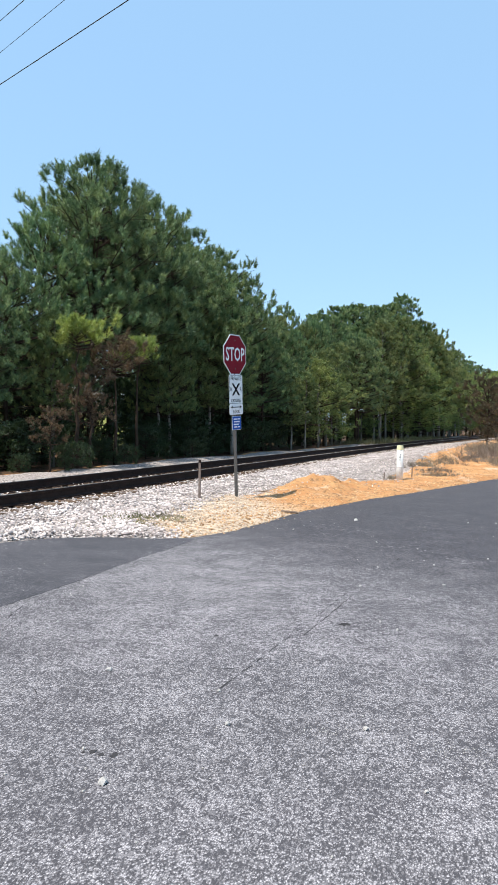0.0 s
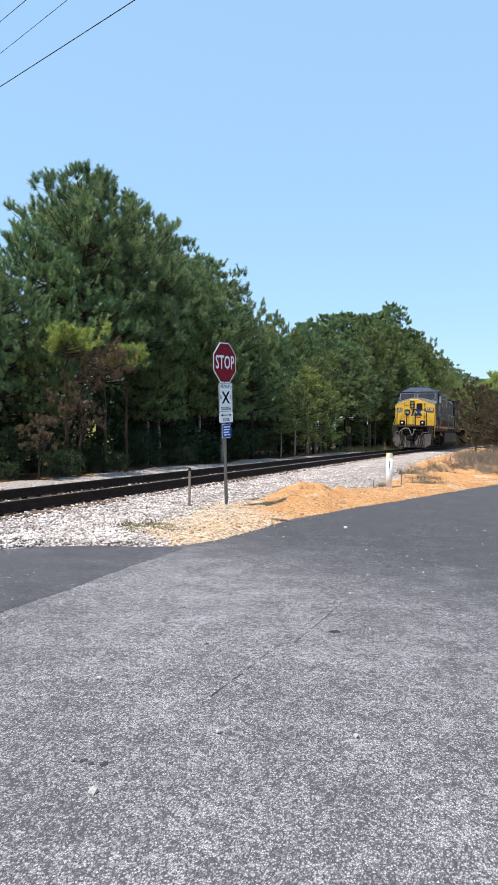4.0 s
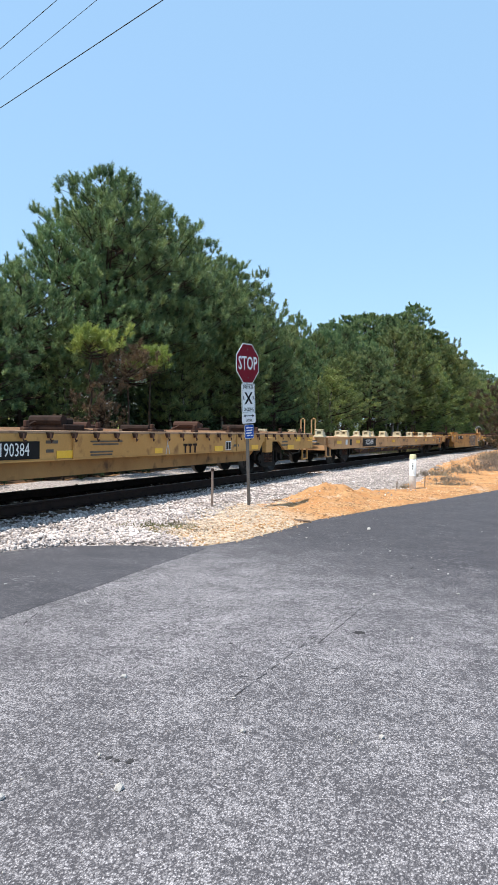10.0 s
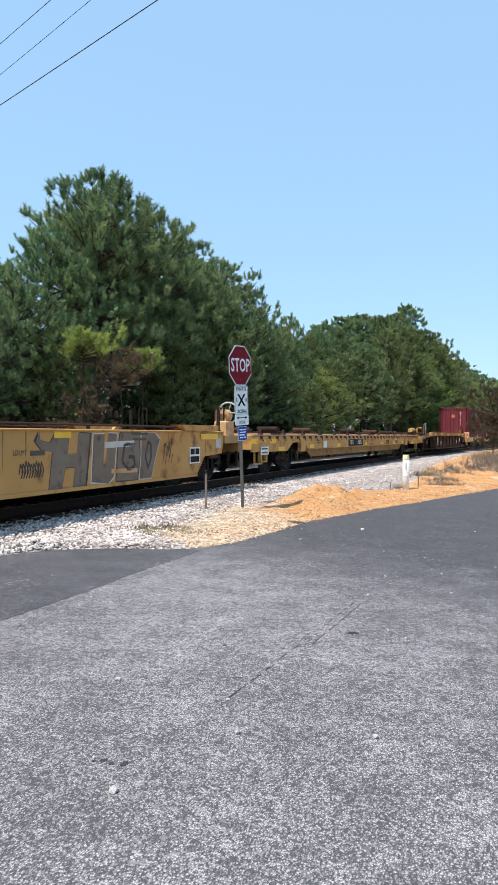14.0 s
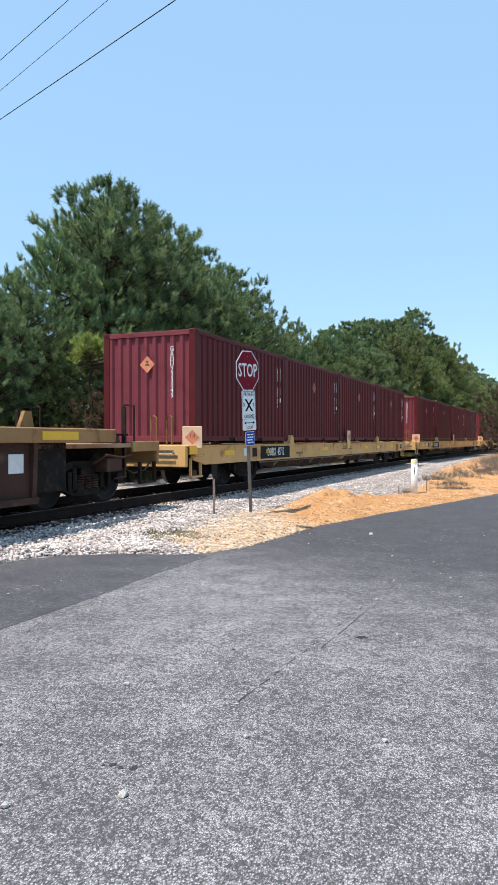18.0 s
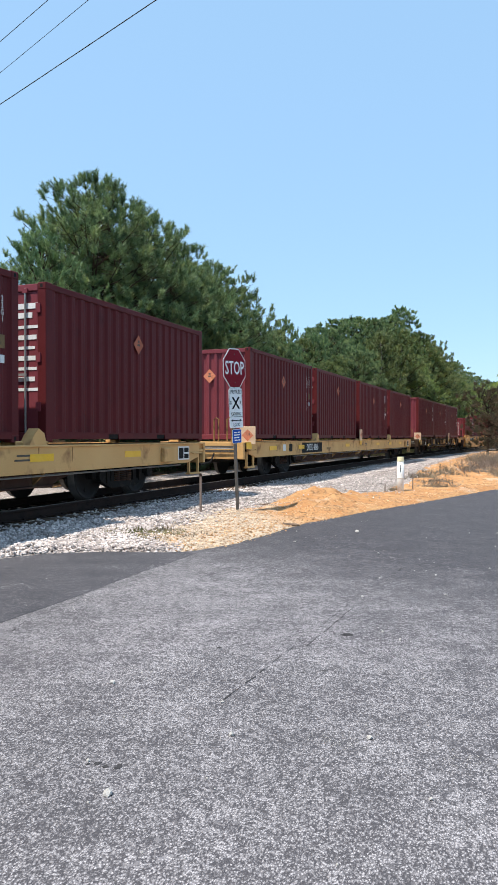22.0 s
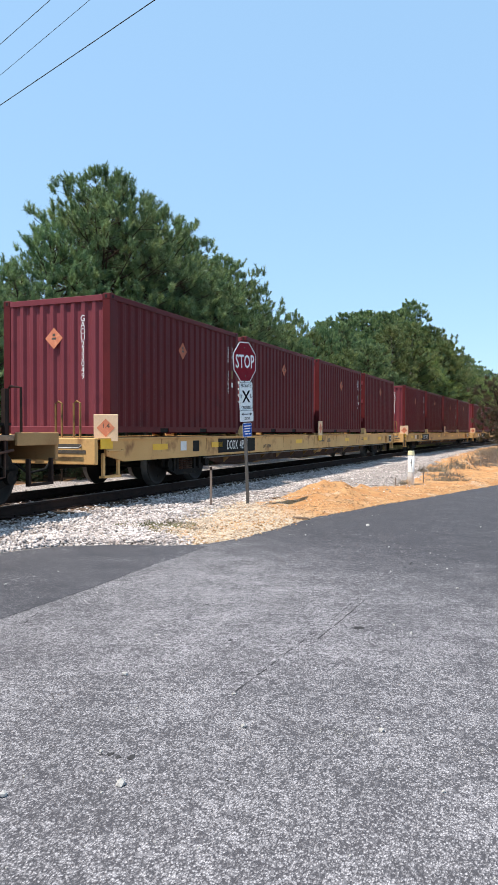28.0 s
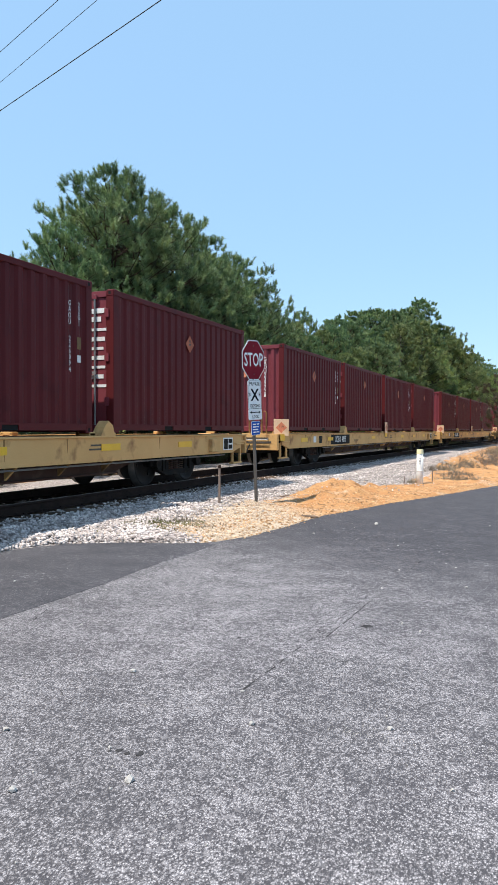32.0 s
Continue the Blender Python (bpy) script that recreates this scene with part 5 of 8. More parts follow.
def couplers(car, half, reach=0.0, back=None):
    for d, rz in ((-1, 0), (1, 180)):
        if d > 0 and back is not None:
            reach = back
        part("coupler", COUPLER_MESH, UNDER, car, "knuckle coupler", pose(0, d * (half - 0.45 + reach), 0.86, 0, 0, rz))
        sh = Shape().tube([(0.4, 0, 0.75), (0.42, -0.35, 0.45), (0.25, -0.6, 0.38), (0.1, -0.75, 0.55)], 0.025, 6)
        part("air_hose", sh, RUBBER, car, "", pose(0, d * (half - 0.05), 0, 0, 0, rz))


def grab(car, pts, mat, r=0.016, name="grab_iron"):
    return part(name, Shape().tube(pts, r, 5), mat, car)


def pedestal_mesh(mat, name="container_pedestal"):
    """A welded foot with a slotted upright and a leaning stop."""
    sh = Shape().box(-0.19, 0.19, -0.17, 0.17, 0, 0.06, 0.012)
    for x0, x1 in ((-0.15, -0.07), (0.07, 0.15)):
        sh.box(x0, x1, -0.15, 0.02, 0.06, 0.27, 0.01)
    sh.box(-0.15, 0.15, -0.15, 0.02, 0.21, 0.28, 0.012).box(-0.07, 0.07, -0.13, 0.0, 0.06, 0.13)
    sh.prism([(0.04, 0.06), (0.16, 0.06), (0.10, 0.20), (0.04, 0.20)], "x", -0.15, 0.15)
    return sh.mesh(name, mat)


PED_CREAM, PED_PALE, PED_OLD = pedestal_mesh(CAR_CREAM), pedestal_mesh(PALE_STEEL), pedestal_mesh(CAR_OLD)
LUG = Shape().prism([(-0.07, 0.0), (0.07, 0.0), (0.04, -0.09), (-0.03, -0.09)], "x", -0.03, 0.02).tube([(0.03, -0.02, -0.02), (0.05, -0.05, -0.10), (0.05, -0.03, -0.15), (0.04, 0.02, -0.12)], 0.014, 5).mesh("tie_down_lug", CAR_BROWN)


BOLLARD = Shape().box(-0.05, 0.05, -0.09, 0.09, 0.0, 0.05, 0.01).box(-0.035, 0.035, -0.04, 0.04, 0.05, 0.15, 0.012).mesh("deck_bollard", CAR_BROWN)


def placard_board(car, y, x, z, turn, mat=BOARD):
    b = part("placard_board", Shape().box(-0.012, 0.012, -0.22, 0.22, -0.245, 0.245, 0.006), mat, car, "plywood board with an orange diamond", pose(x, y, z, 0, 0, turn))
    d = Shape().prism([(0, -0.165), (0.165, 0), (0, 0.165), (-0.165, 0)], "x", 0.013, 0.017)
    part("diamond_placard", d, PLACARD, b, "orange hazard diamond")
    for sx in (-1,):
        d2 = Shape().prism([(0, -0.165), (0.165, 0), (0, 0.165), (-0.165, 0)], "x", -0.017, -0.013)
        part("diamond_placard", d2, PLACARD, b, "orange hazard diamond")
    lettering("placard_lettering", "1.4", 0.12, LETTER_DARK, b, pose(0.018, 0.0, 0.03, 90, 0, 90), 1, 1, 0.001)
    return b


def reflectors(car, half, z, ys, mat=BRIGHT_YELLOW, size=(0.55, 0.13)):
    m = Shape().box(-0.003, 0.004, -size[0] / 2, size[0] / 2, -size[1] / 2, size[1] / 2).mesh("reflective_panel", mat)
    for yy in ys:
        part("reflective_panel", m, mat, car, "bright yellow reflective panel", pose(half, yy, z))
        part("reflective_panel", m, mat, car, "", pose(-half, yy, z, 0, 0, 180))


# ---- train: flat cars ----
def spine_flat(kind, label, mark, number, q, group, paint=CAR_YELLOW):
    """Long empty flat with a deep belly, tie-down lugs along its edge and cranked ends."""
    L, half = 26.35, 1.36
    car = thing(kind, label, "flat car", group)
    a, b = -L / 2, L / 2
    for sx in (1, -1):
        xs_ = sorted((sx * half, sx * (half - 0.05)))
        part("side_sill", Shape().prism([(a + 3.0, 1.07), (a + 3.3, 0.88), (a + 4.55, 0.88), (a + 4.8, 0.66), (b - 4.8, 0.66), (b - 4.55, 0.88), (b - 3.3, 0.88), (b - 3.0, 1.07)], "x", *xs_), paint, car)
        part("belly_plate", Shape().prism([(a + 4.9, 0.66), (a + 5.5, 0.38), (b - 5.5, 0.38), (b - 4.9, 0.66)], "x", *sorted((sx * (half - 0.12), sx * (half - 0.17)))), CAR_DIRT, car, "grimy lower plate")
        part("sill_flange", Shape().box(*sorted((sx * (half - 0.16), sx * (half + 0.02))), a + 4.85, b - 4.85, 0.645, 0.665), paint, car)
        for d, e in ((a, 1), (b, -1)):
            part("end_apron", Shape().prism([(d, 1.07), (d, 0.64), (d + e * 2.75, 0.62), (d + e * 3.3, 0.88), (d + e * 3.0, 1.07)], "x", *sorted((sx * (half + 0.005), sx * (half - 0.06)))), paint, car)
            part("side_bracket", Shape().box(*sorted((sx * (half + 0.05), sx * (half - 0.08))), *sorted((d + e * 3.95, d + e * 4.45)), 0.58, 1.0, 0.015), paint, car)
        for k in range(3):
            yy = a + 6.4 + k * (L - 12.8) / 2
            part("side_stiffener", Shape().box(*sorted((sx * (half + 0.022), sx * half)), yy - 0.022, yy + 0.022, 0.66, 1.07), paint, car)
    part("deck", Shape().box(-half, half, a, b, 1.07, 1.12, 0.01), DECK, car, "rusty steel deck")
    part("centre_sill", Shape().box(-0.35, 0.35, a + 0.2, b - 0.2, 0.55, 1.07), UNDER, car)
    for d in (a, b):
        part("end_sill", Shape().box(-half, half, d - 0.04, d + 0.04, 0.70, 1.10, 0.015), paint, car)
    for i in range(41):
        yy = a + 0.6 + i * (L - 1.2) / 40
        part("tie_down_lug", LUG, CAR_BROWN, car, "", pose(half + 0.03, yy, 1.09))
        if i % 3 == 0:
            part("deck_bollard", BOLLARD, CAR_BROWN, car, "", pose(half - 0.12, yy + 0.25, 1.12))
            part("tie_down_lug", LUG, CAR_BROWN, car, "", pose(-half - 0.03, yy, 1.09, 0, 0, 180))
    for k, (yy, h) in enumerate(((-10.3, 0.2), (-9.0, 0.25), (-4.2, 0.26), (1.0, 0.25), (2.4, 0.14), (4.0, 0.1), (7.3, 0.26), (9.4, 0.2), (11.2, 0.16))):
        hitch = Shape().box(-0.42, 0.42, -0.30, 0.30, 1.12, 1.12 + h * 0.45, 0.02).box(-0.30, -0.10, -0.16, 0.22, 1.12 + h * 0.4, 1.12 + h, 0.03).box(0.08, 0.30, -0.22, 0.14, 1.12 + h * 0.4, 1.12 + h * 0.9, 0.03)
        hitch.disc((0.0, -0.24, 1.12 + h * 0.7), "x", 0.06 + h * 0.15, 0.7, 10).tube([(-0.5, -0.5, 1.10), (-0.2, -0.34, 1.12 + h * 0.6), (0.45, 0.42, 1.12), (0.5, 0.7, 1.09)], 0.022, 5)
        part("hitch_stand", hitch, RAIL if k % 2 else CAR_BROWN, car, "folded rusty trailer hitch", pose(0.25 if k % 2 else -0.2, yy, 0))
    for k in range(10):
        part("deck_channel", Shape().box(-1.1, 1.1, -0.06, 0.06, 1.12, 1.165), DECK, car, "", pose(0, a + 2 + k * 2.6, 0))
    reflectors(car, half + 0.004, 0.74, (-7.94, -4.6, -0.2, 5.7, 8.0), size=(0.46, 0.12))
    reflectors(car, half + 0.004, 0.74, (2.82,), size=(0.30, 0.10))
    reflectors(car, half + 0.009, 0.94, (a + 0.15, a + 1.55, b - 1.55, b - 0.3), size=(0.48, 0.14))
    reflectors(car, half + 0.010, 0.70, (a + 2.25, b - 2.25), size=(0.55, 0.13))
    pan = part("number_panel", Shape().box(0, 0.006, -1.17, 1.17, -0.135, 0.135), BLACK_PANEL, car, "black number panel", pose(half + 0.002, -2.02, 0.82))
    lettering("reporting_mark", mark, 0.28, LETTER_WHITE, pan, on_side(0.008, -0.70, 0.0), 1.05, 0.80, 0.001)
    lettering("reporting_mark", number, 0.28, LETTER_WHITE, pan, on_side(0.008, 0.60, 0.0), 1.0, 0.80, 0.001)
    for k, yy in enumerate((3.98, 4.21, 4.44)):
        part("owner_mark", Shape().box(0, 0.004, -0.095, 0.095, 0.05, 0.10).box(0, 0.004, -0.035, 0.035, -0.10, 0.05), RAIL, car, "faded brown owner mark", pose(half + 0.002, yy, 0.77))
    bars("stencil", [(0.98, 0.12, 1.0, 0.028), (0.95, 0.07, 0.8, 0.028), (0.82, -0.06, 0.7, 0.028), (0.82, -0.11, 0.66, 0.028), (-0.55, 0.12, 0.3, 0.05), (-0.6, -0.02, 0.18, 0.05), (6.75, -0.02, 0.3, 0.06), (-7.2, 0.1, 0.4, 0.04), (-7.2, 0.03, 0.5, 0.04), (10.4, 0.05, 0.5, 0.05), (10.4, -0.05, 0.6, 0.05)], LETTER_DARK, car, on_side(half + 0.002, 0, 0.82))
    part("chalk_mark", Shape().prism([(-0.09, -0.13), (-0.06, -0.13), (0.015, 0.15), (-0.015, 0.15)], "x", 0, 0.003).prism([(0.06, -0.13), (0.09, -0.13), (0.02, 0.06), (0.0, 0.06)], "x", 0, 0.003), PALE_RAIL, car, "white chalk mark", pose(half + 0.002, 3.2, 0.80))
    part("data_card", Shape().box(0, 0.006, -0.2, 0.2, -0.13, 0.13), WHITE_CARD, car, "white data card", pose(half + 0.003, -6.4, 0.78))
    warn = part("instruction_card", Shape().box(0, 0.008, -0.30, 0.30, -0.115, 0.115, 0.004), WHITE_CARD, car, "weathered white instruction card", pose(half + 0.035, a + 0.80, 0.67))
    bars("card_lettering", [(-0.02, 0.055, 0.44, 0.045), (0.0, -0.055, 0.40, 0.045)], LETTER_DARK, warn, on_side(0.009, 0, 0))
    part("card_bracket", Shape().box(-0.06, 0.03, -0.24, -0.16, 0.36, 0.66).box(-0.06, 0.03, 0.16, 0.24, 0.36, 0.66).box(-0.06, 0.03, -0.24, 0.24, 0.34, 0.38), paint, car, "", pose(half, a + 0.80, 0))
    part("data_card", Shape().box(0, 0.006, -0.16, 0.16, -0.11, 0.11), WHITE_CARD, car, "white-framed service panel", pose(half + 0.002, 6.25, 0.80))
    part("panel_grid", Shape().box(0, 0.003, -0.13, -0.01, -0.09, 0.09).box(0, 0.003, 0.01, 0.13, -0.09, 0.09), BLACK_PANEL, car, "", pose(half + 0.008, 6.25, 0.80))
    for d in (a, b):
        e = 1 if d > 0 else -1
        step = Shape().box(half - 0.10, half - 0.06, d - e * 0.35, d - e * 0.30, 0.30, 0.75).box(half - 0.10, half - 0.06, d - e * 0.85, d - e * 0.80, 0.30, 0.75).box(half - 0.11, half - 0.05, *sorted((d - e * 0.3, d - e * 0.85)), 0.28, 0.32)
        part("sill_step", step, paint, car)
        grab(car, [(half + 0.04, d - e * 0.2, 0.95), (half + 0.07, d - e * 0.25, 0.92), (half + 0.07, d - e * 0.75, 0.92), (half + 0.04, d - e * 0.8, 0.95)], paint)
        grab(car, [(-0.9, d + e * 0.05, 0.9), (-0.9, d + e * 0.1, 0.88), (0.9, d + e * 0.1, 0.88), (0.9, d + e * 0.05, 0.9)], RAILING, 0.014, "uncoupling_lever")
    bogie(car, a + 3.35)
    bogie(car, b - 3.35)
    couplers(car, L / 2)
    consist.append((car, q + L / 2))
    return car


RIB = Shape().prism([(-0.75, 0.98), (0.75, 0.98), (0.45, 0.36), (-0.45, 0.36)], "y", -0.04, 0.04).mesh("cross_rib", CAR_BROWN)


def box_flat(kind, label, mark, number, q, group, loaded, paint=CAR_CREAM, tall=True, L=26.2, offs=(0.0, 6.5, 12.95, 19.4), lead=0.0, reach=(0.0, 0.0)):
    """Long flat with a straight channel side, black number panel and container pedestals."""
    half = 1.30
    car = thing(kind, label, "flat car", group)
    a, b = -L / 2, L / 2
    head = a + lead
    for sx in (1, -1):
        sh = Shape()
        sh.prism([(a + 0.3, 0.98), (a + 0.3, 0.68), (a + 0.9, 0.55), (b - 0.9, 0.55), (b - 0.3, 0.68), (b - 0.3, 0.98)], "x", *sorted((sx * half, sx * (half - 0.06))))
        part("side_sill", sh, paint, car)
        # the brown belly under the deck: a deep plate with gussets
        part("belly_plate", Shape().prism([(a + 4.6, 0.56), (a + 5.6, 0.32), (b - 5.6, 0.32), (b - 4.6, 0.56)], "x", *sorted((sx * 0.98, sx * 0.94))), CAR_BROWN, car, "dirty brown belly plate")
        part("belly_flange", Shape().box(*sorted((sx * 1.06, sx * 0.86)), a + 5.6, b - 5.6, 0.30, 0.33), CAR_BROWN, car)
        for k in range(12):
            yy = a + 6.0 + k * (L - 12.0) / 11
            part("gusset", Shape().prism([(sx * 0.98, 0.34), (sx * 1.22, 0.56), (sx * 0.98, 0.56)][::sx], "y", yy - 0.025, yy + 0.025), CAR_DIRT if k % 3 else paint, car)
        part("sill_flange", Shape().box(*sorted((sx * (half + 0.03), sx * (half - 0.12))), a, b, 0.965, 1.0, 0.008), paint, car)
    for k in range(14):
        part("cross_rib", RIB, CAR_BROWN, car, "dirty brown cross rib" if k == 0 else "", pose(0, a + 5.0 + k * (L - 10) / 13, 0))
    part("deck", Shape().box(-half + 0.1, half - 0.1, a, b, 0.94, 0.985), DECK, car, "rusty steel deck")
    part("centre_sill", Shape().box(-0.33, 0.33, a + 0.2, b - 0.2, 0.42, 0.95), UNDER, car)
    part("air_reservoir", Shape().disc((0.85, 0.9, 0.55), "y", 0.21, 0.8, 14), paint, car, "", smooth=False)
    part("brake_rod", Shape().tube([(1.15, a + 4.5, 0.5), (1.15, b - 1.0, 0.5)], 0.018, 6), RAILING, car)
    for d in (a, b):
        e = 1 if d > 0 else -1
        part("end_sill", Shape().box(-half, half, d - 0.05, d + 0.05, 0.52, 1.0, 0.015), paint, car)
        step = Shape().box(half - 0.08, half - 0.03, d - e * 0.30, d - e * 0.24, 0.28, 0.72).box(half - 0.08, half - 0.03, d - e * 0.78, d - e * 0.72, 0.28, 0.72).box(half - 0.12, half, *sorted((d - e * 0.24, d - e * 0.78)), 0.27, 0.31)
        part("sill_step", step, paint, car)
        grab(car, [(-1.0, d + e * 0.05, 0.86), (-1.0, d + e * 0.12, 0.82), (1.0, d + e * 0.12, 0.82), (1.0, d + e * 0.05, 0.86)], RAILING, 0.014, "uncoupling_lever")
        grab(car, [(half + 0.01, d - e * 0.25, 0.78), (half + 0.06, d - e * 0.28, 0.76), (half + 0.06, d - e * 0.75, 0.76), (half + 0.01, d - e * 0.78, 0.78)], paint)
    for sx in ((0.35, 0.75) if tall else (0.5,)):
        grab(car, [(sx, a + 0.08, 0.98), (sx, a + 0.08, 1.62), (sx + 0.07, a + 0.08, 1.66), (sx + 0.14, a + 0.08, 1.62), (sx + 0.14, a + 0.08, 0.98)], CAR_DIRT if loaded else paint, 0.022, "end_railing")
    peds = [head - 0.1 + o + e for o in offs for e in ((0.12, 5.94) if loaded else (0.12, 3.2))]
    for yy in peds:
        for sx in (-1, 1):
            part("container_pedestal", PED_OLD if paint is CAR_OLD else PED_CREAM if loaded else PED_PALE, paint, car, "", pose(sx * 1.10, yy, 0.985) if not loaded else pose(sx * 1.10, yy, 0.985 - 0.2))
    if loaded:
        chock = Shape().prism([(-0.22, 0.0), (0.22, 0.0), (0.16, 0.20), (0.02, 0.28), (-0.10, 0.17)], "x", -0.10, 0.10).mesh("corner_chock", paint)
        for yy in (head - 0.1 + 6.28, head - 0.1 + min(19.18, offs[-1] - 0.12)):
            part("corner_chock", chock, paint, car, "welded chock between container corners", pose(1.22, yy, 0.985))
        placard_board(car, head - 0.16 if lead else a + 0.05, 1.245, 1.18, -66)
        placard_board(car, head + 12.6, half + 0.035, 1.225, 0)
        for k in (0, 1):
            part("reflective_panel", Shape().box(0, 0.006, -0.19, 0.19, -0.09, 0.09), BRIGHT_YELLOW, car, "bright yellow reflective panel", pose(half + 0.032, (a + 0.25, head + 12.6)[k], 0.89))
    if paint is not CAR_OLD:
        reflectors(car, half + 0.004, 0.80, (head + 1.7, head + 4.4, -2.0, 3.8, b - 6.2, b - 3.37), size=(0.6, 0.12))
    if paint is CAR_OLD:
        reflectors(car, half + 0.006, 0.60, (-5.61, 6.9), size=(0.48, 0.17))
        reflectors(car, half + 0.007, 0.68, (-4.98, -1.31, 2.54), size=(0.42, 0.10))
        lettering("faded_mark", mark, 0.22, LETTER_GHOST, car, on_side(half + 0.005, -4.1, 0.64), 1.15, 0.9, 0.001)
        lettering("faded_mark", number, 0.22, LETTER_GHOST, car, on_side(half + 0.005, -2.82, 0.64), 1.15, 0.9, 0.001)
        bars("owner_mark", [(-0.36, 0.06, 0.24, 0.06), (-0.36, -0.04, 0.07, 0.16), (0.0, 0.06, 0.24, 0.06), (0.0, -0.04, 0.07, 0.16), (0.36, 0.0, 0.10, 0.22)], PALE_RAIL, car, on_side(half + 0.005, 3.83, 0.67))
        for y0, y1 in ((-0.45, 1.15), (5.1, 5.7)):
            part("pocket_panel", Shape().box(0, 0.012, y0, y1, 0.62, 0.93), CAR_DIRT, car, "tan unfaded paint panel", pose(half, 0, 0))
        part("data_card", Shape().box(0, 0.006, -0.13, 0.13, -0.10, 0.10), WHITE_CARD, car, "white data card", pose(half + 0.003, -6.8, 0.72))
        for k in range(15):
            yy = a + 0.7 + k * (L - 1.4) / 14
            part("stake_pocket", Shape().box(-0.04, 0.05, -0.09, 0.09, 0.66, 0.97, 0.01), CAR_OLD if k % 4 else CAR_CREAM, car, "", pose(half + 0.03, yy, 0))
        for k in range(9):
            part("deck_block", Shape().box(-1.2, 1.2, -0.16, 0.16, 0.985, 1.10), DECK, car, "", pose(0, a + 1.2 + k * 2.15, 0))
    else:
        pan = part("number_panel", Shape().box(0, 0.006, -1.15, 1.15, -0.17, 0.17), BLACK_PANEL, car, "black number panel", pose(half + 0.002, -6.82, 0.77))
        lettering("load_stencil", "LMT 155900", 0.13, LETTER_DARK, car, on_side(half + 0.004, -4.75, 0.70), 1.0, 0.9, 0.001)
        lettering("reporting_mark", (mark + "  " + number).strip(), 0.33, LETTER_WHITE, pan, on_side(0.008, 0, 0), 1.0, 0.66, 0.001)
    bars("stencil", [(0, 0.06, 0.35, 0.04), (0, 0, 0.55, 0.04), (0.9, 0.05, 0.3, 0.04), (0.9, -0.02, 0.4, 0.04), (-8, 0.04, 0.6, 0.045), (-8, -0.04, 0.7, 0.045), (6, 0.05, 0.5, 0.03), (6, -0.02, 0.6, 0.03)], LETTER_DARK, car, on_side(half + 0.002, 0.4, 0.79))
    streaks = random.Random(int(q))
    for k in range(16):
        h = streaks.uniform(0.10, 0.34)
        part("rust_streak", Shape().prism([(-0.018, 0.0), (0.018, 0.0), (0.006, -h), (-0.002, -h)], "x", 0, 0.002), CAR_DIRT, car, "", pose(half + 0.001, streaks.uniform(a + 1.0, b - 1.0), 0.962))
    if paint is not CAR_OLD:
        card = part("service_panel", Shape().box(0, 0.005, -0.28, 0.28, -0.15, 0.15), WHITE_CARD, car, "white-framed service panel", pose(half + 0.003, b - 1.13, 0.77))
        part("panel_grid", Shape().box(0, 0.003, -0.24, -0.02, -0.12, 0.12).box(0, 0.003, 0.02, 0.24, 0.02, 0.12).box(0, 0.003, 0.02, 0.24, -0.12, -0.02), BLACK_PANEL, card, "", pose(0.005, 0, 0))
        part("valve_box", Shape().box(0, 0.10, -0.21, 0.21, -0.15, 0.15, 0.015), paint, car, "", pose(half, b - 2.0, 0.75))
    for yy in (head + 2.7,) if paint is not CAR_OLD else ():
        part("data_card", Shape().box(0, 0.006, -0.13, 0.13, -0.10, 0.10), WHITE_CARD, car, "white data card", pose(half + 0.003, yy, 0.80))
        part("data_card", Shape().box(0, 0.005, -0.15, 0.15, -0.12, 0.12), BLACK_PANEL, car, "black service panel", pose(half + 0.002, yy + 0.6, 0.79))
    bars("end_stencil", [(0, 0.06, 1.2, 0.06), (0, -0.05, 1.4, 0.06)], LETTER_DARK, car, on_front(0.4, a - 0.053, 0.80))
    bogie(car, head + 3.3)
    bogie(car, b - 3.3)
    couplers(car, L / 2, *reach)
    consist.append((car, q + L / 2))
    return car


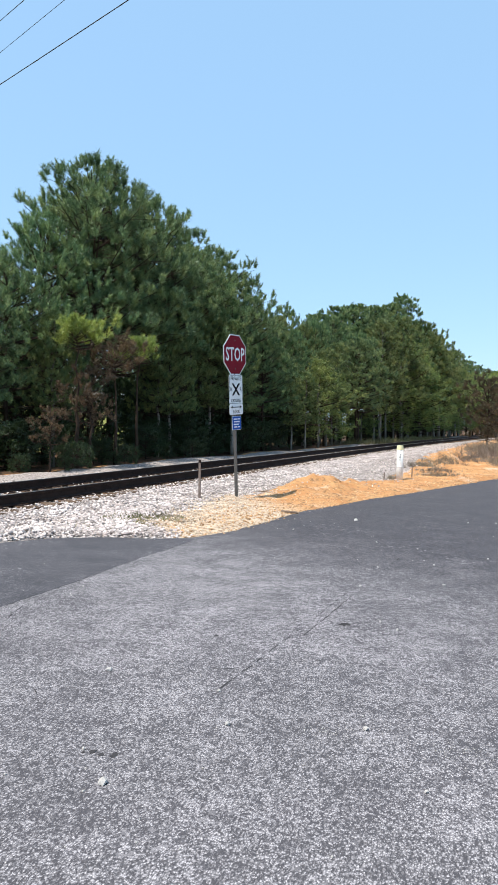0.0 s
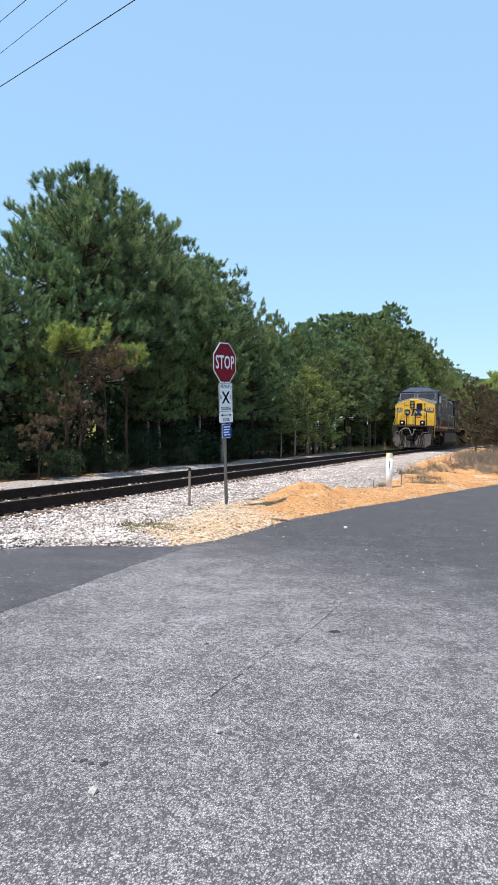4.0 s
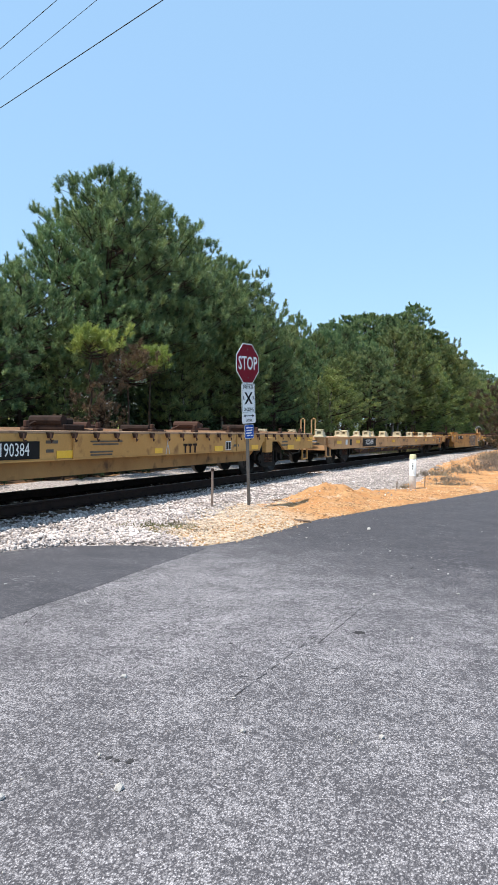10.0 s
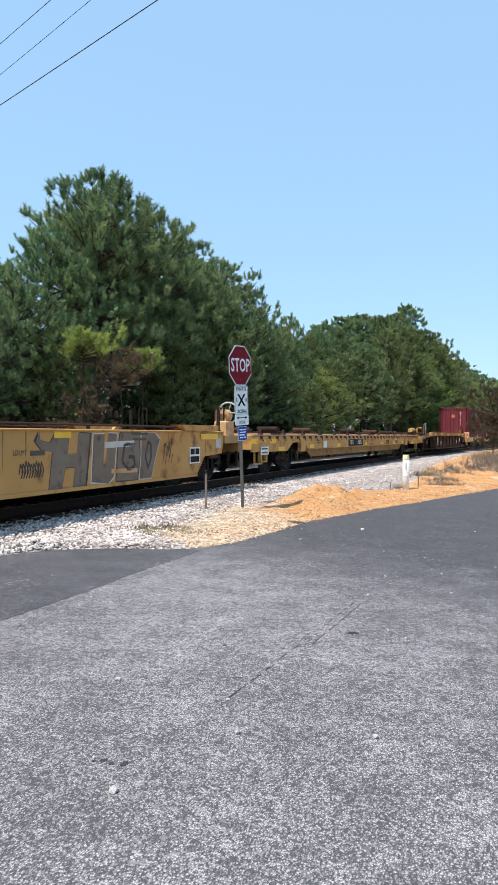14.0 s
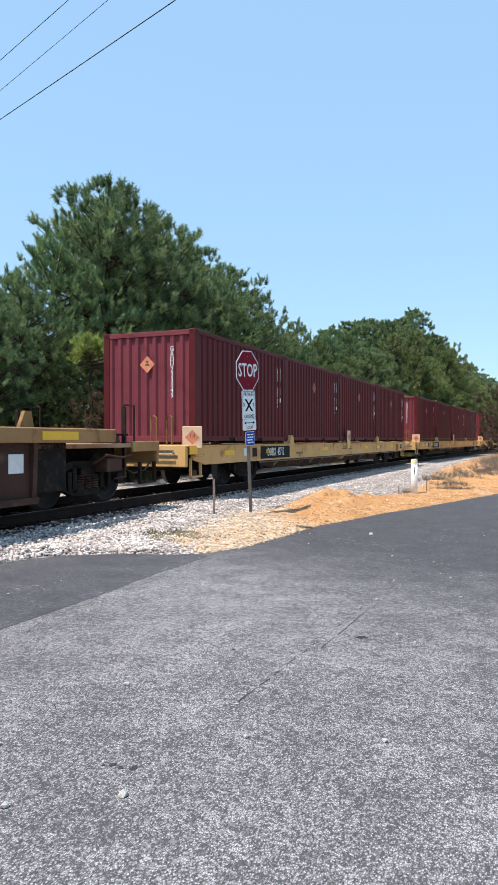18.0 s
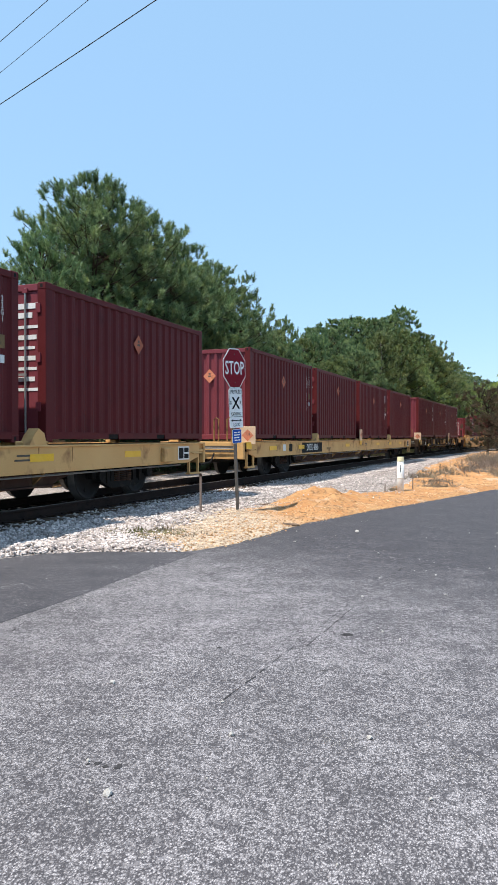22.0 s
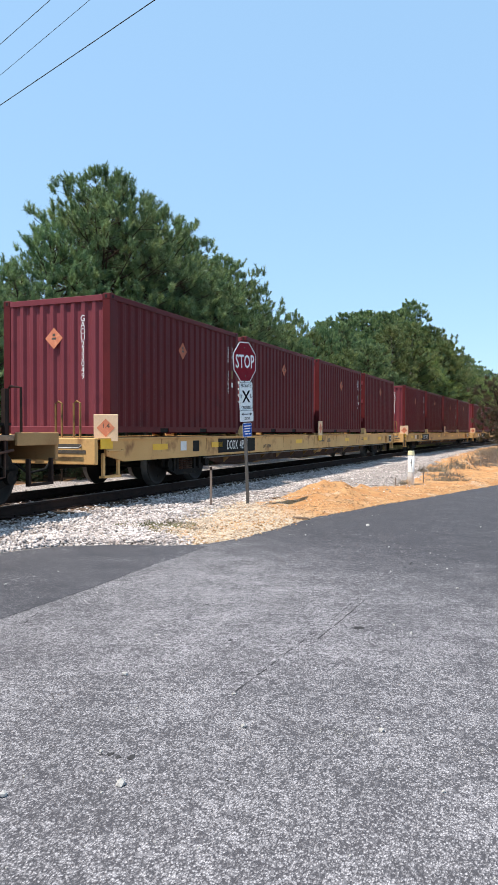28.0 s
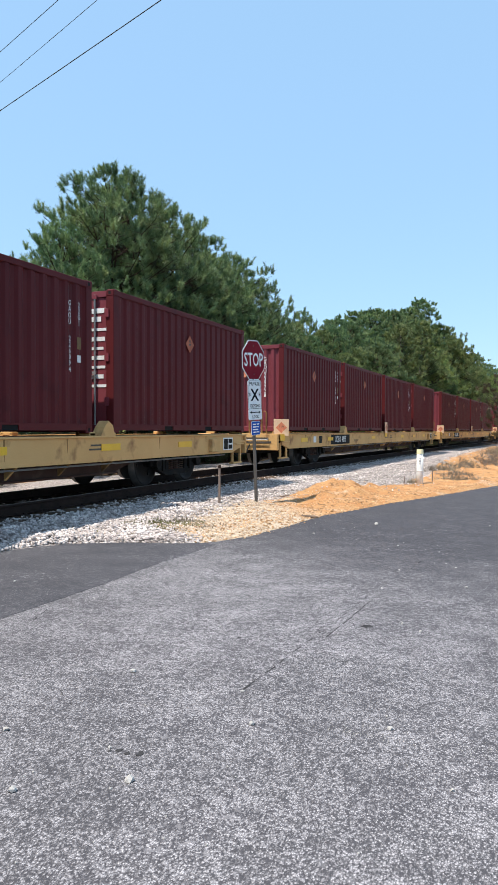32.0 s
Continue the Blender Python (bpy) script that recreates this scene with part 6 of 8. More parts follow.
def well_car(kind, label, mark, number, q, group, paint, ribs=False, L=18.3, graffiti=False, logo=False, brake=True, tail=0.65):
    """Car with a deep well between two raised end platforms over the bogies."""
    half = 1.46
    car = thing(kind, label, "well car", group)
    a, b = -L / 2, L / 2
    w0, w1 = (a + 4.05, b - 4.0) if ribs else (a + 3.1, b - 3.1)
    for sx in (1, -1):
        xs_ = sorted((sx * half, sx * (half - 0.05)))
        if ribs:
            side = Shape().box(*xs_, w0, w1, 0.24, 1.12)
            part("side_wall", side, paint, car)
            for k in range(9):
                yy = w0 + 0.05 + k * (w1 - w0 - 0.1) / 8
                rib = Shape().prism([(half - 0.01, 0.24), (half + 0.05, 0.24), (half + 0.09, 1.10), (half - 0.01, 1.10)] if sx > 0 else [(-half + 0.01, 1.10), (-half - 0.09, 1.10), (-half - 0.05, 0.24), (-half + 0.01, 0.24)], "y", yy - 0.05, yy + 0.05)
                part("side_rib", rib, paint, car, "")
            part("top_chord", Shape().box(*sorted((sx * (half + 0.13), sx * (half - 0.1))), w0 - 1.85, w1 + 2.05, 1.08, 1.31, 0.015), WORN_CHORD, car, "worn ochre top chord")
            # added dark plates: they stand in for the shade in the bogie gaps
            for y0, y1 in ((w0 - 1.0, w0 - 0.01), (w1 + 0.01, w1 + 1.0)):
                part("shear_plate", Shape().box(*sorted((sx * (half - 0.22), sx * (half - 0.16))), y0, y1, 0.30, 1.08), UNDER, car, "added dark plate standing in for shade beside the bogie")
            part("bottom_chord", Shape().box(*sorted((sx * (half + 0.10), sx * (half - 0.05))), w0, w1, 0.18, 0.28), paint, car)
        else:
            f, r = w0, w1 + tail
            side = Shape().prism([(f + 0.34, 0.21), (r - 0.34, 0.21), (r + 0.08, 0.62), (r + 1.05, 0.67), (r + 1.15, 1.18), (f - 1.15, 1.18), (f - 1.05, 0.67), (f - 0.08, 0.62)], "x", *xs_)
            part("side_wall", side, paint, car)
            part("top_chord", Shape().box(*sorted((sx * (half + 0.03), sx * (half - 0.14))), f - 1.15, r + 1.15, 1.165, 1.205, 0.012), paint, car)
            part("bottom_chord", Shape().box(*sorted((sx * (half + 0.03), sx * (half - 0.1))), f + 0.36, r - 0.36, 0.19, 0.25), paint, car)
            for d, e in ((f, -1), (r, 1)):
                part("shoulder_cap", Shape().prism([(d + e * 0.5, 1.33), (d - e * 1.2, 1.33), (d - e * 1.02, 1.205), (d + e * 0.38, 1.205)], "x", *sorted((sx * (half + 0.07), sx * (half - 0.22)))), paint, car)
                part("corner_gusset", Shape().prism([(d + e * 0.5, 1.205), (d + e * 0.95, 1.205), (d + e * 0.95, 1.34), (d + e * 0.78, 1.34)], "x", *sorted((sx * (half - 0.05), sx * (half - 0.16)))), paint, car)
                part("box_lid", Shape().box(*sorted((sx * (half + 0.012), sx * half)), *sorted((d + e * 0.10, d + e * 0.98)), 0.72, 1.13, 0.006), paint, car)
            part("side_rail", Shape().tube([(sx * (half - 0.06), f + 4.3, 1.28), (sx * (half - 0.06), r - 1.2, 1.28)], 0.024, 6), CAR_BROWN, car, "rusty pipe along the top chord")
            for k in range(6):
                part("rail_post", Shape().box(*sorted((sx * (half - 0.04), sx * (half - 0.08))), -0.03, 0.03, 1.20, 1.28), CAR_BROWN, car, "", pose(0, f + 4.5 + k * (r - f - 5.9) / 5, 0))
    part("well_floor", Shape().box(-half + 0.05, half - 0.05, w0, w1, 0.24, 0.30), UNDER, car)
    for d, e in ((a, -1), (b, 1)):
        part("end_platform", Shape().box(-1.3, 1.3, *sorted((d, d - e * (4.0 if ribs else 3.1))), 0.98, 1.06, 0.01), DECK, car, "raised end platform")
        part("end_bulkhead", Shape().box(-half + 0.05, half - 0.05, *sorted((d - e * (4.0 if ribs else 3.1), d - e * (4.06 if ribs else 3.16))), 0.24, 1.10), paint, car)
        part("end_sill", Shape().box(-1.35, 1.35, *sorted((d, d - e * 0.08)), 0.66, 1.05, 0.015), WORN_CHORD, car)
        part("stub_sill", Shape().box(-0.35, 0.35, *sorted((d, d - e * (4.0 if ribs else 3.1))), 0.60, 0.98), UNDER, car)
        for sx in (-1, 1):
            grab(car, [(sx * 1.22, d - e * 0.75, 1.05), (sx * 1.22, d - e * 0.75, 1.78), (sx * 1.02, d - e * 0.75, 1.80), (sx * 0.98, d - e * 0.75, 1.76), (sx * 0.98, d - e * 0.75, 1.05)], RAIL, 0.022, "end_railing")
            part("railing_post", Shape().box(*sorted((sx * 1.20, sx * 1.27)), *sorted((d - e * 1.10, d - e * 1.16)), 0.60, 1.74), RAIL, car, "rusty upright by the end platform")
            part("end_beam", Shape().box(*sorted((sx * 1.36, sx * 1.30)), *sorted((d, d - e * 1.0)), 0.90, 1.10, 0.012), WORN_CHORD, car)
            part("sill_step", Shape().box(*sorted((sx * 1.30, sx * 1.36)), *sorted((d - e * 0.15, d - e * 0.75)), 0.28, 0.32).box(*sorted((sx * 1.30, sx * 1.36)), *sorted((d - e * 0.15, d - e * 0.2)), 0.3, 0.7).box(*sorted((sx * 1.30, sx * 1.36)), *sorted((d - e * 0.7, d - e * 0.75)), 0.3, 0.7), RAIL, car)
        clutter = Shape().tube([(1.32, d - e * 1.05, 0.84), (1.36, d - e * 1.4, 0.80), (1.36, d - e * 1.9, 0.86), (1.2, d - e * 2.1, 0.7)], 0.022, 6).tube([(1.30, d - e * 1.2, 0.98), (1.33, d - e * 1.25, 0.45), (1.33, d - e * 1.6, 0.42)], 0.018, 5).tube([(0.6, d - e * 0.3, 1.10), (0.6, d - e * 1.2, 1.32), (0.9, d - e * 1.9, 1.30), (0.9, d - e * 2.3, 1.10)], 0.03, 6)
        clutter.box(1.05, 1.34, *sorted((d - e * 1.35, d - e * 1.85)), 0.55, 0.80, 0.02).box(0.95, 1.25, *sorted((d - e * 1.3, d - e * 1.8)), 1.06, 1.22, 0.02)
        part("brake_rigging", clutter, CAR_BROWN, car, "rusty pipes and valves at the car's end")
        part("walkway_grating", Shape().box(-1.25, 1.25, *sorted((d - e * 1.0, d - e * 1.7)), 1.20, 1.24), UNDER, car)
    wheel = Shape()
    ring = [(math.cos(i * math.tau / 20) * 0.27, 0, math.sin(i * math.tau / 20) * 0.27) for i in range(21)]
    wheel.tube(ring, 0.022, 6)
    for i in range(5):
        wheel.tube([(0, 0, 0), (math.cos(i * math.tau / 5) * 0.27, 0, math.sin(i * math.tau / 5) * 0.27)], 0.014, 5)
    if not ribs and brake:
        yb = w1 + tail + 1.85
        part("hand_brake", wheel, PALE_RAIL, car, "pale spoked hand brake wheel", pose(1.12, yb + 0.36, 1.68))
        part("brake_stand", Shape().box(0.98, 1.34, yb - 0.22, yb + 0.24, 1.06, 1.46, 0.03).disc((1.16, yb + 0.05, 1.60), "y", 0.16, 0.26, 14).box(1.02, 1.10, yb - 0.2, yb - 0.12, 1.4, 1.74), CAR_TAN, car, "tan brake gear box")
    elif ribs:
        part("air_reservoir", Shape().disc((0.5, a + 0.9, 1.44), "y", 0.13, 1.15, 16), CAR_CREAM, car, "cream air tank")
        part("tank_saddle", Shape().box(0.36, 0.64, a + 0.5, a + 0.6, 1.06, 1.36).box(0.36, 0.64, a + 1.2, a + 1.3, 1.06, 1.36), CAR_BROWN, car)
        for yy in (a + 1.05, a + 1.6):
            grab(car, [(1.24, yy, 0.60), (1.24, yy, 1.84), (1.24, yy + 0.05, 1.88), (1.24, yy + 0.20, 1.86), (1.24, yy + 0.22, 1.5)], RAILING, 0.022, "end_railing")
        for k in range(3):
            part("walkway_beam", Shape().box(-1.25, 1.25, a + 0.5 + k * 0.8, a + 0.62 + k * 0.8, 1.22, 1.30), CAR_BROWN, car)
        part("chord_bracket", Shape().prism([(-0.16, 0.0), (0.16, 0.0), (0.10, 0.24), (-0.04, 0.24)], "x", 0, 0.06), CAR_DIRT, car, "", pose(half - 0.02, w1 - 0.2, 1.31))
        part("pipe", Shape().tube([(0.9, a + 0.6, 1.10), (0.9, a + 0.6, 1.55), (0.9, a + 2.0, 1.60), (0.9, a + 2.3, 1.3)], 0.05, 8), CAR_YELLOW, car)
    if ribs:
        lettering("reporting_mark", mark, 0.34, LETTER_WHITE, car, on_side(half + 0.012, w0 + 0.62, 0.57), 1.05, 1.0, 0.001)
        lettering("reporting_mark", number, 0.34, LETTER_WHITE, car, on_side(half + 0.012, w0 + 2.08, 0.58), 1.0, 0.80, 0.001)
        for yy, zz in ((w0 + 0.88, 0.84), (w1 - 0.40, 0.78)):
            part("data_card", Shape().box(0, 0.006, -0.16, 0.16, -0.14, 0.14), WHITE_CARD, car, "white data card", pose(half + 0.003, yy, zz))
        part("data_card", Shape().box(0, 0.006, -0.20, 0.20, -0.18, 0.18), BLACK_PANEL, car, "black service panel", pose(half + 0.003, w1 - 2.15, 0.66))
        bars("panel_stencil", [(-0.1, 0.08, 0.12, 0.08), (0.09, 0.08, 0.12, 0.08), (0, -0.06, 0.3, 0.09)], LETTER_WHITE, car, on_side(half + 0.010, w1 - 2.15, 0.66))
        part("paint_streak", Shape().prism([(-0.03, -0.18), (0.01, -0.20), (0.04, 0.18), (0.01, 0.18)], "x", 0, 0.004), PALE_RAIL, car, "white paint streak", pose(half + 0.003, w1 - 4.3, 0.62))
        reflectors(car, half + 0.134, 1.19, (w0 - 0.68, w0 + 1.75, w0 + 4.6, w1 - 1.6, w1 + 0.48), size=(0.9, 0.13))
    else:
        pan = part("number_panel", Shape().box(0, 0.006, -1.22, 1.22, -0.14, 0.14), BLACK_PANEL, car, "black number panel", pose(half + 0.002, w0 + 3.05, 0.95))
        lettering("reporting_mark", mark, 0.27, LETTER_WHITE, pan, on_side(0.008, -0.72, 0), 1.1, 0.90, 0.001)
        lettering("reporting_mark", number, 0.27, LETTER_WHITE, pan, on_side(0.008, 0.72, 0), 1.0, 0.84, 0.001)
        reflectors(car, half + 0.016, 1.075, (w0 + 0.22, w1 + tail + 0.30), size=(0.92, 0.13))
        bars("stencil", [(0, 0.2, 0.5, 0.05), (0, 0.12, 0.7, 0.05), (0, 0.04, 0.6, 0.05), (4.5, 0.15, 0.6, 0.05), (4.5, 0.05, 0.5, 0.05), (-2.0, 0.2, 0.4, 0.05), (-2.0, 0.1, 0.5, 0.05)], LETTER_DARK, car, on_side(half + 0.002, w0 + 6.2, 0.98))
        r = w1 + tail
        frame_card = part("data_panel", Shape().box(0, 0.005, -0.26, 0.26, -0.18, 0.18), WHITE_CARD, car, "white-framed service panel", pose(half + 0.004, r - 0.45, 0.66, 0, 0, 0))
        part("panel_grid", Shape().box(0, 0.003, -0.22, -0.02, 0.02, 0.15).box(0, 0.003, 0.02, 0.22, 0.02, 0.15).box(0, 0.003, -0.22, 0.22, -0.15, -0.02), BLACK_PANEL, frame_card, "", pose(0.005, 0, 0))
        for yy in (w0 - 0.75, r + 0.80):
            part("data_card", Shape().box(0, 0.005, -0.14, 0.14, -0.11, 0.11), PALE_RAIL, car, "faded white stencil card", pose(half + 0.014, yy, 0.92))
        part("instruction_plate", Shape().box(0, 0.006, -0.42, 0.42, -0.075, 0.075), CAR_TAN, car, "tan instruction plate", pose(1.362, a + 0.52, 1.0))
        lettering("plate_lettering", "DO NOT HUMP", 0.12, LETTER_DARK, car, on_side(1.370, a + 0.52, 1.0), 1.0, 0.85, 0.001)
        for k, yy in enumerate((w0 + 4.6, w0 + 6.9, w0 + 7.4, r - 2.6, r - 1.7)):
            h = (0.30, 0.62, 0.45, 0.50, 0.34)[k]
            part("rust_streak", Shape().prism([(-0.016, 0.0), (0.016, 0.0), (0.005, -h)], "x", 0, 0.002), CAR_DIRT, car, "", pose(half + 0.002, yy, 1.16))
    if graffiti:
        def scrawl(points, r, mat):
            sh = Shape()
            for p, q_ in zip(points, points[1:]):
                d = Vector((q_[0] - p[0], q_[1] - p[1])).normalized()
                n_ = Vector((-d.y, d.x)) * r
                sh.add([(half + 0.003, w0 + p[0] - n_.x, p[1] - n_.y), (half + 0.003, w0 + q_[0] - n_.x, q_[1] - n_.y), (half + 0.003, w0 + q_[0] + n_.x, q_[1] + n_.y), (half + 0.003, w0 + p[0] + n_.x, p[1] + n_.y)], [(0, 1, 2, 3)])
            part("graffiti", sh, mat, car, "sprayed graffiti scrawl")
        q_ = random.Random(4)
        x = 1.55
        for k in range(13):
            h = 0.16 + 0.10 * q_.random()
            scrawl([(x, 0.50 + 0.06 * q_.random()), (x + 0.05, 0.52 + h), (x + 0.11, 0.50 + h * 0.5), (x + 0.03 + 0.1 * q_.random(), 0.50), (x + 0.15, 0.53 + 0.1 * q_.random())], 0.011, GRAFFITI)
            x += 0.16 if k % 4 else 0.21
        for k in range(4):
            x = 0.72 + 0.13 * k
            scrawl([(x + 0.10, 1.02), (x + 0.04, 0.84), (x - 0.04, 0.62), (x + 0.06 + 0.05 * q_.random(), 0.70)], 0.024, GRAFFITI)
        for k in range(9):
            x = 7.25 + 0.06 * k
            scrawl([(x, 0.48 + 0.1 * q_.random()), (x + 0.03, 0.66 + 0.08 * q_.random()), (x + 0.09, 0.56), (x + 0.04, 0.46)], 0.012, GRAFFITI)
        # four leaning blocks of sprayed fill with slots of bare paint between, each over a pale edge
        blocks = (
            [(7.95, 0.24), (8.28, 0.24), (8.36, 0.58), (8.62, 0.58), (8.56, 0.24), (8.92, 0.24), (9.05, 1.13), (8.72, 1.14), (8.68, 0.80), (8.42, 0.80), (8.46, 1.10), (8.10, 1.13), (7.98, 0.98), (7.74, 1.02), (7.72, 1.15), (7.62, 1.0), (7.78, 0.86), (8.04, 0.84)],
            [(9.10, 0.30), (9.62, 0.25), (9.80, 0.36), (9.90, 1.13), (9.62, 1.14), (9.54, 0.62), (9.46, 0.60), (9.50, 1.12), (9.16, 1.12)],
            [(9.88, 0.28), (10.62, 0.26), (10.72, 0.70), (10.66, 1.16), (10.02, 1.16), (9.94, 0.90)],
            [(10.70, 0.27), (11.16, 0.27), (11.30, 0.62), (11.50, 1.02), (11.30, 1.15), (10.78, 1.15), (10.76, 0.70)])
        for k, pts in enumerate(blocks):
            cx, cz = sum(p[0] for p in pts) / len(pts), sum(p[1] for p in pts) / len(pts)
            edge = [(w0 + cx + (p[0] - cx) * 1.07, cz + (p[1] - cz) * 1.05) for p in pts]
            part("graffiti_edge", Shape().prism(edge, "x", half + 0.001, half + 0.0016 + 0.0001 * k), GRAFFITI_PALE if k % 2 else GRAFFITI, car, "sprayed outline")
            part("graffiti_fill", Shape().prism([(w0 + p[0], p[1]) for p in pts], "x", half + 0.0016, half + 0.0024 + 0.0001 * k), GRAFFITI_FILL, car, "grey-brown sprayed fill")
        scrawl([(10.52, 0.92), (10.16, 0.94), (10.08, 0.62), (10.30, 0.46), (10.52, 0.52), (10.50, 0.70), (10.30, 0.70)], 0.035, GRAFFITI)
        scrawl([(11.02, 0.98), (10.92, 0.70), (11.02, 0.46), (11.14, 0.66), (11.14, 0.92), (11.02, 0.98)], 0.030, GRAFFITI)
        scrawl([(9.5, 0.93), (10.5, 0.95)], 0.055, GRAFFITI_PALE)
        scrawl([(9.72, 0.46), (10.62, 0.44)], 0.04, CAR_TAN)
        for k in range(8):
            x = 11.62 + k * 0.05
            scrawl([(x, 0.5 + 0.3 * q_.random()), (x + 0.1, 0.7 + 0.35 * q_.random()), (x + 0.02, 0.6 + 0.3 * q_.random())], 0.010, GRAFFITI)
        lettering("load_stencil", "LD LMT", 0.12, LETTER_DARK, car, on_side(half + 0.004, 0.82, 0.84), 1.0, 0.75, 0.001)
        bars("load_number", [(0, 0, 0.34, 0.075)], LETTER_DARK, car, on_side(half + 0.003, 1.22, 0.83))
        reflectors(car, half + 0.005, 1.11, (1.84,), size=(0.44, 0.10))
    if logo:
        # the owner's mark, as plain slanted shapes
        lg = Shape()
        for k in range(2):
            y0 = w0 + 8.3 + k * 0.44
            lg.prism([(y0, 0.98), (y0 + 0.44, 1.0), (y0 + 0.44, 0.86), (y0, 0.84)], "x", half + 0.002, half + 0.006)
            lg.prism([(y0 + 0.18, 0.86), (y0 + 0.32, 0.87), (y0 + 0.24, 0.46), (y0 + 0.08, 0.46)], "x", half + 0.002, half + 0.006)
        y0 = w0 + 9.12
        lg.prism([(y0 + 0.04, 1.0), (y0 + 0.17, 1.0), (y0 + 0.46, 0.50), (y0 + 0.32, 0.50)], "x", half + 0.002, half + 0.006)
        lg.prism([(y0 + 0.42, 1.02), (y0 + 0.54, 1.02), (y0 + 0.10, 0.46), (y0 - 0.04, 0.46)], "x", half + 0.007, half + 0.010)
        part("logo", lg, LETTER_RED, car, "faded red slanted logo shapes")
    bogie(car, a + (2.0 if ribs else 2.4))
    bogie(car, b - (2.0 if ribs else 1.75))
    couplers(car, L / 2)
    consist.append((car, q + L / 2))
    return car


# ---- train: containers ----
def corrugated(length, z0, z1, pitch, depth, mat, name):
    """A wall along y that looks to +x, with trapezoid folds."""
    n = int(round(length / pitch))
    p = length / n
    line = []
    for i in range(n):
        y = -length / 2 + i * p
        line += [(0, y), (0, y + p * 0.30), (-depth, y + p * 0.50), (-depth, y + p * 0.80)]
    line.append((0, length / 2))
    s = Shape()
    for x, y in line:
        s.v += [(x, y, z0), (x, y, z1)]
    for i in range(len(line) - 1):
        s.f.append((2 * i, 2 * i + 2, 2 * i + 3, 2 * i + 1))
    return s.mesh(name, mat)


CL, CW, CH = 5.88, 2.438, 2.591
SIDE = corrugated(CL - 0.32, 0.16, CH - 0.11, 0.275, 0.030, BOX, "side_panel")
END = corrugated(CW - 0.32, 0.16, CH - 0.11, 0.24, 0.045, BOX_SUNLIT, "end_panel")


def make_container(number, first):
    box = thing("shipping_container", "maroon corrugated steel shipping container on a flat car", "container", "maroon containers on the train")
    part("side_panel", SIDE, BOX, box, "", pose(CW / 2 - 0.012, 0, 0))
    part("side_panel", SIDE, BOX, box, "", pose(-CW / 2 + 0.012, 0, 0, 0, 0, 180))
    part("end_panel", END, BOX_SUNLIT, box, "corrugated end wall", pose(0, -CL / 2 + 0.012, 0, 0, 0, -90))
    roof = Shape().box(-CW / 2 + 0.06, CW / 2 - 0.06, -CL / 2 + 0.1, CL / 2 - 0.1, CH - 0.06, CH - 0.03)
    for k in range(20):
        yy = -CL / 2 + 0.3 + k * 0.28
        roof.box(-CW / 2 + 0.15, CW / 2 - 0.15, yy, yy + 0.12, CH - 0.03, CH - 0.012)
    part("roof", roof, BOX, box)
    part("floor", Shape().box(-CW / 2 + 0.06, CW / 2 - 0.06, -CL / 2 + 0.1, CL / 2 - 0.1, 0.10, 0.16), UNDER, box)
    for sx in (-1, 1):
        x0, x1 = sorted((sx * CW / 2, sx * (CW / 2 - 0.07)))
        part("top_rail", Shape().box(x0, x1, -CL / 2 + 0.16, CL / 2 - 0.16, CH - 0.115, CH - 0.015, 0.006), BOX, box)
        rail_ = Shape()
        segs = (-CL / 2 + 0.16, -1.10, -0.74, 0.74, 1.10, CL / 2 - 0.16)
        for i, (p, q_) in enumerate(zip(segs, segs[1:])):
            rail_.box(x0, x1, p, q_, 0.05 if i % 2 == 0 else 0.135, 0.165)
        part("bottom_rail", rail_, BOX, box)
        for yy in (-0.92, 0.92):
            part("fork_pocket", Shape().box(*sorted((sx * (CW / 2 - 0.02), sx * (CW / 2 - 0.06))), yy - 0.18, yy + 0.18, 0.05, 0.135), RUBBER, box, "dark fork pocket")
        for sy in (-1, 1):
            y0_, y1_ = sorted((sy * CL / 2, sy * (CL / 2 - 0.165)))
            part("corner_post", Shape().box(*sorted((sx * CW / 2, sx * (CW / 2 - 0.165))), y0_, y1_, 0.11, CH - 0.11, 0.008), BOX, box)
            for z in (0.0, CH - 0.118):
                xa, xb = sorted((sx * (CW / 2 + 0.004), sx * (CW / 2 - 0.16)))
                ya, yb = sorted((sy * (CL / 2 + 0.004), sy * (CL / 2 - 0.175)))
                c = part("corner_casting", Shape().box(xa, xb, ya, yb, z, z + 0.118, 0.012), BOX, box)
                hx, hy = sx * (CW / 2 + 0.005), sy * (CL / 2 + 0.005)
                if sx > 0:
                    part("casting_hole", Shape().box(*sorted((hx, hx - sx * 0.01)), *sorted((sy * (CL / 2 - 0.065), sy * (CL / 2 - 0.115))), z + 0.03, z + 0.09), RUBBER, c)
                part("casting_hole", Shape().box(*sorted((sx * (CW / 2 - 0.06), sx * (CW / 2 - 0.11))), *sorted((hy, hy - sy * 0.01)), z + 0.03, z + 0.09), RUBBER, c)
    for sy in (-1, 1):
        ya, yb = sorted((sy * CL / 2, sy * (CL / 2 - 0.08)))
        part("end_header", Shape().box(-CW / 2 + 0.16, CW / 2 - 0.16, ya, yb, CH - 0.13, CH - 0.02, 0.006), BOX_SUNLIT, box)
        part("end_sill", Shape().box(-CW / 2 + 0.16, CW / 2 - 0.16, ya, yb, 0.02, 0.165, 0.006), BOX_SUNLIT, box)
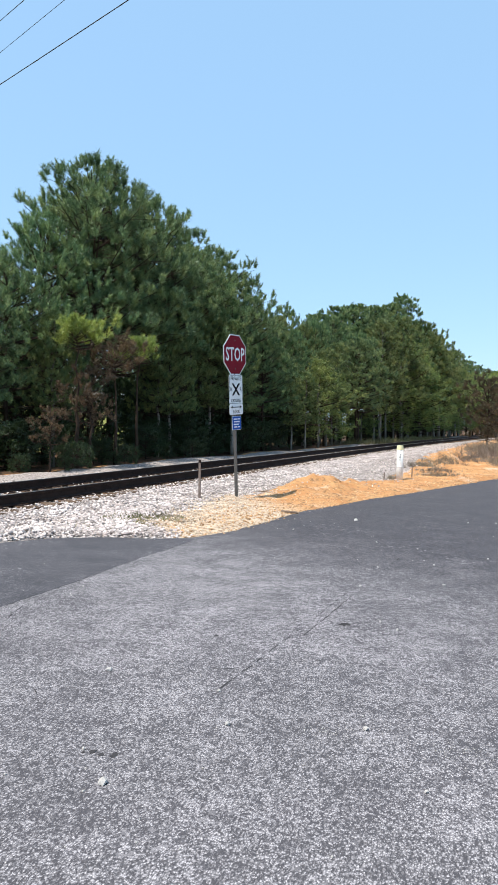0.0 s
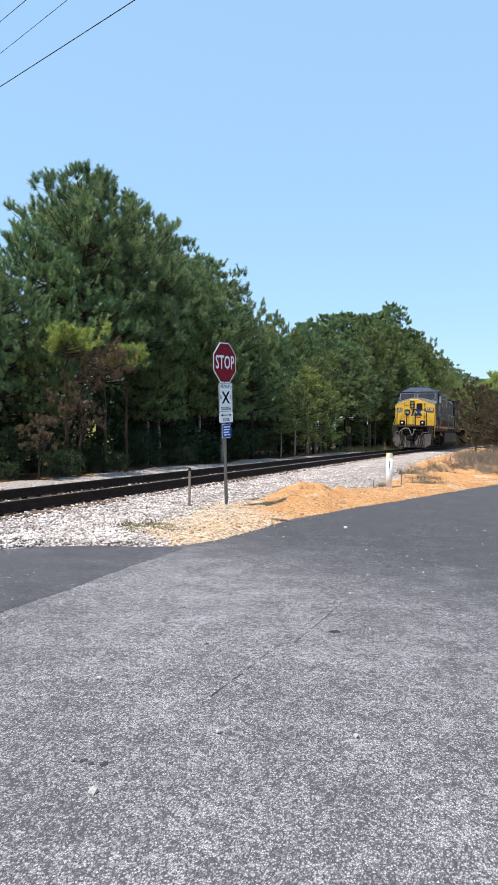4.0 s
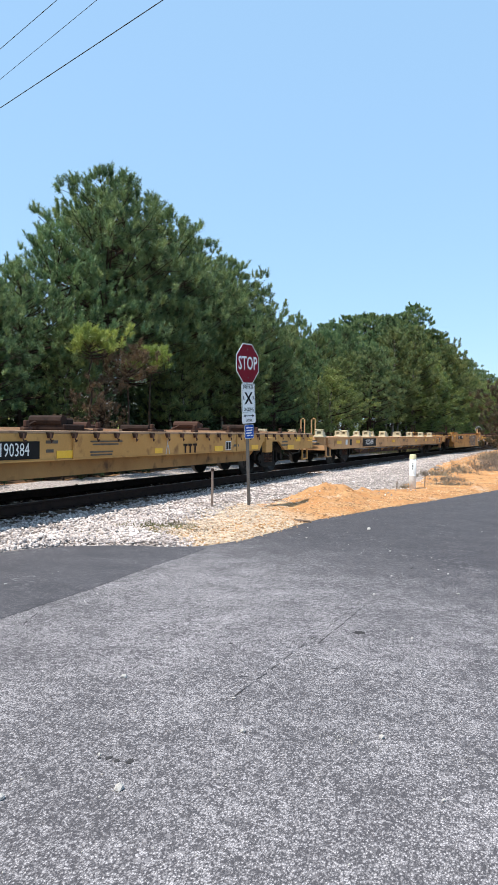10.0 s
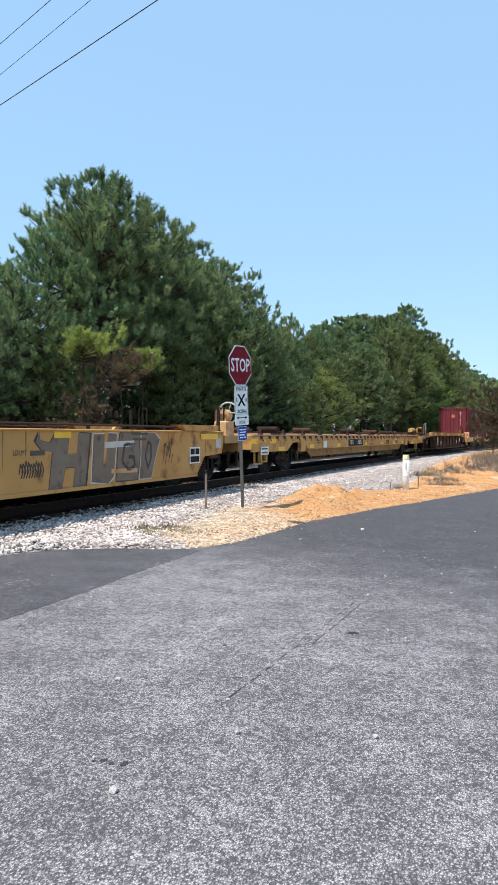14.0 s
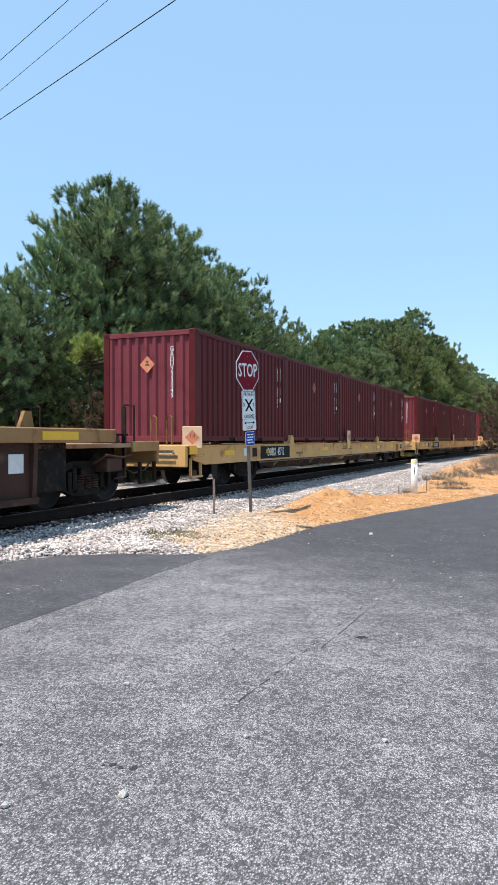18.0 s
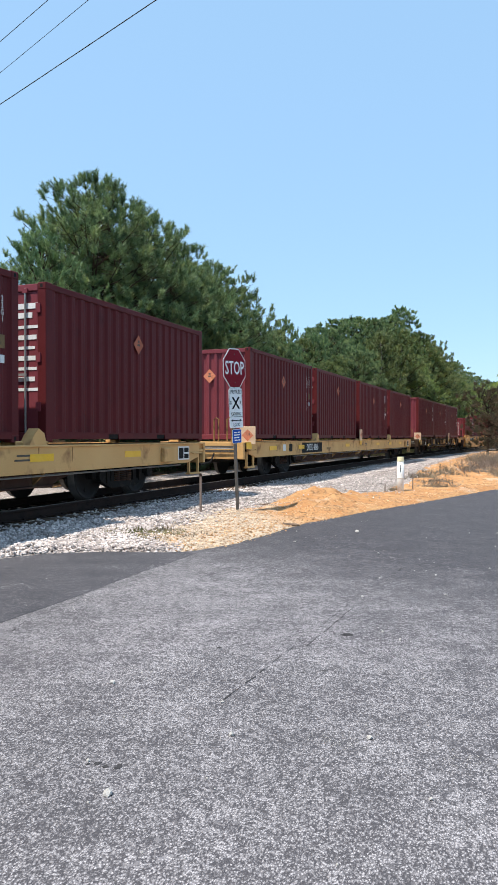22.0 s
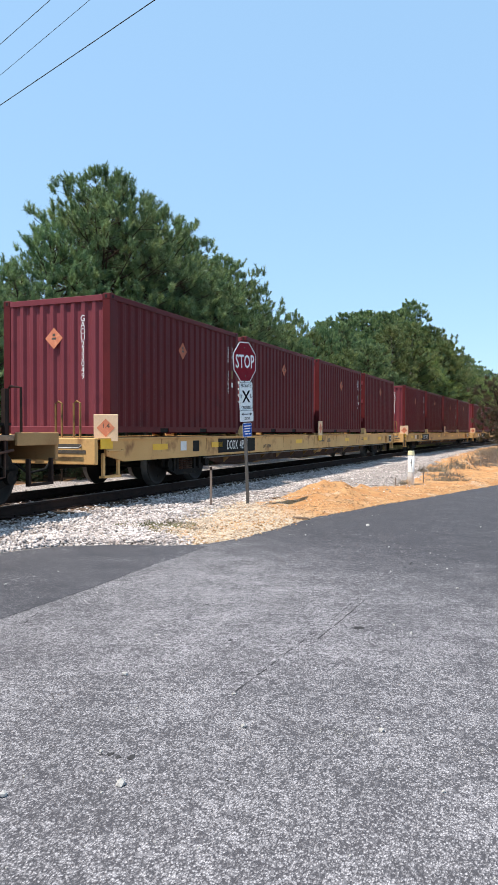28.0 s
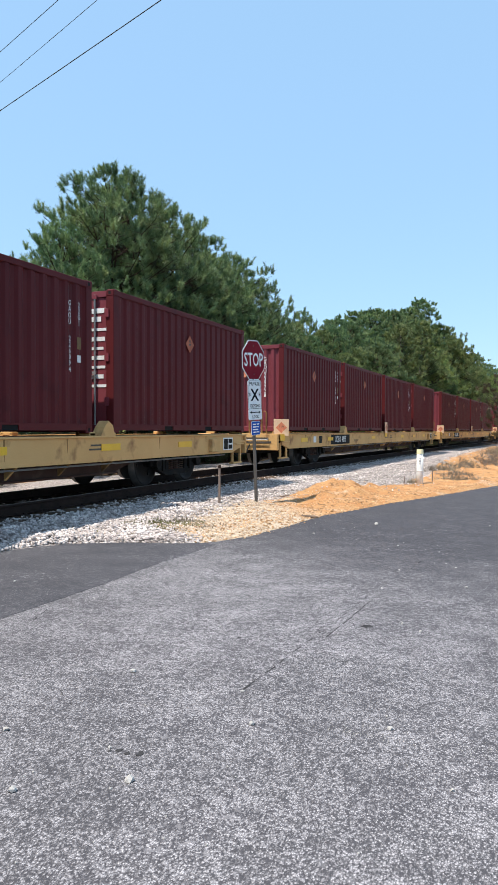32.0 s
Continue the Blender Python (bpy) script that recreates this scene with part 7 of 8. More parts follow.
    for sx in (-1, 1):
        leaf = part("door", Shape().box(*sorted((sx * 0.01, sx * 1.05)), CL / 2 - 0.055, CL / 2 - 0.02, 0.17, CH - 0.135, 0.01), BOX_SUNLIT, box, "steel door leaf")
        for dx in (0.28, 0.82):
            part("locking_bar", Shape().tube([(sx * dx, CL / 2 + 0.012, 0.10), (sx * dx, CL / 2 + 0.012, CH - 0.08)], 0.018, 6), RAILING, leaf, "grey locking bar")
            part("cam_keeper", Shape().box(sx * dx - 0.05, sx * dx + 0.05, CL / 2 - 0.02, CL / 2 + 0.03, 0.08, 0.15).box(sx * dx - 0.05, sx * dx + 0.05, CL / 2 - 0.02, CL / 2 + 0.03, CH - 0.16, CH - 0.09), BOX_SUNLIT, leaf)
            part("door_handle", Shape().box(sx * dx - 0.03, sx * dx + 0.30, CL / 2 + 0.01, CL / 2 + 0.03, 1.08, 1.12), RAILING, leaf)
        for z in (0.5, 1.3, 2.1):
            part("hinge", Shape().box(*sorted((sx * 1.03, sx * 1.12)), CL / 2 - 0.01, CL / 2 + 0.02, z, z + 0.15), BOX_SUNLIT, leaf)
    rows_ = [(0.74, 2.22, 0.62, 0.09), (0.72, 2.07, 0.44, 0.09)] + [(0.78, 1.88 - 0.17 * i, 0.56 - 0.07 * (i % 3), 0.075 if i % 2 else 0.05) for i in range(7)] + [(-0.5, 1.5, 0.4, 0.12)]
    bars("door_stencil", rows_, LETTER_WHITE, box, pose(0, CL / 2 - 0.016, 0, 90, 0, 180))
    lettering("container_number", "\n".join("GAOU"), 0.12, LETTER_WHITE, box, on_side(CW / 2 - 0.006, 2.33, 1.98), 1, 0.85, 0.001, 0.84)
    lettering("container_number", "\n".join(number), 0.12, LETTER_WHITE, box, on_side(CW / 2 - 0.006, 2.33, 1.30), 1, 0.85, 0.001, 0.84)
    lettering("container_number", "\n".join("22G1"), 0.12, LETTER_WHITE, box, on_side(CW / 2 - 0.006, 2.58, 1.98), 1, 0.85, 0.001, 0.84)
    part("decal", Shape().box(0, 0.003, -0.05, 0.05, -0.10, 0.10), FRAME_STRIPE, box, "amber decal", pose(CW / 2 - 0.008, 2.58, 1.50))
    part("decal", Shape().box(0, 0.003, -0.045, 0.045, -0.06, 0.06), WHITE_CARD, box, "white decal", pose(CW / 2 - 0.008, 2.58, 1.24))
    d, d_side = (Shape().prism([(0, -r), (r, 0), (0, r), (-r, 0)], "x", 0, 0.003) for r in (0.20, 0.19))
    for at in (pose(CW / 2 - 0.008, -0.10, 1.82), pose(-CW / 2 + 0.008, 0, 1.92, 0, 0, 180), pose(-0.03, -CL / 2 + 0.008, 1.82, 0, 0, -90)):
        # bright diamond on the end, the darkened shade copy on the sides
        front = abs(at.translation.x) < 0.1
        pl = part("diamond_placard", d if front else d_side, PLACARD if front else PLACARD_SHADED, box, "orange explosives diamond", at)
        part("placard_mark", Shape().box(0.003, 0.005, -0.05, 0.05, -0.025, 0.015).box(0.003, 0.005, -0.03, 0.03, 0.04, 0.09), LETTER_DARK, pl)
    lettering("end_number", "\n".join("GAOU" + number), 0.165, LETTER_WHITE, box, on_front(0.62, -CL / 2 + 0.008, 1.62), 1, 0.9, 0.001, 0.72)
    return box


plain = [make_container(n, True) for n in ("233049", "232477", "229728", "226094")]


def load(q, flips, z, pitch=6.45, start=0):
    for i, flip in enumerate(flips):
        src = plain[(start + i) % 4]
        c = copy_thing(src, pose(0, 0, 0))
        consist.append((c, q + CL / 2 + (0.0, 6.45, 12.95, 19.5)[i] * pitch / 6.45, 180.0 if flip else 0.0, z))


# ---- train: locomotive ----
def locomotive():
    loco = thing("locomotive", "dark blue diesel freight locomotive with a yellow nose", "locomotive")
    a, b, half = -10.25, 10.4, 1.55
    # frame, walkway and skirt
    part("underframe", Shape().box(-1.25, 1.25, -9.2, b - 0.4, 1.30, 1.62, 0.02), UNDER, loco)
    part("walkway", Shape().box(-half, half, -1.62, b - 0.05, 1.68, 1.73, 0.01), LOCO_GREY, loco)
    part("end_plate", Shape().box(-1.5, 1.5, b - 0.12, b - 0.02, 0.45, 1.66, 0.02), UNDER, loco)
    red_m = Shape().box(-0.002, 0.004, -0.13, 0.13, -0.09, 0.09).mesh("reflector", LETTER_RED)
    amber_m = Shape().box(-0.002, 0.003, -0.30, 0.30, -0.075, 0.075).mesh("reflective_strip", SILL_AMBER)
    for sx in (-1, 1):
        part("sill_stripe", Shape().box(*sorted((sx * half, sx * (half - 0.03))), -1.58, b - 0.7, 1.54, 1.70), FRAME_STRIPE, loco, "worn amber side sill")
        part("side_skirt", Shape().box(*sorted((sx * 1.52, sx * 1.42)), -8.38, -1.60, 1.32, 1.77, 0.012), HOOD_BROWN, loco, "sooty brown side skirt")
        for yy in (-8.0, -7.05, -5.75, -4.85, -4.2, -3.57, -2.94, -2.31, -1.93):
            part("reflective_strip", amber_m, SILL_AMBER, loco, "amber reflective strip", pose(sx * 1.521, yy, 1.64, 0, 0, 0 if sx > 0 else 180))
        for yy, z in ((-4.35, 1.56), (-2.35, 1.50), (-3.3, 1.58)):
            part("reflector", red_m, LETTER_RED, loco, "pink-red reflector", pose(sx * 1.526, yy, z, 0, 0, 0 if sx > 0 else 180))
    # plough, coupler, pilot
    for sx in (-1, 1):
        pts = [(1.45, -9.40, 1.14), (0.52, -9.48, 1.00), (0.34, -9.62, 0.58), (0.0, -9.74, 0.52), (0.0, -9.82, 0.08), (1.06, -9.72, 0.08), (1.42, -9.54, 0.32)]
        n = len(pts)
        pl = Shape().add([(sx * x, y, z) for x, y, z in pts] + [(sx * x, y + 0.05, z) for x, y, z in pts],
                         [(0, 1, 6), (1, 2, 5, 6), (2, 3, 4, 5), (n, n + 6, n + 1), (n + 1, n + 6, n + 5, n + 2), (n + 2, n + 5, n + 4, n + 3)] + [(i, (i + 1) % n, n + (i + 1) % n, n + i) for i in range(n)])
        part("plough", pl, PLOW, loco, "dusty grey snowplough")
        hoses = Shape()
        for k in range(4):
            x = sx * (0.60 + 0.085 * k)
            lean_ = (-0.03, 0.05, -0.05, 0.02)[k]
            hoses.tube([(x, -9.44, 1.10), (x + 0.02, -9.66, 0.92), (x + lean_, -9.78, 0.60), (x + lean_ * 1.5, -9.86, 0.30), (x + lean_ * 2.2, -9.88, 0.17 + 0.05 * (k % 2))], 0.027, 6)
            hoses.disc((x + lean_ * 2.2, -9.88, 0.19 + 0.05 * (k % 2)), "z", 0.045, 0.10, 8)
        part("air_hose", hoses, RUBBER, loco, "black rubber brake hoses")
        grab(loco, [(sx * 0.70, -9.44, 1.04), (sx * 0.74, -9.46, 1.15), (sx * 1.24, -9.44, 1.26), (sx * 1.28, -9.42, 1.14)], RAILING, 0.016)
        # brackets under the platform
        part("pilot_bracket", Shape().prism([(-9.48, 1.60), (-9.15, 1.60), (-9.15, 0.85), (-9.30, 0.95)], "x", *sorted((sx * 0.98, sx * 1.05))).box(*sorted((sx * 0.55, sx * 0.85)), -9.46, -9.20, 1.28, 1.52, 0.02).disc((sx * 0.42, -9.35, 1.42), "y", 0.10, 0.22, 12), UNDER, loco)
    part("pilot_plate", Shape().box(-1.38, 1.38, -9.22, -9.14, 0.40, 1.62, 0.01), UNDER, loco)
    part("platform_beam", Shape().box(-1.09, 1.09, -9.52, -9.40, 1.60, 1.74, 0.02), HOOD_BROWN, loco, "dirty front platform edge")
    part("coupler", Shape().box(-0.13, 0.13, a + 0.30, -9.2, 0.74, 0.98, 0.02).box(-0.26, 0.10, a, a + 0.36, 0.64, 1.02, 0.07).box(0.06, 0.22, a - 0.06, a + 0.30, 0.68, 0.98, 0.05).tube([(-0.05, a + 0.10, 0.58), (-0.05, a + 0.10, 1.08)], 0.05, 8), UNDER, loco, "knuckle coupler")
    part("coupler", Shape().box(-0.12, 0.12, b - 0.6, b + 0.1, 0.74, 0.98, 0.02).box(-0.22, 0.22, b, b + 0.3, 0.66, 1.04, 0.06), UNDER, loco, "knuckle coupler")
    part("glad_hand_hose", Shape().tube([(0.30, -9.50, 1.10), (0.42, -9.72, 1.0), (0.36, -9.90, 0.72), (0.16, -9.98, 0.40), (0.05, -10.0, 0.30)], 0.035, 7).tube([(-0.34, -9.5, 0.95), (-0.38, -9.80, 0.6), (-0.30, -9.95, 0.25), (-0.18, -9.96, 0.22), (-0.10, -9.9, 0.5)], 0.03, 7), RUBBER, loco)
    cable = [(-0.98, -9.50, 1.06), (-0.90, -9.56, 1.28), (-0.72, -9.60, 1.46), (-0.45, -9.62, 1.54), (-0.22, -9.60, 1.50), (-0.12, -9.62, 1.28), (-0.02, -9.64, 1.05), (0.05, -9.64, 1.0), (0.11, -9.62, 1.10), (0.16, -9.58, 1.30), (0.18, -9.54, 1.44)]
    part("jumper_cable", Shape().tube(cable, 0.03, 7).box(0.10, 0.32, -9.56, -9.48, 1.40, 1.47).tube([(-0.78, -9.56, 1.44), (-0.72, -9.62, 1.24), (-0.80, -9.60, 1.06)], 0.024, 6), RAILING, loco, "pale hanging jumper cable")
    grab(loco, [(-1.25, -9.40, 1.20), (-1.2, -9.56, 1.20), (-0.4, -9.56, 1.16), (0.4, -9.56, 1.16), (0.7, -9.56, 1.2)], UNDER, 0.018, "uncoupling_lever")
    # corner steps
    for sy, e in ((-9.95, 1), (b, -1)):
        for sx in (-1, 1):
            for k in range(4):
                y0_, y1_ = sorted((sy + e * 0.58, sy + e * 1.15))
                part("step_tread", Shape().box(*sorted((sx * 1.12, sx * 1.52)), y0_, y1_, 0.34 + k * 0.33, 0.37 + k * 0.33), PLOW, loco)
            for yy in (sy + e * 0.56, sy + e * 1.17):
                part("step_side", Shape().prism([(sx * 1.10, 0.30), (sx * 1.53, 0.30), (sx * 1.53, 1.72), (sx * 1.10, 1.72)][::sx], "y", yy - 0.012, yy + 0.012), HOOD_BROWN if e > 0 else UNDER, loco)
    part("front_platform", Shape().box(-1.48, 1.48, -9.40, -8.30, 1.66, 1.74, 0.01), HOOD_BROWN, loco)
    # nose
    n0, n1, ztop = -8.45, -7.32, 3.74
    front = [(-1.46, 1.75), (1.46, 1.75), (1.50, 3.28), (0.18, ztop), (-0.38, ztop), (-1.50, 3.30)]
    back = [(-1.52, 1.75), (1.52, 1.75), (1.52, 3.67), (0.25, 3.95), (-0.45, 3.95), (-1.52, 3.67)]
    part("nose", Shape().add([(x, n0, z) for x, z in front] + [(x, n0 + 0.03, z) for x, z in front], [tuple(range(6)), tuple(range(6, 12))[::-1]] + [(i, i + 6, (i + 1) % 6 + 6, (i + 1) % 6) for i in range(6)]), LOCO_YELLOW, loco, "yellow nose")
    part("nose_rim", Shape().tube([(-1.49, n0 + 0.02, 1.78), (-1.50, n0 + 0.02, 3.30), (-0.38, n0 + 0.02, ztop), (0.18, n0 + 0.02, ztop), (1.50, n0 + 0.02, 3.28), (1.49, n0 + 0.02, 1.78)], 0.035, 8), LOCO_YELLOW, loco, "", smooth=True)
    part("nose_top", Shape().add([(x, n0 + 0.03, z) for x, z in front] + [(x, n1, z) for x, z in back], [(i, i + 1, i + 7, i + 6) for i in (2, 3, 4)]), TOOL_GREY, loco, "dirty grey-brown anti-glare top")
    for sx in (-1, 1):
        x0_ = sx * 1.50
        part("nose_side", Shape().add([(sx * 1.47, n0 + 0.02, 1.75), (sx * 1.50, -7.64, 1.75), (x0_, -8.26, 3.35), (x0_, n0 + 0.02, 3.28)], [(0, 1, 2, 3)[::sx]]), LOCO_YELLOW, loco)
        part("nose_side", Shape().add([(sx * 1.50, -7.64, 1.75), (sx * 1.52, n1, 1.75), (sx * 1.52, n1, 3.67), (x0_, -8.26, 3.35)], [(0, 1, 2, 3)[::sx]]), LOCO_BLUE, loco, "blue flank of the nose")
    door = part("nose_door", Shape().box(0.02, 0.70, n0 - 0.03, n0, 1.78, 3.56, 0.02), LOCO_YELLOW, loco, "yellow nose door")
    ring = []
    for cx, cz, a0 in ((0.46, 3.35, 0), (0.24, 3.35, 90), (0.24, 3.12, 180), (0.46, 3.12, 270)):
        ring += [(cx + 0.08 * math.cos(radians(a0 + d)), cz + 0.08 * math.sin(radians(a0 + d))) for d in (0, 30, 60, 90)]
    part("door_frame", Shape().prism([(0.35 + (x - 0.35) * 1.18, 3.235 + (z - 3.235) * 1.16) for x, z in ring], "y", n0 - 0.046, n0 - 0.028), RUBBER, door, "black rubber gasket")
    part("door_window", Shape().prism(ring, "y", n0 - 0.052, n0 - 0.045), GLASS, door, "dark door window")
    for z in (1.95, 2.45, 2.95, 3.35):
        part("hinge", Shape().box(0.68, 0.78, n0 - 0.06, n0 - 0.005, z, z + 0.14, 0.01), LOCO_DIRTY, door)
    part("door_seam", Shape().box(-0.02, 0.0, n0 - 0.012, n0 - 0.001, 1.78, 3.1).box(0.725, 0.745, n0 - 0.012, n0 - 0.001, 1.78, 3.45), LOCO_DIRTY, loco, "grimy seams of the nose door")
    part("sand_hatch", Shape().box(-0.80, -0.47, n0 - 0.022, n0, 1.88, 2.26, 0.01).box(-0.70, -0.56, n0 - 0.04, n0 - 0.02, 2.04, 2.09), LOCO_YELLOW, loco, "square hatch in the nose")
    part("grime", Shape().box(-1.42, -0.05, n0 - 0.004, n0 - 0.001, 1.76, 1.86).box(-0.46, -0.44, n0 - 0.005, n0 - 0.001, 1.86, 3.05).box(-0.83, -0.81, n0 - 0.005, n0 - 0.001, 1.86, 3.5), LOCO_DIRTY, loco, "grimy plate joints")
    head = part("headlight_housing", Shape().box(-0.37, -0.03, n0 - 0.07, n0, 3.10, 3.64, 0.02), RUBBER, loco, "black headlight housing")
    for z in (3.24, 3.49):
        part("headlight_rim", Shape().lathe([(0, 0.12), (0.03, 0.12), (0.03, 0.10), (0, 0.09)], 0, (0, 0, 0), 18), STEEL, head, "steel lamp rim", pose(-0.20, n0 - 0.07, z, 0, 0, -90))
        part("headlight", Shape().disc((-0.20, n0 - 0.078, z), "y", 0.095, 0.02, 18), REFLECTOR, head, "round headlight")
    for x0_, x1_ in ((-1.50, -0.97), (0.80, 1.42)):
        nb = part("number_board", Shape().box(x0_, x1_, n0 - 0.05, n0, 2.84, 3.13, 0.02), NUMBER_RIM, loco, "brown framed number board")
        part("board_face", Shape().box(x0_ + 0.05, x1_ - 0.05, n0 - 0.056, n0 - 0.048, 2.89, 3.08), NUMBER_WHITE, nb, "pale face")
        lettering("board_number", "431", 0.24, SIGN_BLACK, nb, on_front((x0_ + x1_) / 2, n0 - 0.058, 2.985), 1.05, 1.0, 0.001, bold=0.01)
    for sx in (-1, 1):
        dl = part("ditch_light", Shape().box(sx * 0.77 - 0.19, sx * 0.77 + 0.19, -9.46, -9.22, 1.74, 2.12, 0.03), UNDER, loco, "ditch light housing")
        part("lamp_rim", Shape().lathe([(0, 0.135), (0.07, 0.135), (0.07, 0.11), (0, 0.09)], 0, (0, 0, 0), 18), RUBBER, dl, "black lamp rim", pose(sx * 0.77, -9.46, 1.95, 0, 0, -90))
        part("lens", Shape().disc((sx * 0.77, -9.475, 1.95), "y", 0.10, 0.02, 18), REFLECTOR, dl, "round lamp glass")
        part("bulb", Shape().disc((sx * 0.77, -9.49, 1.95), "y", 0.05, 0.012, 14), HEADLIGHT, dl, "lit ditch light")
    # the railway's mark on the nose, as plain dark blue shapes
    y0_, y1_ = n0 - 0.012, n0 - 0.004
    lg = Shape()
    for k in range(9):
        a0, a1 = radians(40 * k), radians(40 * (k + 1))
        lg.prism([(-0.57 + rr * 1.15 * math.cos(t_), 2.765 + rr * 1.25 * math.sin(t_)) for rr, t_ in ((0.215, a0), (0.215, a1), (0.095, a1), (0.095, a0))], "y", y0_, y1_)
    lg.prism([(-0.30, 2.50), (-0.15, 2.50), (0.0, 3.02), (-0.14, 3.02)], "y", y0_, y1_).prism([(-0.11, 2.50), (0.0, 2.50), (0.01, 2.86)], "y", y0_, y1_)
    part("logo", lg, LETTER_BLUE, loco, "dark blue logo shapes")
    lg = Shape().prism([(0.02, 2.50), (0.24, 2.50), (0.58, 3.02), (0.34, 3.02)], "y", n0 - 0.043, n0 - 0.032).prism([(0.02, 3.02), (0.27, 3.02), (0.58, 2.50), (0.33, 2.50)], "y", n0 - 0.047, n0 - 0.0435).box(0.02, 0.62, n0 - 0.042, n0 - 0.0315, 2.94, 3.02)
    part("logo", lg, LETTER_BLUE, loco)
    part("small_decal", Shape().box(0.11, 0.46, n0 - 0.041, n0 - 0.032, 2.33, 2.44), DECAL_RED, loco, "small red decal")
    for x, z in ((-0.66, 3.50), (-0.66, 2.98), (-0.66, 2.66), (-0.66, 2.38)):
        grab(loco, [(x - 0.20, n0, z), (x - 0.20, n0 - 0.07, z), (x + 0.20, n0 - 0.07, z), (x + 0.20, n0, z)], LOCO_DIRTY, 0.014)
    grab(loco, [(-0.12, n0 - 0.01, 2.35), (-0.12, n0 - 0.09, 2.35), (-0.12, n0 - 0.09, 1.80), (-0.12, n0 - 0.01, 1.80)], RUBBER, 0.018)
    # black end rails and bent yellow hand rails
    yf = -9.46
    for x0_, x1_ in ((-1.16, -0.42), (0.24, 1.06)):
        for x in (x0_, x1_):
            part("rail_post", Shape().box(x - 0.03, x + 0.03, yf - 0.02, yf + 0.02, 1.74, 2.74), RUBBER, loco, "black rail post")
        grab(loco, [(x0_ - 0.08, yf, 2.72), (x0_, yf, 2.75), (x1_, yf, 2.75), (x1_ + 0.02, yf, 2.72)], PALE_RAIL, 0.018, "end_rail")
    for sx in (-1, 1):
        grab(loco, [(sx * 1.08, yf, 2.73), (sx * 1.20, yf + 0.04, 2.62), (sx * 1.42, yf + 0.16, 2.02), (sx * 1.49, yf + 0.20, 1.78), (sx * 1.49, yf + 0.24, 1.14), (sx * 1.38, yf + 0.26, 1.06)], YELLOW_RAILING, 0.020, "front_handrail")
        grab(loco, [(sx * 0.98, n0 - 0.04, 2.74), (sx * 1.12, n0 - 0.10, 2.62), (sx * 1.44, n0 - 0.16, 1.95), (sx * 1.52, n0 - 0.18, 1.72), (sx * 1.56, n0 - 0.20, 0.86), (sx * 1.46, n0 - 0.22, 0.80)], YELLOW_RAILING, 0.020, "side_handrail")
        grab(loco, [(sx * 0.86, n0 - 0.02, 2.5), (sx * 0.88, n0 - 0.10, 2.45), (sx * 0.98, n0 - 0.10, 1.9), (sx * 0.98, n0 - 0.02, 1.84)], LOCO_DIRTY, 0.014)
    # cab
    c1 = -5.2
    secs = [(-1.52, 1.75), (-1.52, 3.66), (-1.45, 4.40), (-0.68, 4.78), (0.68, 4.78), (1.45, 4.40), (1.52, 3.66), (1.52, 1.75)]
    fy = [n1, n1 - 0.02, -6.94, -6.72, -6.72, -6.94, n1 - 0.02, n1]
    ring_f = [(x, y, z) for (x, z), y in zip(secs, fy)]
    ring_b = [(x, c1, z + (0.02 if z > 4 else 0)) for x, z in secs]
    part("cab", Shape().add(ring_f + ring_b, [(0, 1, 6, 7), (1, 2, 5, 6), (0, 8, 9, 1), (1, 9, 10, 2), (5, 13, 14, 6), (6, 14, 15, 7), tuple(range(15, 7, -1))]), LOCO_BLUE, loco, "dark blue cab")
    lip = 0.03
    rf = [(x * 1.012, y - 0.03, z + lip) for x, y, z in ring_f[2:6]]
    rb = [(x * 1.012, y + 0.03, z + lip) for x, y, z in ring_b[2:6]]
    part("cab_roof", Shape().add(rf + rb, [(0, 3, 2, 1), (4, 5, 6, 7), (0, 1, 5, 4), (1, 2, 6, 5), (2, 3, 7, 6), (0, 4, 7, 3)]), LOCO_ROOF, loco, "cab roof in a paler, sunlit blue")
    part("roof_seam", Shape().tube([Vector(rf[0]), Vector(rf[1]), Vector(rf[2]), Vector(rf[3])], 0.022, 6).tube([Vector(rf[3]), Vector(rb[3])], 0.022, 6).tube([Vector(rf[0]), Vector(rb[0])], 0.022, 6), LOCO_ROOF, loco, "", smooth=True)
    part("roof_equipment", Shape().box(-0.10, 0.20, -6.6, -6.35, 4.80, 4.87, 0.03).tube([(0.45, -6.3, 4.8), (0.45, -6.3, 4.92)], 0.03, 6).box(-0.6, -0.2, -5.8, -5.4, 4.80, 4.88, 0.02), LOCO_ROOF, loco)
    lean = math.degrees(math.atan2(0.40, 0.74))
    for cx, hw in ((0.64, 0.67), (-0.84, 0.58)):
        win = part("windshield", Shape().box(-hw, hw, -0.012, 0.012, -0.29, 0.29, 0.01), GLASS, loco, "dark sloping windshield", pose(cx, -7.145, 4.04, -lean, 0, 0))
        out = Shape().tube([(-hw + 0.06, -0.02, 0.30), (hw - 0.10, -0.02, 0.30), (hw, -0.02, 0.20), (hw, -0.02, -0.22), (hw - 0.06, -0.02, -0.30), (-hw + 0.06, -0.02, -0.30), (-hw, -0.02, -0.22), (-hw, -0.02, 0.22), (-hw + 0.06, -0.02, 0.30)], 0.022, 6)
        part("window_frame", out, WINDOW_RIM, win, "pale window gasket")
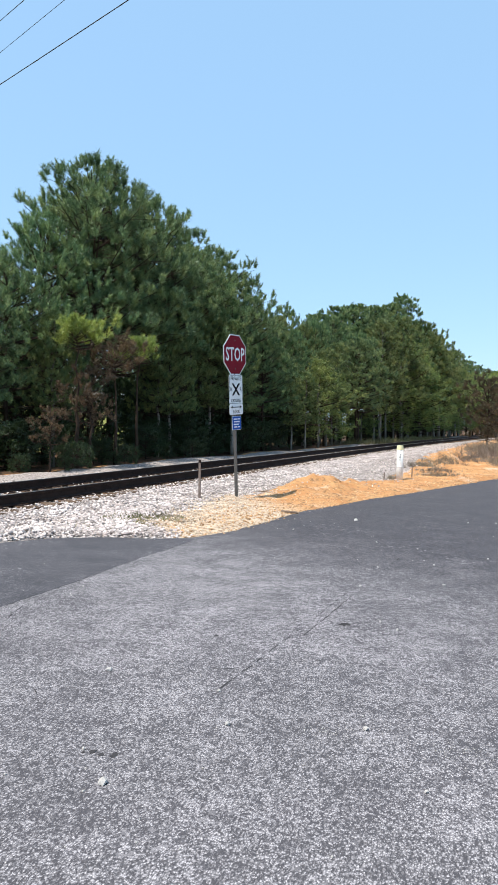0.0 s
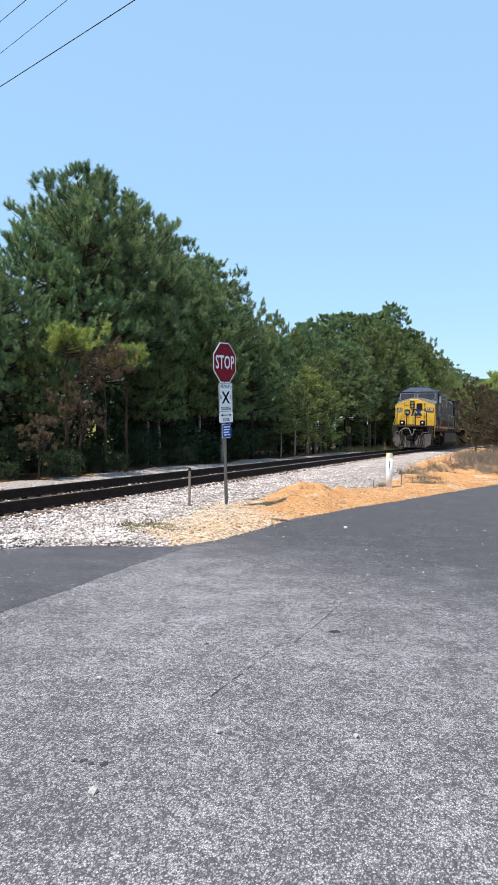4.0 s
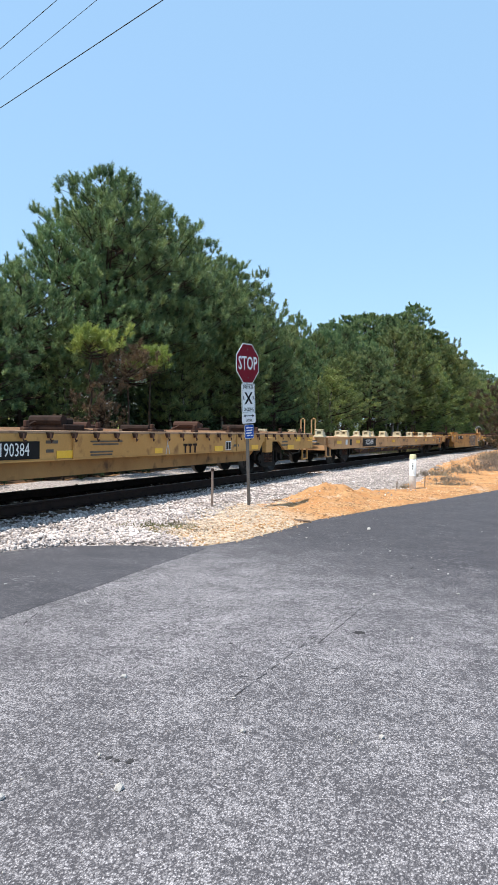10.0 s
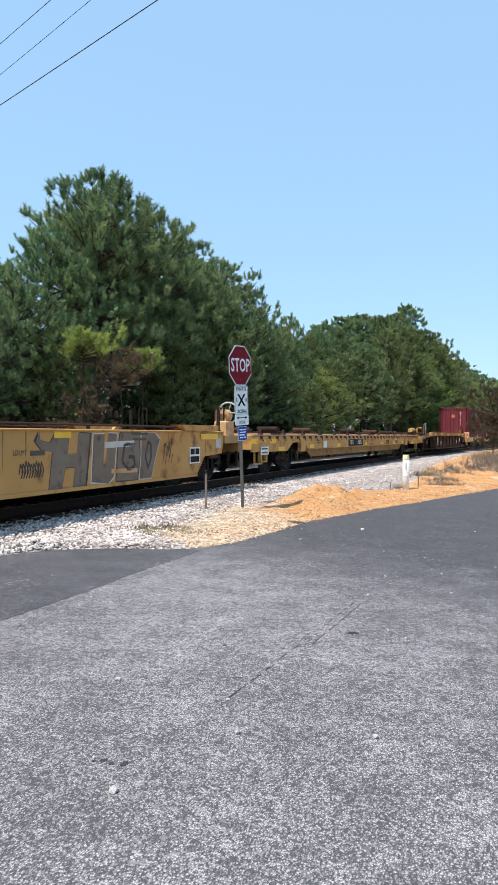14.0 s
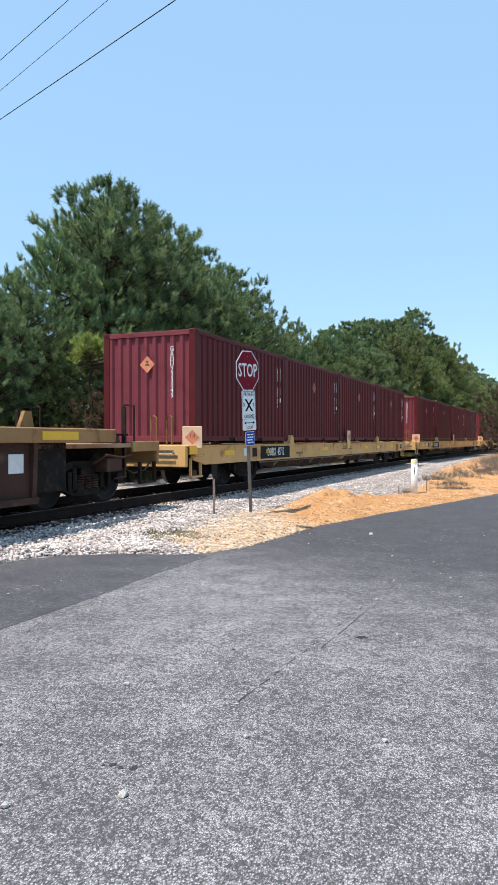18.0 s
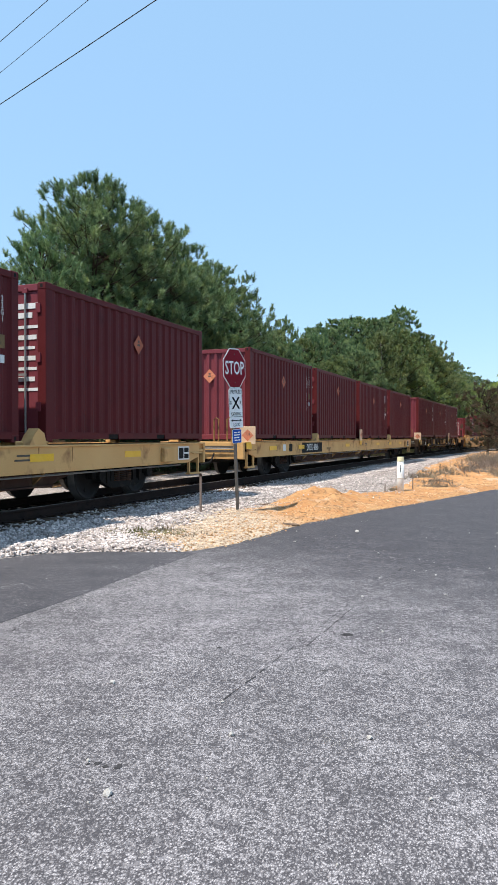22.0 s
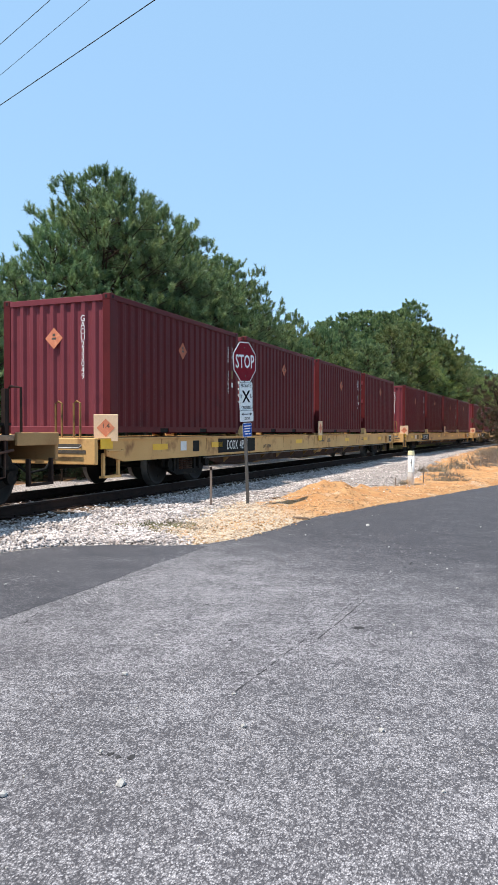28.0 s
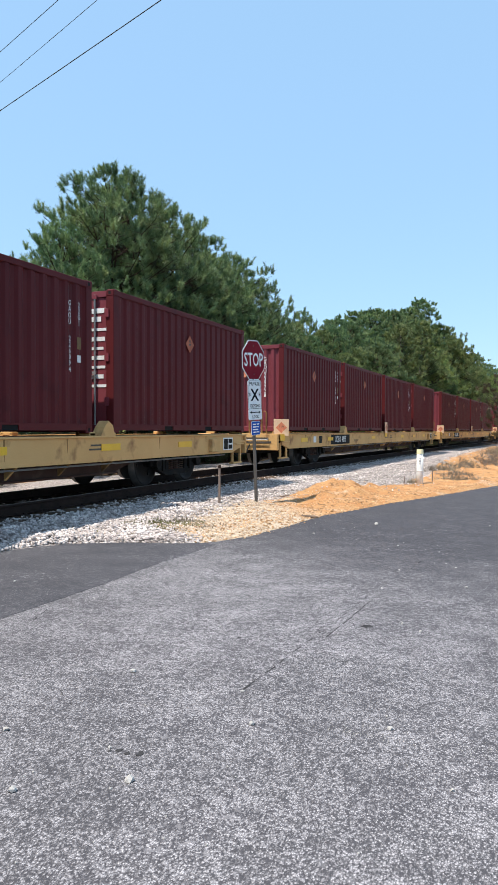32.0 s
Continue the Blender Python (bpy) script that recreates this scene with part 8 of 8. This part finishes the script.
        part("wiper", Shape().tube([(hw * 0.05, -0.07, 0.40), (hw * 0.25, -0.06, 0.12), (hw * 0.45, -0.05, -0.08)], 0.012, 5).tube([(-hw * 0.75, -0.06, 0.42), (hw * 0.75, -0.06, 0.42)], 0.011, 5).tube([(hw * 0.55, -0.07, 0.40), (hw * 0.85, -0.05, 0.02)], 0.012, 5), RUBBER, win, "black wipers")
        part("wiper_arm", Shape().tube([(-hw * 0.9, -0.05, -0.26), (-0.05, -0.07, -0.36), (hw * 0.8, -0.05, -0.28)], 0.012, 5).box(-0.14, 0.10, -0.10, -0.02, -0.40, -0.33), RUBBER, win)
    for sx in (-1, 1):
        xs_ = sx * 1.515
        for y0_, y1_, z0_, z1_ in ((-6.44, -6.02, 3.58, 4.16), (-5.97, -5.33, 3.56, 4.18)):
            sw = part("side_window", Shape().box(*sorted((xs_ + sx * 0.012, xs_ - sx * 0.04)), y0_, y1_, z0_, z1_, 0.01), GLASS, loco, "dark cab side window")
            part("window_frame", Shape().box(*sorted((xs_ + sx * 0.025, xs_)), y0_ - 0.03, y0_, z0_ - 0.03, z1_ + 0.03).box(*sorted((xs_ + sx * 0.025, xs_)), y1_, y1_ + 0.03, z0_ - 0.03, z1_ + 0.03).box(*sorted((xs_ + sx * 0.025, xs_)), y0_, y1_, z0_ - 0.03, z0_), LOCO_ROOF, sw)
        part("wind_deflector", Shape().box(*sorted((xs_ + sx * 0.02, xs_ + sx * 0.05)), -6.70, -6.46, 3.62, 4.12, 0.012), PALE_RAIL, loco, "pale wind deflector")
        part("sun_visor", Shape().add([(xs_, -6.92, 4.34), (xs_, -5.46, 4.30), (xs_ + sx * 0.26, -5.46, 4.12), (xs_ + sx * 0.26, -6.92, 4.16), (xs_, -6.92, 4.31), (xs_, -5.46, 4.27), (xs_ + sx * 0.26, -5.46, 4.09), (xs_ + sx * 0.26, -6.92, 4.13)], [(0, 1, 2, 3), (7, 6, 5, 4), (0, 3, 7, 4), (1, 5, 6, 2), (3, 2, 6, 7), (0, 4, 5, 1)]), LOCO_ROOF, loco, "side window sun visor")
        part("tool_box", Shape().box(*sorted((sx * 1.3, sx * 1.57)), -6.61, -5.30, 1.80, 2.46, 0.02), BOX_TAN, loco, "dusty tan equipment box")
        part("grille", Shape().box(*sorted((sx * 1.57, sx * 1.576)), -6.54, -6.24, 1.92, 2.36), RUBBER, loco, "dark mesh grille")
        part("box_notch", Shape().box(*sorted((sx * 1.57, sx * 1.575)), -5.60, -5.42, 1.83, 1.92).box(*sorted((sx * 1.57, sx * 1.575)), -6.42, -6.30, 1.82, 1.88), RUBBER, loco)
        part("grille", Shape().box(*sorted((sx * 1.52, sx * 1.532)), -7.28, -6.72, 2.18, 2.44), RUBBER, loco, "dark louvred grille")
        # lower cabinet bulge: painted upper panel, sooty lower panel, blue forward wedge
        part("cabinet_panel", Shape().box(*sorted((sx * 1.52, sx * 1.10)), c1, -1.70, 2.20, 3.36, 0.02), HOOD_OLIVE, loco, "olive-grey sooty cabinet side")
        part("cabinet_base", Shape().box(*sorted((sx * 1.50, sx * 1.10)), c1, -1.72, 1.75, 2.195, 0.01), HOOD_BROWN, loco, "brown sooty cabinet base")
        part("blue_wedge", Shape().prism([(c1 + 0.01, 2.23), (-3.92, 2.23), (-4.36, 3.33), (c1 + 0.01, 3.33)], "x", *sorted((sx * 1.5215, sx * 1.5235))), LOCO_BLUE, loco, "dark blue paint wedge")
        part("cabinet_latch", Shape().box(*sorted((sx * 1.52, sx * 1.528)), -4.75, -4.63, 2.36, 2.40).box(*sorted((sx * 1.52, sx * 1.528)), -2.15, -2.05, 2.75, 2.79), PALE_RAIL, loco)
        for yy in (-3.60, -2.42, -1.32):
            part("rail_gusset", Shape().prism([(yy - 0.10, 3.36), (yy + 0.03, 3.36), (yy + 0.03, 3.75)], "x", *sorted((sx * 1.36, sx * 1.39))), RAILING, loco)
            grab(loco, [(sx * 1.38, yy, 3.36), (sx * 1.38, yy, 4.36)], RAILING, 0.018, "stanchion")
        grab(loco, [(sx * 1.38, c1, 3.98), (sx * 1.38, -1.18, 4.0)], RAILING, 0.016, "upper_handrail")
        grab(loco, [(sx * 1.13, -0.66, 4.52), (sx * 1.13, 0.27, 3.30), (sx * 1.06, 0.72, 3.18)], RAILING, 0.020, "brace_pipe")
    lettering("cab_number", "431", 0.66, AMBER, loco, on_side(1.522, -6.27, 3.12), 1.04, 0.88, 0.002, bold=0.010)
    part("lightning_decal", Shape().prism([(-6.86, 2.84), (-6.30, 2.78), (-6.36, 2.70), (-5.52, 2.66), (-6.10, 2.50), (-6.05, 2.60)], "x", 1.518, 1.524), AMBER, loco, "amber lightning decal")
    # upper cabinet
    part("upper_cabinet", Shape().prism([(-1.10, 1.75), (1.10, 1.75), (1.10, 4.40), (0.88, 4.60), (-0.88, 4.60), (-1.10, 4.40)], "y", c1, 0.36), LOCO_GREY, loco, "sooty blue-grey electrical cabinet")
    slat = {}
    for w in (0.52, 0.64, 0.79):
        slat[w] = Shape().box(-0.02, 0.03, -w / 2, w / 2, -0.012, 0.012).mesh("louvre_slat", LOCO_GREY)
    for yy, w in ((-4.25, 0.64), (-3.38, 0.52), (-2.38, 0.79)):
        for sx in (-1, 1):
            gx = sx * 1.10
            gr = part("louvre", Shape().box(*sorted((gx, gx + sx * 0.015)), yy - w / 2 - 0.03, yy + w / 2 + 0.03, 3.80, 4.36), RUBBER, loco, "dark louvred opening")
            for j in range(5):
                part("louvre_slat", slat[w], LOCO_GREY, gr, "", pose(gx + sx * 0.02, yy, 3.87 + j * 0.105, 0, 25 * sx, 0))
    for sx in (-1, 1):
        for y0_ in (-1.62, -0.82, -0.22):
            part("cabinet_door", Shape().box(*sorted((sx * 1.10, sx * 1.122)), y0_, y0_ + 0.54, 2.12, 3.22, 0.01), HOOD_OLIVE if y0_ > -1 else LOCO_GREY, loco)
        part("red_placard", Shape().box(*sorted((sx * 1.122, sx * 1.13)), -0.28, -0.08, 1.88, 2.10), LETTER_RED, loco, "small red warning placard")
        part("stencil_card", Shape().box(*sorted((sx * 1.118, sx * 1.124)), -2.95, -2.75, 3.60, 3.68), PALE_RAIL, loco)
    # engine hood with its rounded top
    h0, h1 = 0.36, 5.40
    part("engine_hood", Shape().prism([(-1.0, 1.73), (1.0, 1.73), (1.0, 3.88), (-1.0, 3.88)], "y", h0, h1), LOCO_GREY, loco, "sooty engine hood")
    arc = [(1.0 - 0.32 + 0.32 * math.cos(radians(d)), 3.88 + 0.32 * math.sin(radians(d))) for d in (0, 18, 36, 54, 72, 90)]
    part("hood_top", Shape().prism(arc + [(-x, z) for x, z in arc[::-1]], "y", h0, h1), HOOD_TOP_SUNLIT, loco, "rounded hood top in a paler, sunlit grey", smooth=False)
    dm = Shape().box(-0.005, 0.02, -0.30, 0.30, -0.98, 0.98, 0.012).mesh("hood_door", LOCO_GREY)
    latch_m = Shape().box(0.018, 0.034, 0.20, 0.23, -0.08, 0.08).mesh("latch", RAILING)
    for k in range(7):
        yy = h0 + 0.40 + k * 0.665
        for sx in (-1, 1):
            d_ = part("hood_door", dm, LOCO_GREY, loco, "", pose(sx * 1.005, yy, 2.87, 0, 0, 0 if sx > 0 else 180))
            part("latch", latch_m, UNDER, d_)
    part("exhaust_stack", Shape().box(-0.45, 0.45, 3.20, 4.40, 4.15, 4.50, 0.03).box(-0.50, 0.50, 3.15, 4.45, 4.50, 4.55, 0.02), UNDER, loco)
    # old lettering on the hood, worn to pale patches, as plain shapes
    fade = random.Random(8)
    gh = Shape()

    def worn(cy, cz, r0_, r1_, d0, d1, sy=0.82):
        steps_ = max(3, int(abs(d1 - d0) / 14))
        for k in range(steps_):
            if fade.random() < 0.16:
                continue
            p0, p1 = radians(d0 + (d1 - d0) * k / steps_), radians(d0 + (d1 - d0) * (k + 1) / steps_)
            q0, q1 = r0_ * fade.uniform(0.9, 1.15), r1_ * fade.uniform(0.88, 1.03)
            gh.prism([(cy + r * sy * math.cos(t_), cz + r * math.sin(t_)) for r, t_ in ((q1, p0), (q1, p1), (q0, p1), (q0, p0))], "x", 1.026, 1.029)

    worn(1.45, 2.95, 0.50, 0.86, 30, 340)
    worn(2.80, 3.32, 0.16, 0.52, 20, 270)
    worn(2.80, 2.56, 0.16, 0.52, -160, 90)
    for k in range(11):
        u = k / 11
        for s_ in (1, -1):
            if fade.random() < 0.75:
                cy, cz = 3.75 + 1.25 * u, 2.95 + s_ * (0.85 - 1.7 * u)
                gh.prism([(cy - 0.16, cz - 0.09), (cy + 0.16, cz - 0.09), (cy + 0.18, cz + fade.uniform(0.04, 0.12)), (cy - 0.14, cz + fade.uniform(0.04, 0.12))], "x", 1.026 if s_ > 0 else 1.0295, 1.029 if s_ > 0 else 1.0325)
    part("faded_logo", gh, LETTER_GHOST, loco, "faded grey patches of old lettering")
    part("stencil_card", Shape().box(1.026, 1.032, 2.62, 2.70, 3.50, 3.58).box(1.026, 1.032, 4.66, 4.78, 2.60, 2.66), PALE_RAIL, loco)
    # radiator section with overhanging wings
    r0_, r1_ = h1, 9.75
    part("radiator_hood", Shape().box(-1.15, 1.15, r0_, r1_, 1.73, 3.80, 0.04), LOCO_GREY, loco)
    part("radiator_wing", Shape().prism([(-1.12, 3.42), (1.12, 3.42), (1.46, 3.94), (1.55, 3.98), (1.55, 4.30), (1.40, 4.40), (-1.40, 4.40), (-1.55, 4.30), (-1.55, 3.98), (-1.46, 3.94)], "y", r0_ + 0.36, 9.9).prism([(-1.55, 3.99), (1.55, 3.99), (1.55, 4.30), (1.40, 4.405), (-1.40, 4.405), (-1.55, 4.30)], "y", 9.9, 10.35), LOCO_GREY, loco, "overhanging radiator wings")
    for sx in (-1, 1):
        part("wing_gusset", Shape().add([(sx * 1.0, r0_, 3.80), (sx * 1.06, r0_, 4.25), (sx * 1.15, r0_ + 0.37, 3.74), (sx * 1.50, r0_ + 0.37, 4.02), (sx * 1.50, r0_ + 0.37, 4.36), (sx * 0.8, r0_ + 0.37, 4.40), (sx * 0.8, r0_, 4.25)], [(0, 2, 3, 1), (1, 3, 4), (1, 4, 5, 6)]), HOOD_OLIVE, loco, "grey sheet-metal gusset")
        for y0_ in (6.62, 8.00):
            part("radiator_screen", Shape().prism([(sx * 1.19, 3.50), (sx * 1.21, 3.46), (sx * 1.46, 3.90), (sx * 1.44, 3.92)][::sx], "y", y0_, y0_ + 1.28), RUBBER, loco, "dark radiator screen")
            rim = Shape()
            for q0, q1 in ((y0_ - 0.04, y0_), (y0_ + 1.28, y0_ + 1.32)):
                rim.prism([(sx * 1.19, 3.46), (sx * 1.22, 3.44), (sx * 1.48, 3.90), (sx * 1.45, 3.92)][::sx], "y", q0, q1)
            part("screen_rim", rim, HOOD_OLIVE, loco)
        for y0_, w, z0_, z1_ in ((5.55, 0.55, 1.95, 3.2), (6.25, 0.5, 2.4, 3.0), (6.95, 0.62, 1.9, 3.15), (7.70, 0.62, 1.9, 3.15), (8.45, 0.5, 1.9, 3.05), (9.1, 0.5, 1.95, 2.9)):
            part("vent_door", Shape().box(*sorted((sx * 1.15, sx * 1.172)), y0_, y0_ + w, z0_, z1_, 0.008), LOCO_BLUE if w > 0.6 else LOCO_GREY, loco)
            part("latch", Shape().box(*sorted((sx * 1.172, sx * 1.185)), y0_ + w - 0.08, y0_ + w - 0.05, z0_ + 0.5, z0_ + 0.6), RAILING, loco)
    # tank and trucks
    part("fuel_tank", Shape().prism([(-1.18, 0.16), (1.18, 0.16), (1.45, 0.45), (1.45, 1.22), (1.25, 1.30), (-1.25, 1.30), (-1.45, 1.22), (-1.45, 0.45)], "y", -2.9, 4.5), TANK, loco, "sooty black fuel tank")
    part("bell", Shape().tube([(1.2, -3.3, 1.25), (1.2, -3.3, 1.12), (1.2, -3.3, 0.98)], 0.06, 10, 0.15), RAILING, loco)
    for yc in (-6.1, 7.0):
        tr = part("bogie", Shape().box(-0.9, 0.9, -1.9, 1.9, 0.62, 0.95, 0.05), UNDER, loco, "sooty six-wheel bogie", pose(0, yc, 0))
        for sx in (-1, 1):
            x0_, x1_ = sorted((sx * 0.98, sx * 1.16))
            sf = Shape().prism([(-2.45, 0.62), (-2.45, 0.95), (-1.2, 1.10), (1.2, 1.10), (2.45, 0.95), (2.45, 0.62), (1.6, 0.55), (0.6, 0.62), (-0.6, 0.62), (-1.6, 0.55)], "x", x0_, x1_)
            part("side_frame", sf, UNDER, tr)
            for yy in (-1.85, 0, 1.85):
                part("axle_box", Shape().box(*sorted((sx * 1.0, sx * 1.22)), yy - 0.22, yy + 0.22, 0.32, 0.78, 0.03).disc((sx * 1.22, yy, 0.53), "x", 0.15, 0.1, 14), UNDER, tr)
            for yy in (-0.95, 0.95):
                part("damper", Shape().tube([(sx * 1.2, yy - 0.35, 0.45), (sx * 1.2, yy + 0.2, 0.98)], 0.06, 8), LOCO_GREY, tr)
                part("brake_cylinder", Shape().disc((sx * 1.25, yy, 0.72), "y", 0.11, 0.35, 12), UNDER, tr)
            part("coil_spring", Shape().disc((sx * 1.1, -1.3, 0.75), "z", 0.11, 0.4, 12).disc((sx * 1.1, 1.3, 0.75), "z", 0.11, 0.4, 12), UNDER, tr)
        for yy in (-1.85, 0, 1.85):
            w = part("wheelset", WHEEL_LOCO, WHEEL, tr, "worn steel wheels on an axle", pose(0, yy, 0.53))
            wheelsets.append((w, 0.53, (0, yy, 0.53)))
    # long handrails
    for sx in (-1, 1):
        x = sx * 1.50
        for yy in (-0.95, 0.45, 1.93, 3.41, 4.5, 5.82, 7.2, 8.6, 9.8):
            grab(loco, [(x, yy, 1.70), (x, yy, 2.69)], RAILING, 0.018, "stanchion")
        grab(loco, [(sx * 1.48, -1.72, 2.66), (x, -0.95, 2.69), (x, 5.82, 2.69), (x, 9.8, 2.69), (x, b - 0.2, 2.66), (x, b - 0.08, 2.3), (x, b - 0.06, 1.0)], RAILING, 0.018, "side_handrail")
        grab(loco, [(sx * 1.0, b - 0.12, 1.70), (sx * 1.0, b - 0.12, 2.7), (sx * 0.3, b - 0.12, 2.7), (sx * 0.3, b - 0.12, 1.70)], WHITE_RAILING, 0.02, "rear_handrail")
        grab(loco, [(sx * 1.46, b - 0.02, 2.66), (sx * 1.50, b + 0.08, 2.3), (sx * 1.36, b + 0.16, 1.75), (sx * 1.42, b + 0.10, 1.2)], YELLOW_RAILING, 0.018, "rear_handrail")
    consist.append((loco, 11.4))


locomotive()
G = "freight cars of the train"
spine_flat("flat_car", "empty yellow flat car with tie-down lugs along its deck", "TPDX", "190384", 23.45, G)
box_flat("flat_car", "empty sun-bleached yellow flat car with container pedestals", "DODX", "48991", 51.5, G, False, CAR_TAN)
well_car("well_car", "empty yellow well car marked with graffiti", "TPEX", "59169", 78.6, G, CAR_YELLOW, False, 19.1, graffiti=True)
spine_flat("flat_car", "empty yellow flat car with folded trailer hitches", "TPDX", "190396", 98.7, G)
well_car("well_car", "brown ribbed well car with a yellow top chord", "TPEX", "747718", 126.2, G, CAR_BROWN, True, 19.6)
numbers = ("48712", "48804", "48866")
for i, q in enumerate((147.6, 175.05, 203.55)):
    box_flat("flat_car", "yellow flat car carrying four maroon containers", "DODX", numbers[i], q - 0.42, G, True, CAR_CREAM, L=24.42 if i == 0 else 25.92, offs=(0.0, 5.94, 11.88, 17.82) if i == 0 else (0.0, 6.5, 12.95, 19.4), lead=0.52, reach=((0.0, 0.8), (0.8, 0.6), (0.6, 0.3))[i])
    load(q, ((0, 0, 0, 0), (0, 1, 0, 1), (0, 1, 0, 1))[i], 0.985 + 0.06, 5.94 if i == 0 else 6.45, i)
box_flat("flat_car", "rusty yellow flat car carrying three maroon containers", "VTTX", "12554", 231.4, G, True, CAR_OLD, L=18.4, offs=(0.4, 6.3, 12.2))
load(231.72, (0, 0, 0), 0.985 + 0.12, 5.90, 1)
well_car("well_car", "yellow well car carrying two maroon containers", "TPEX", "4802", 250.85, G, CAR_YELLOW, False, 18.5, logo=True, brake=False, tail=0.2)
load(254.05, (0, 0), 0.32, 5.92, 2)
for i, q in enumerate((271.0, 299.3, 327.6, 355.8, 384.0)):
    box_flat("flat_car", "yellow flat car carrying four maroon containers", "DODX", ("48911", "48920", "48899", "48856", "48880")[i], q - 0.42, G, True, CAR_CREAM, L=25.92, lead=0.52, reach=(0.0 if i == 0 else 0.6, 0.6))
    load(q, (0, 1, 0, 1), 0.985 + 0.06, 6.45, i)
for ob in plain:
    for o in (*ob.children_recursive, ob):
        bpy.data.objects.remove(o)


# the bodies ride a little high on their springs
for item in consist:
    for o in item[0].children:
        if not o.name.startswith(("bogie", "wheelset", "truck")):
            o.location.z += 0.045


# ---- movement ----
def travelled(t):
    """Metres run by the train since eight seconds into the clip: it slows a little all the way."""
    knots = ((0, 13.4), (14, 13.4), (18, 12.95), (22, 12.95), (26, 12.3), (29, 12.0), (32, 11.95))
    d = 0.0
    for (ta, va), (tb, vb) in zip(knots, knots[1:]):
        if t > ta:
            e = min(t, tb)
            ve = va + (vb - va) * (e - ta) / (tb - ta)
            d += (va + ve) / 2 * (e - ta)
    return d - 8 * 13.4


def motions():
    seconds = [i * 0.5 for i in range(65)]
    for item in consist:
        ob, q = item[0], item[1]
        rz, z = (item[2], item[3]) if len(item) > 2 else (0.0, 0.0)
        walk(ob, [(t, track_pose(q - travelled(t)) @ pose(0, 0, z, 0, 0, rz)) for t in seconds])
    frames = [i / FPS for i in range(32 * FPS + 1)]
    turned = [travelled(t) for t in frames]
    for w, r, (x, y, z) in wheelsets:
        walk(w, [(t, pose(x, y, z, math.degrees(d / r) % 360)) for t, d in zip(frames, turned)])


motions()
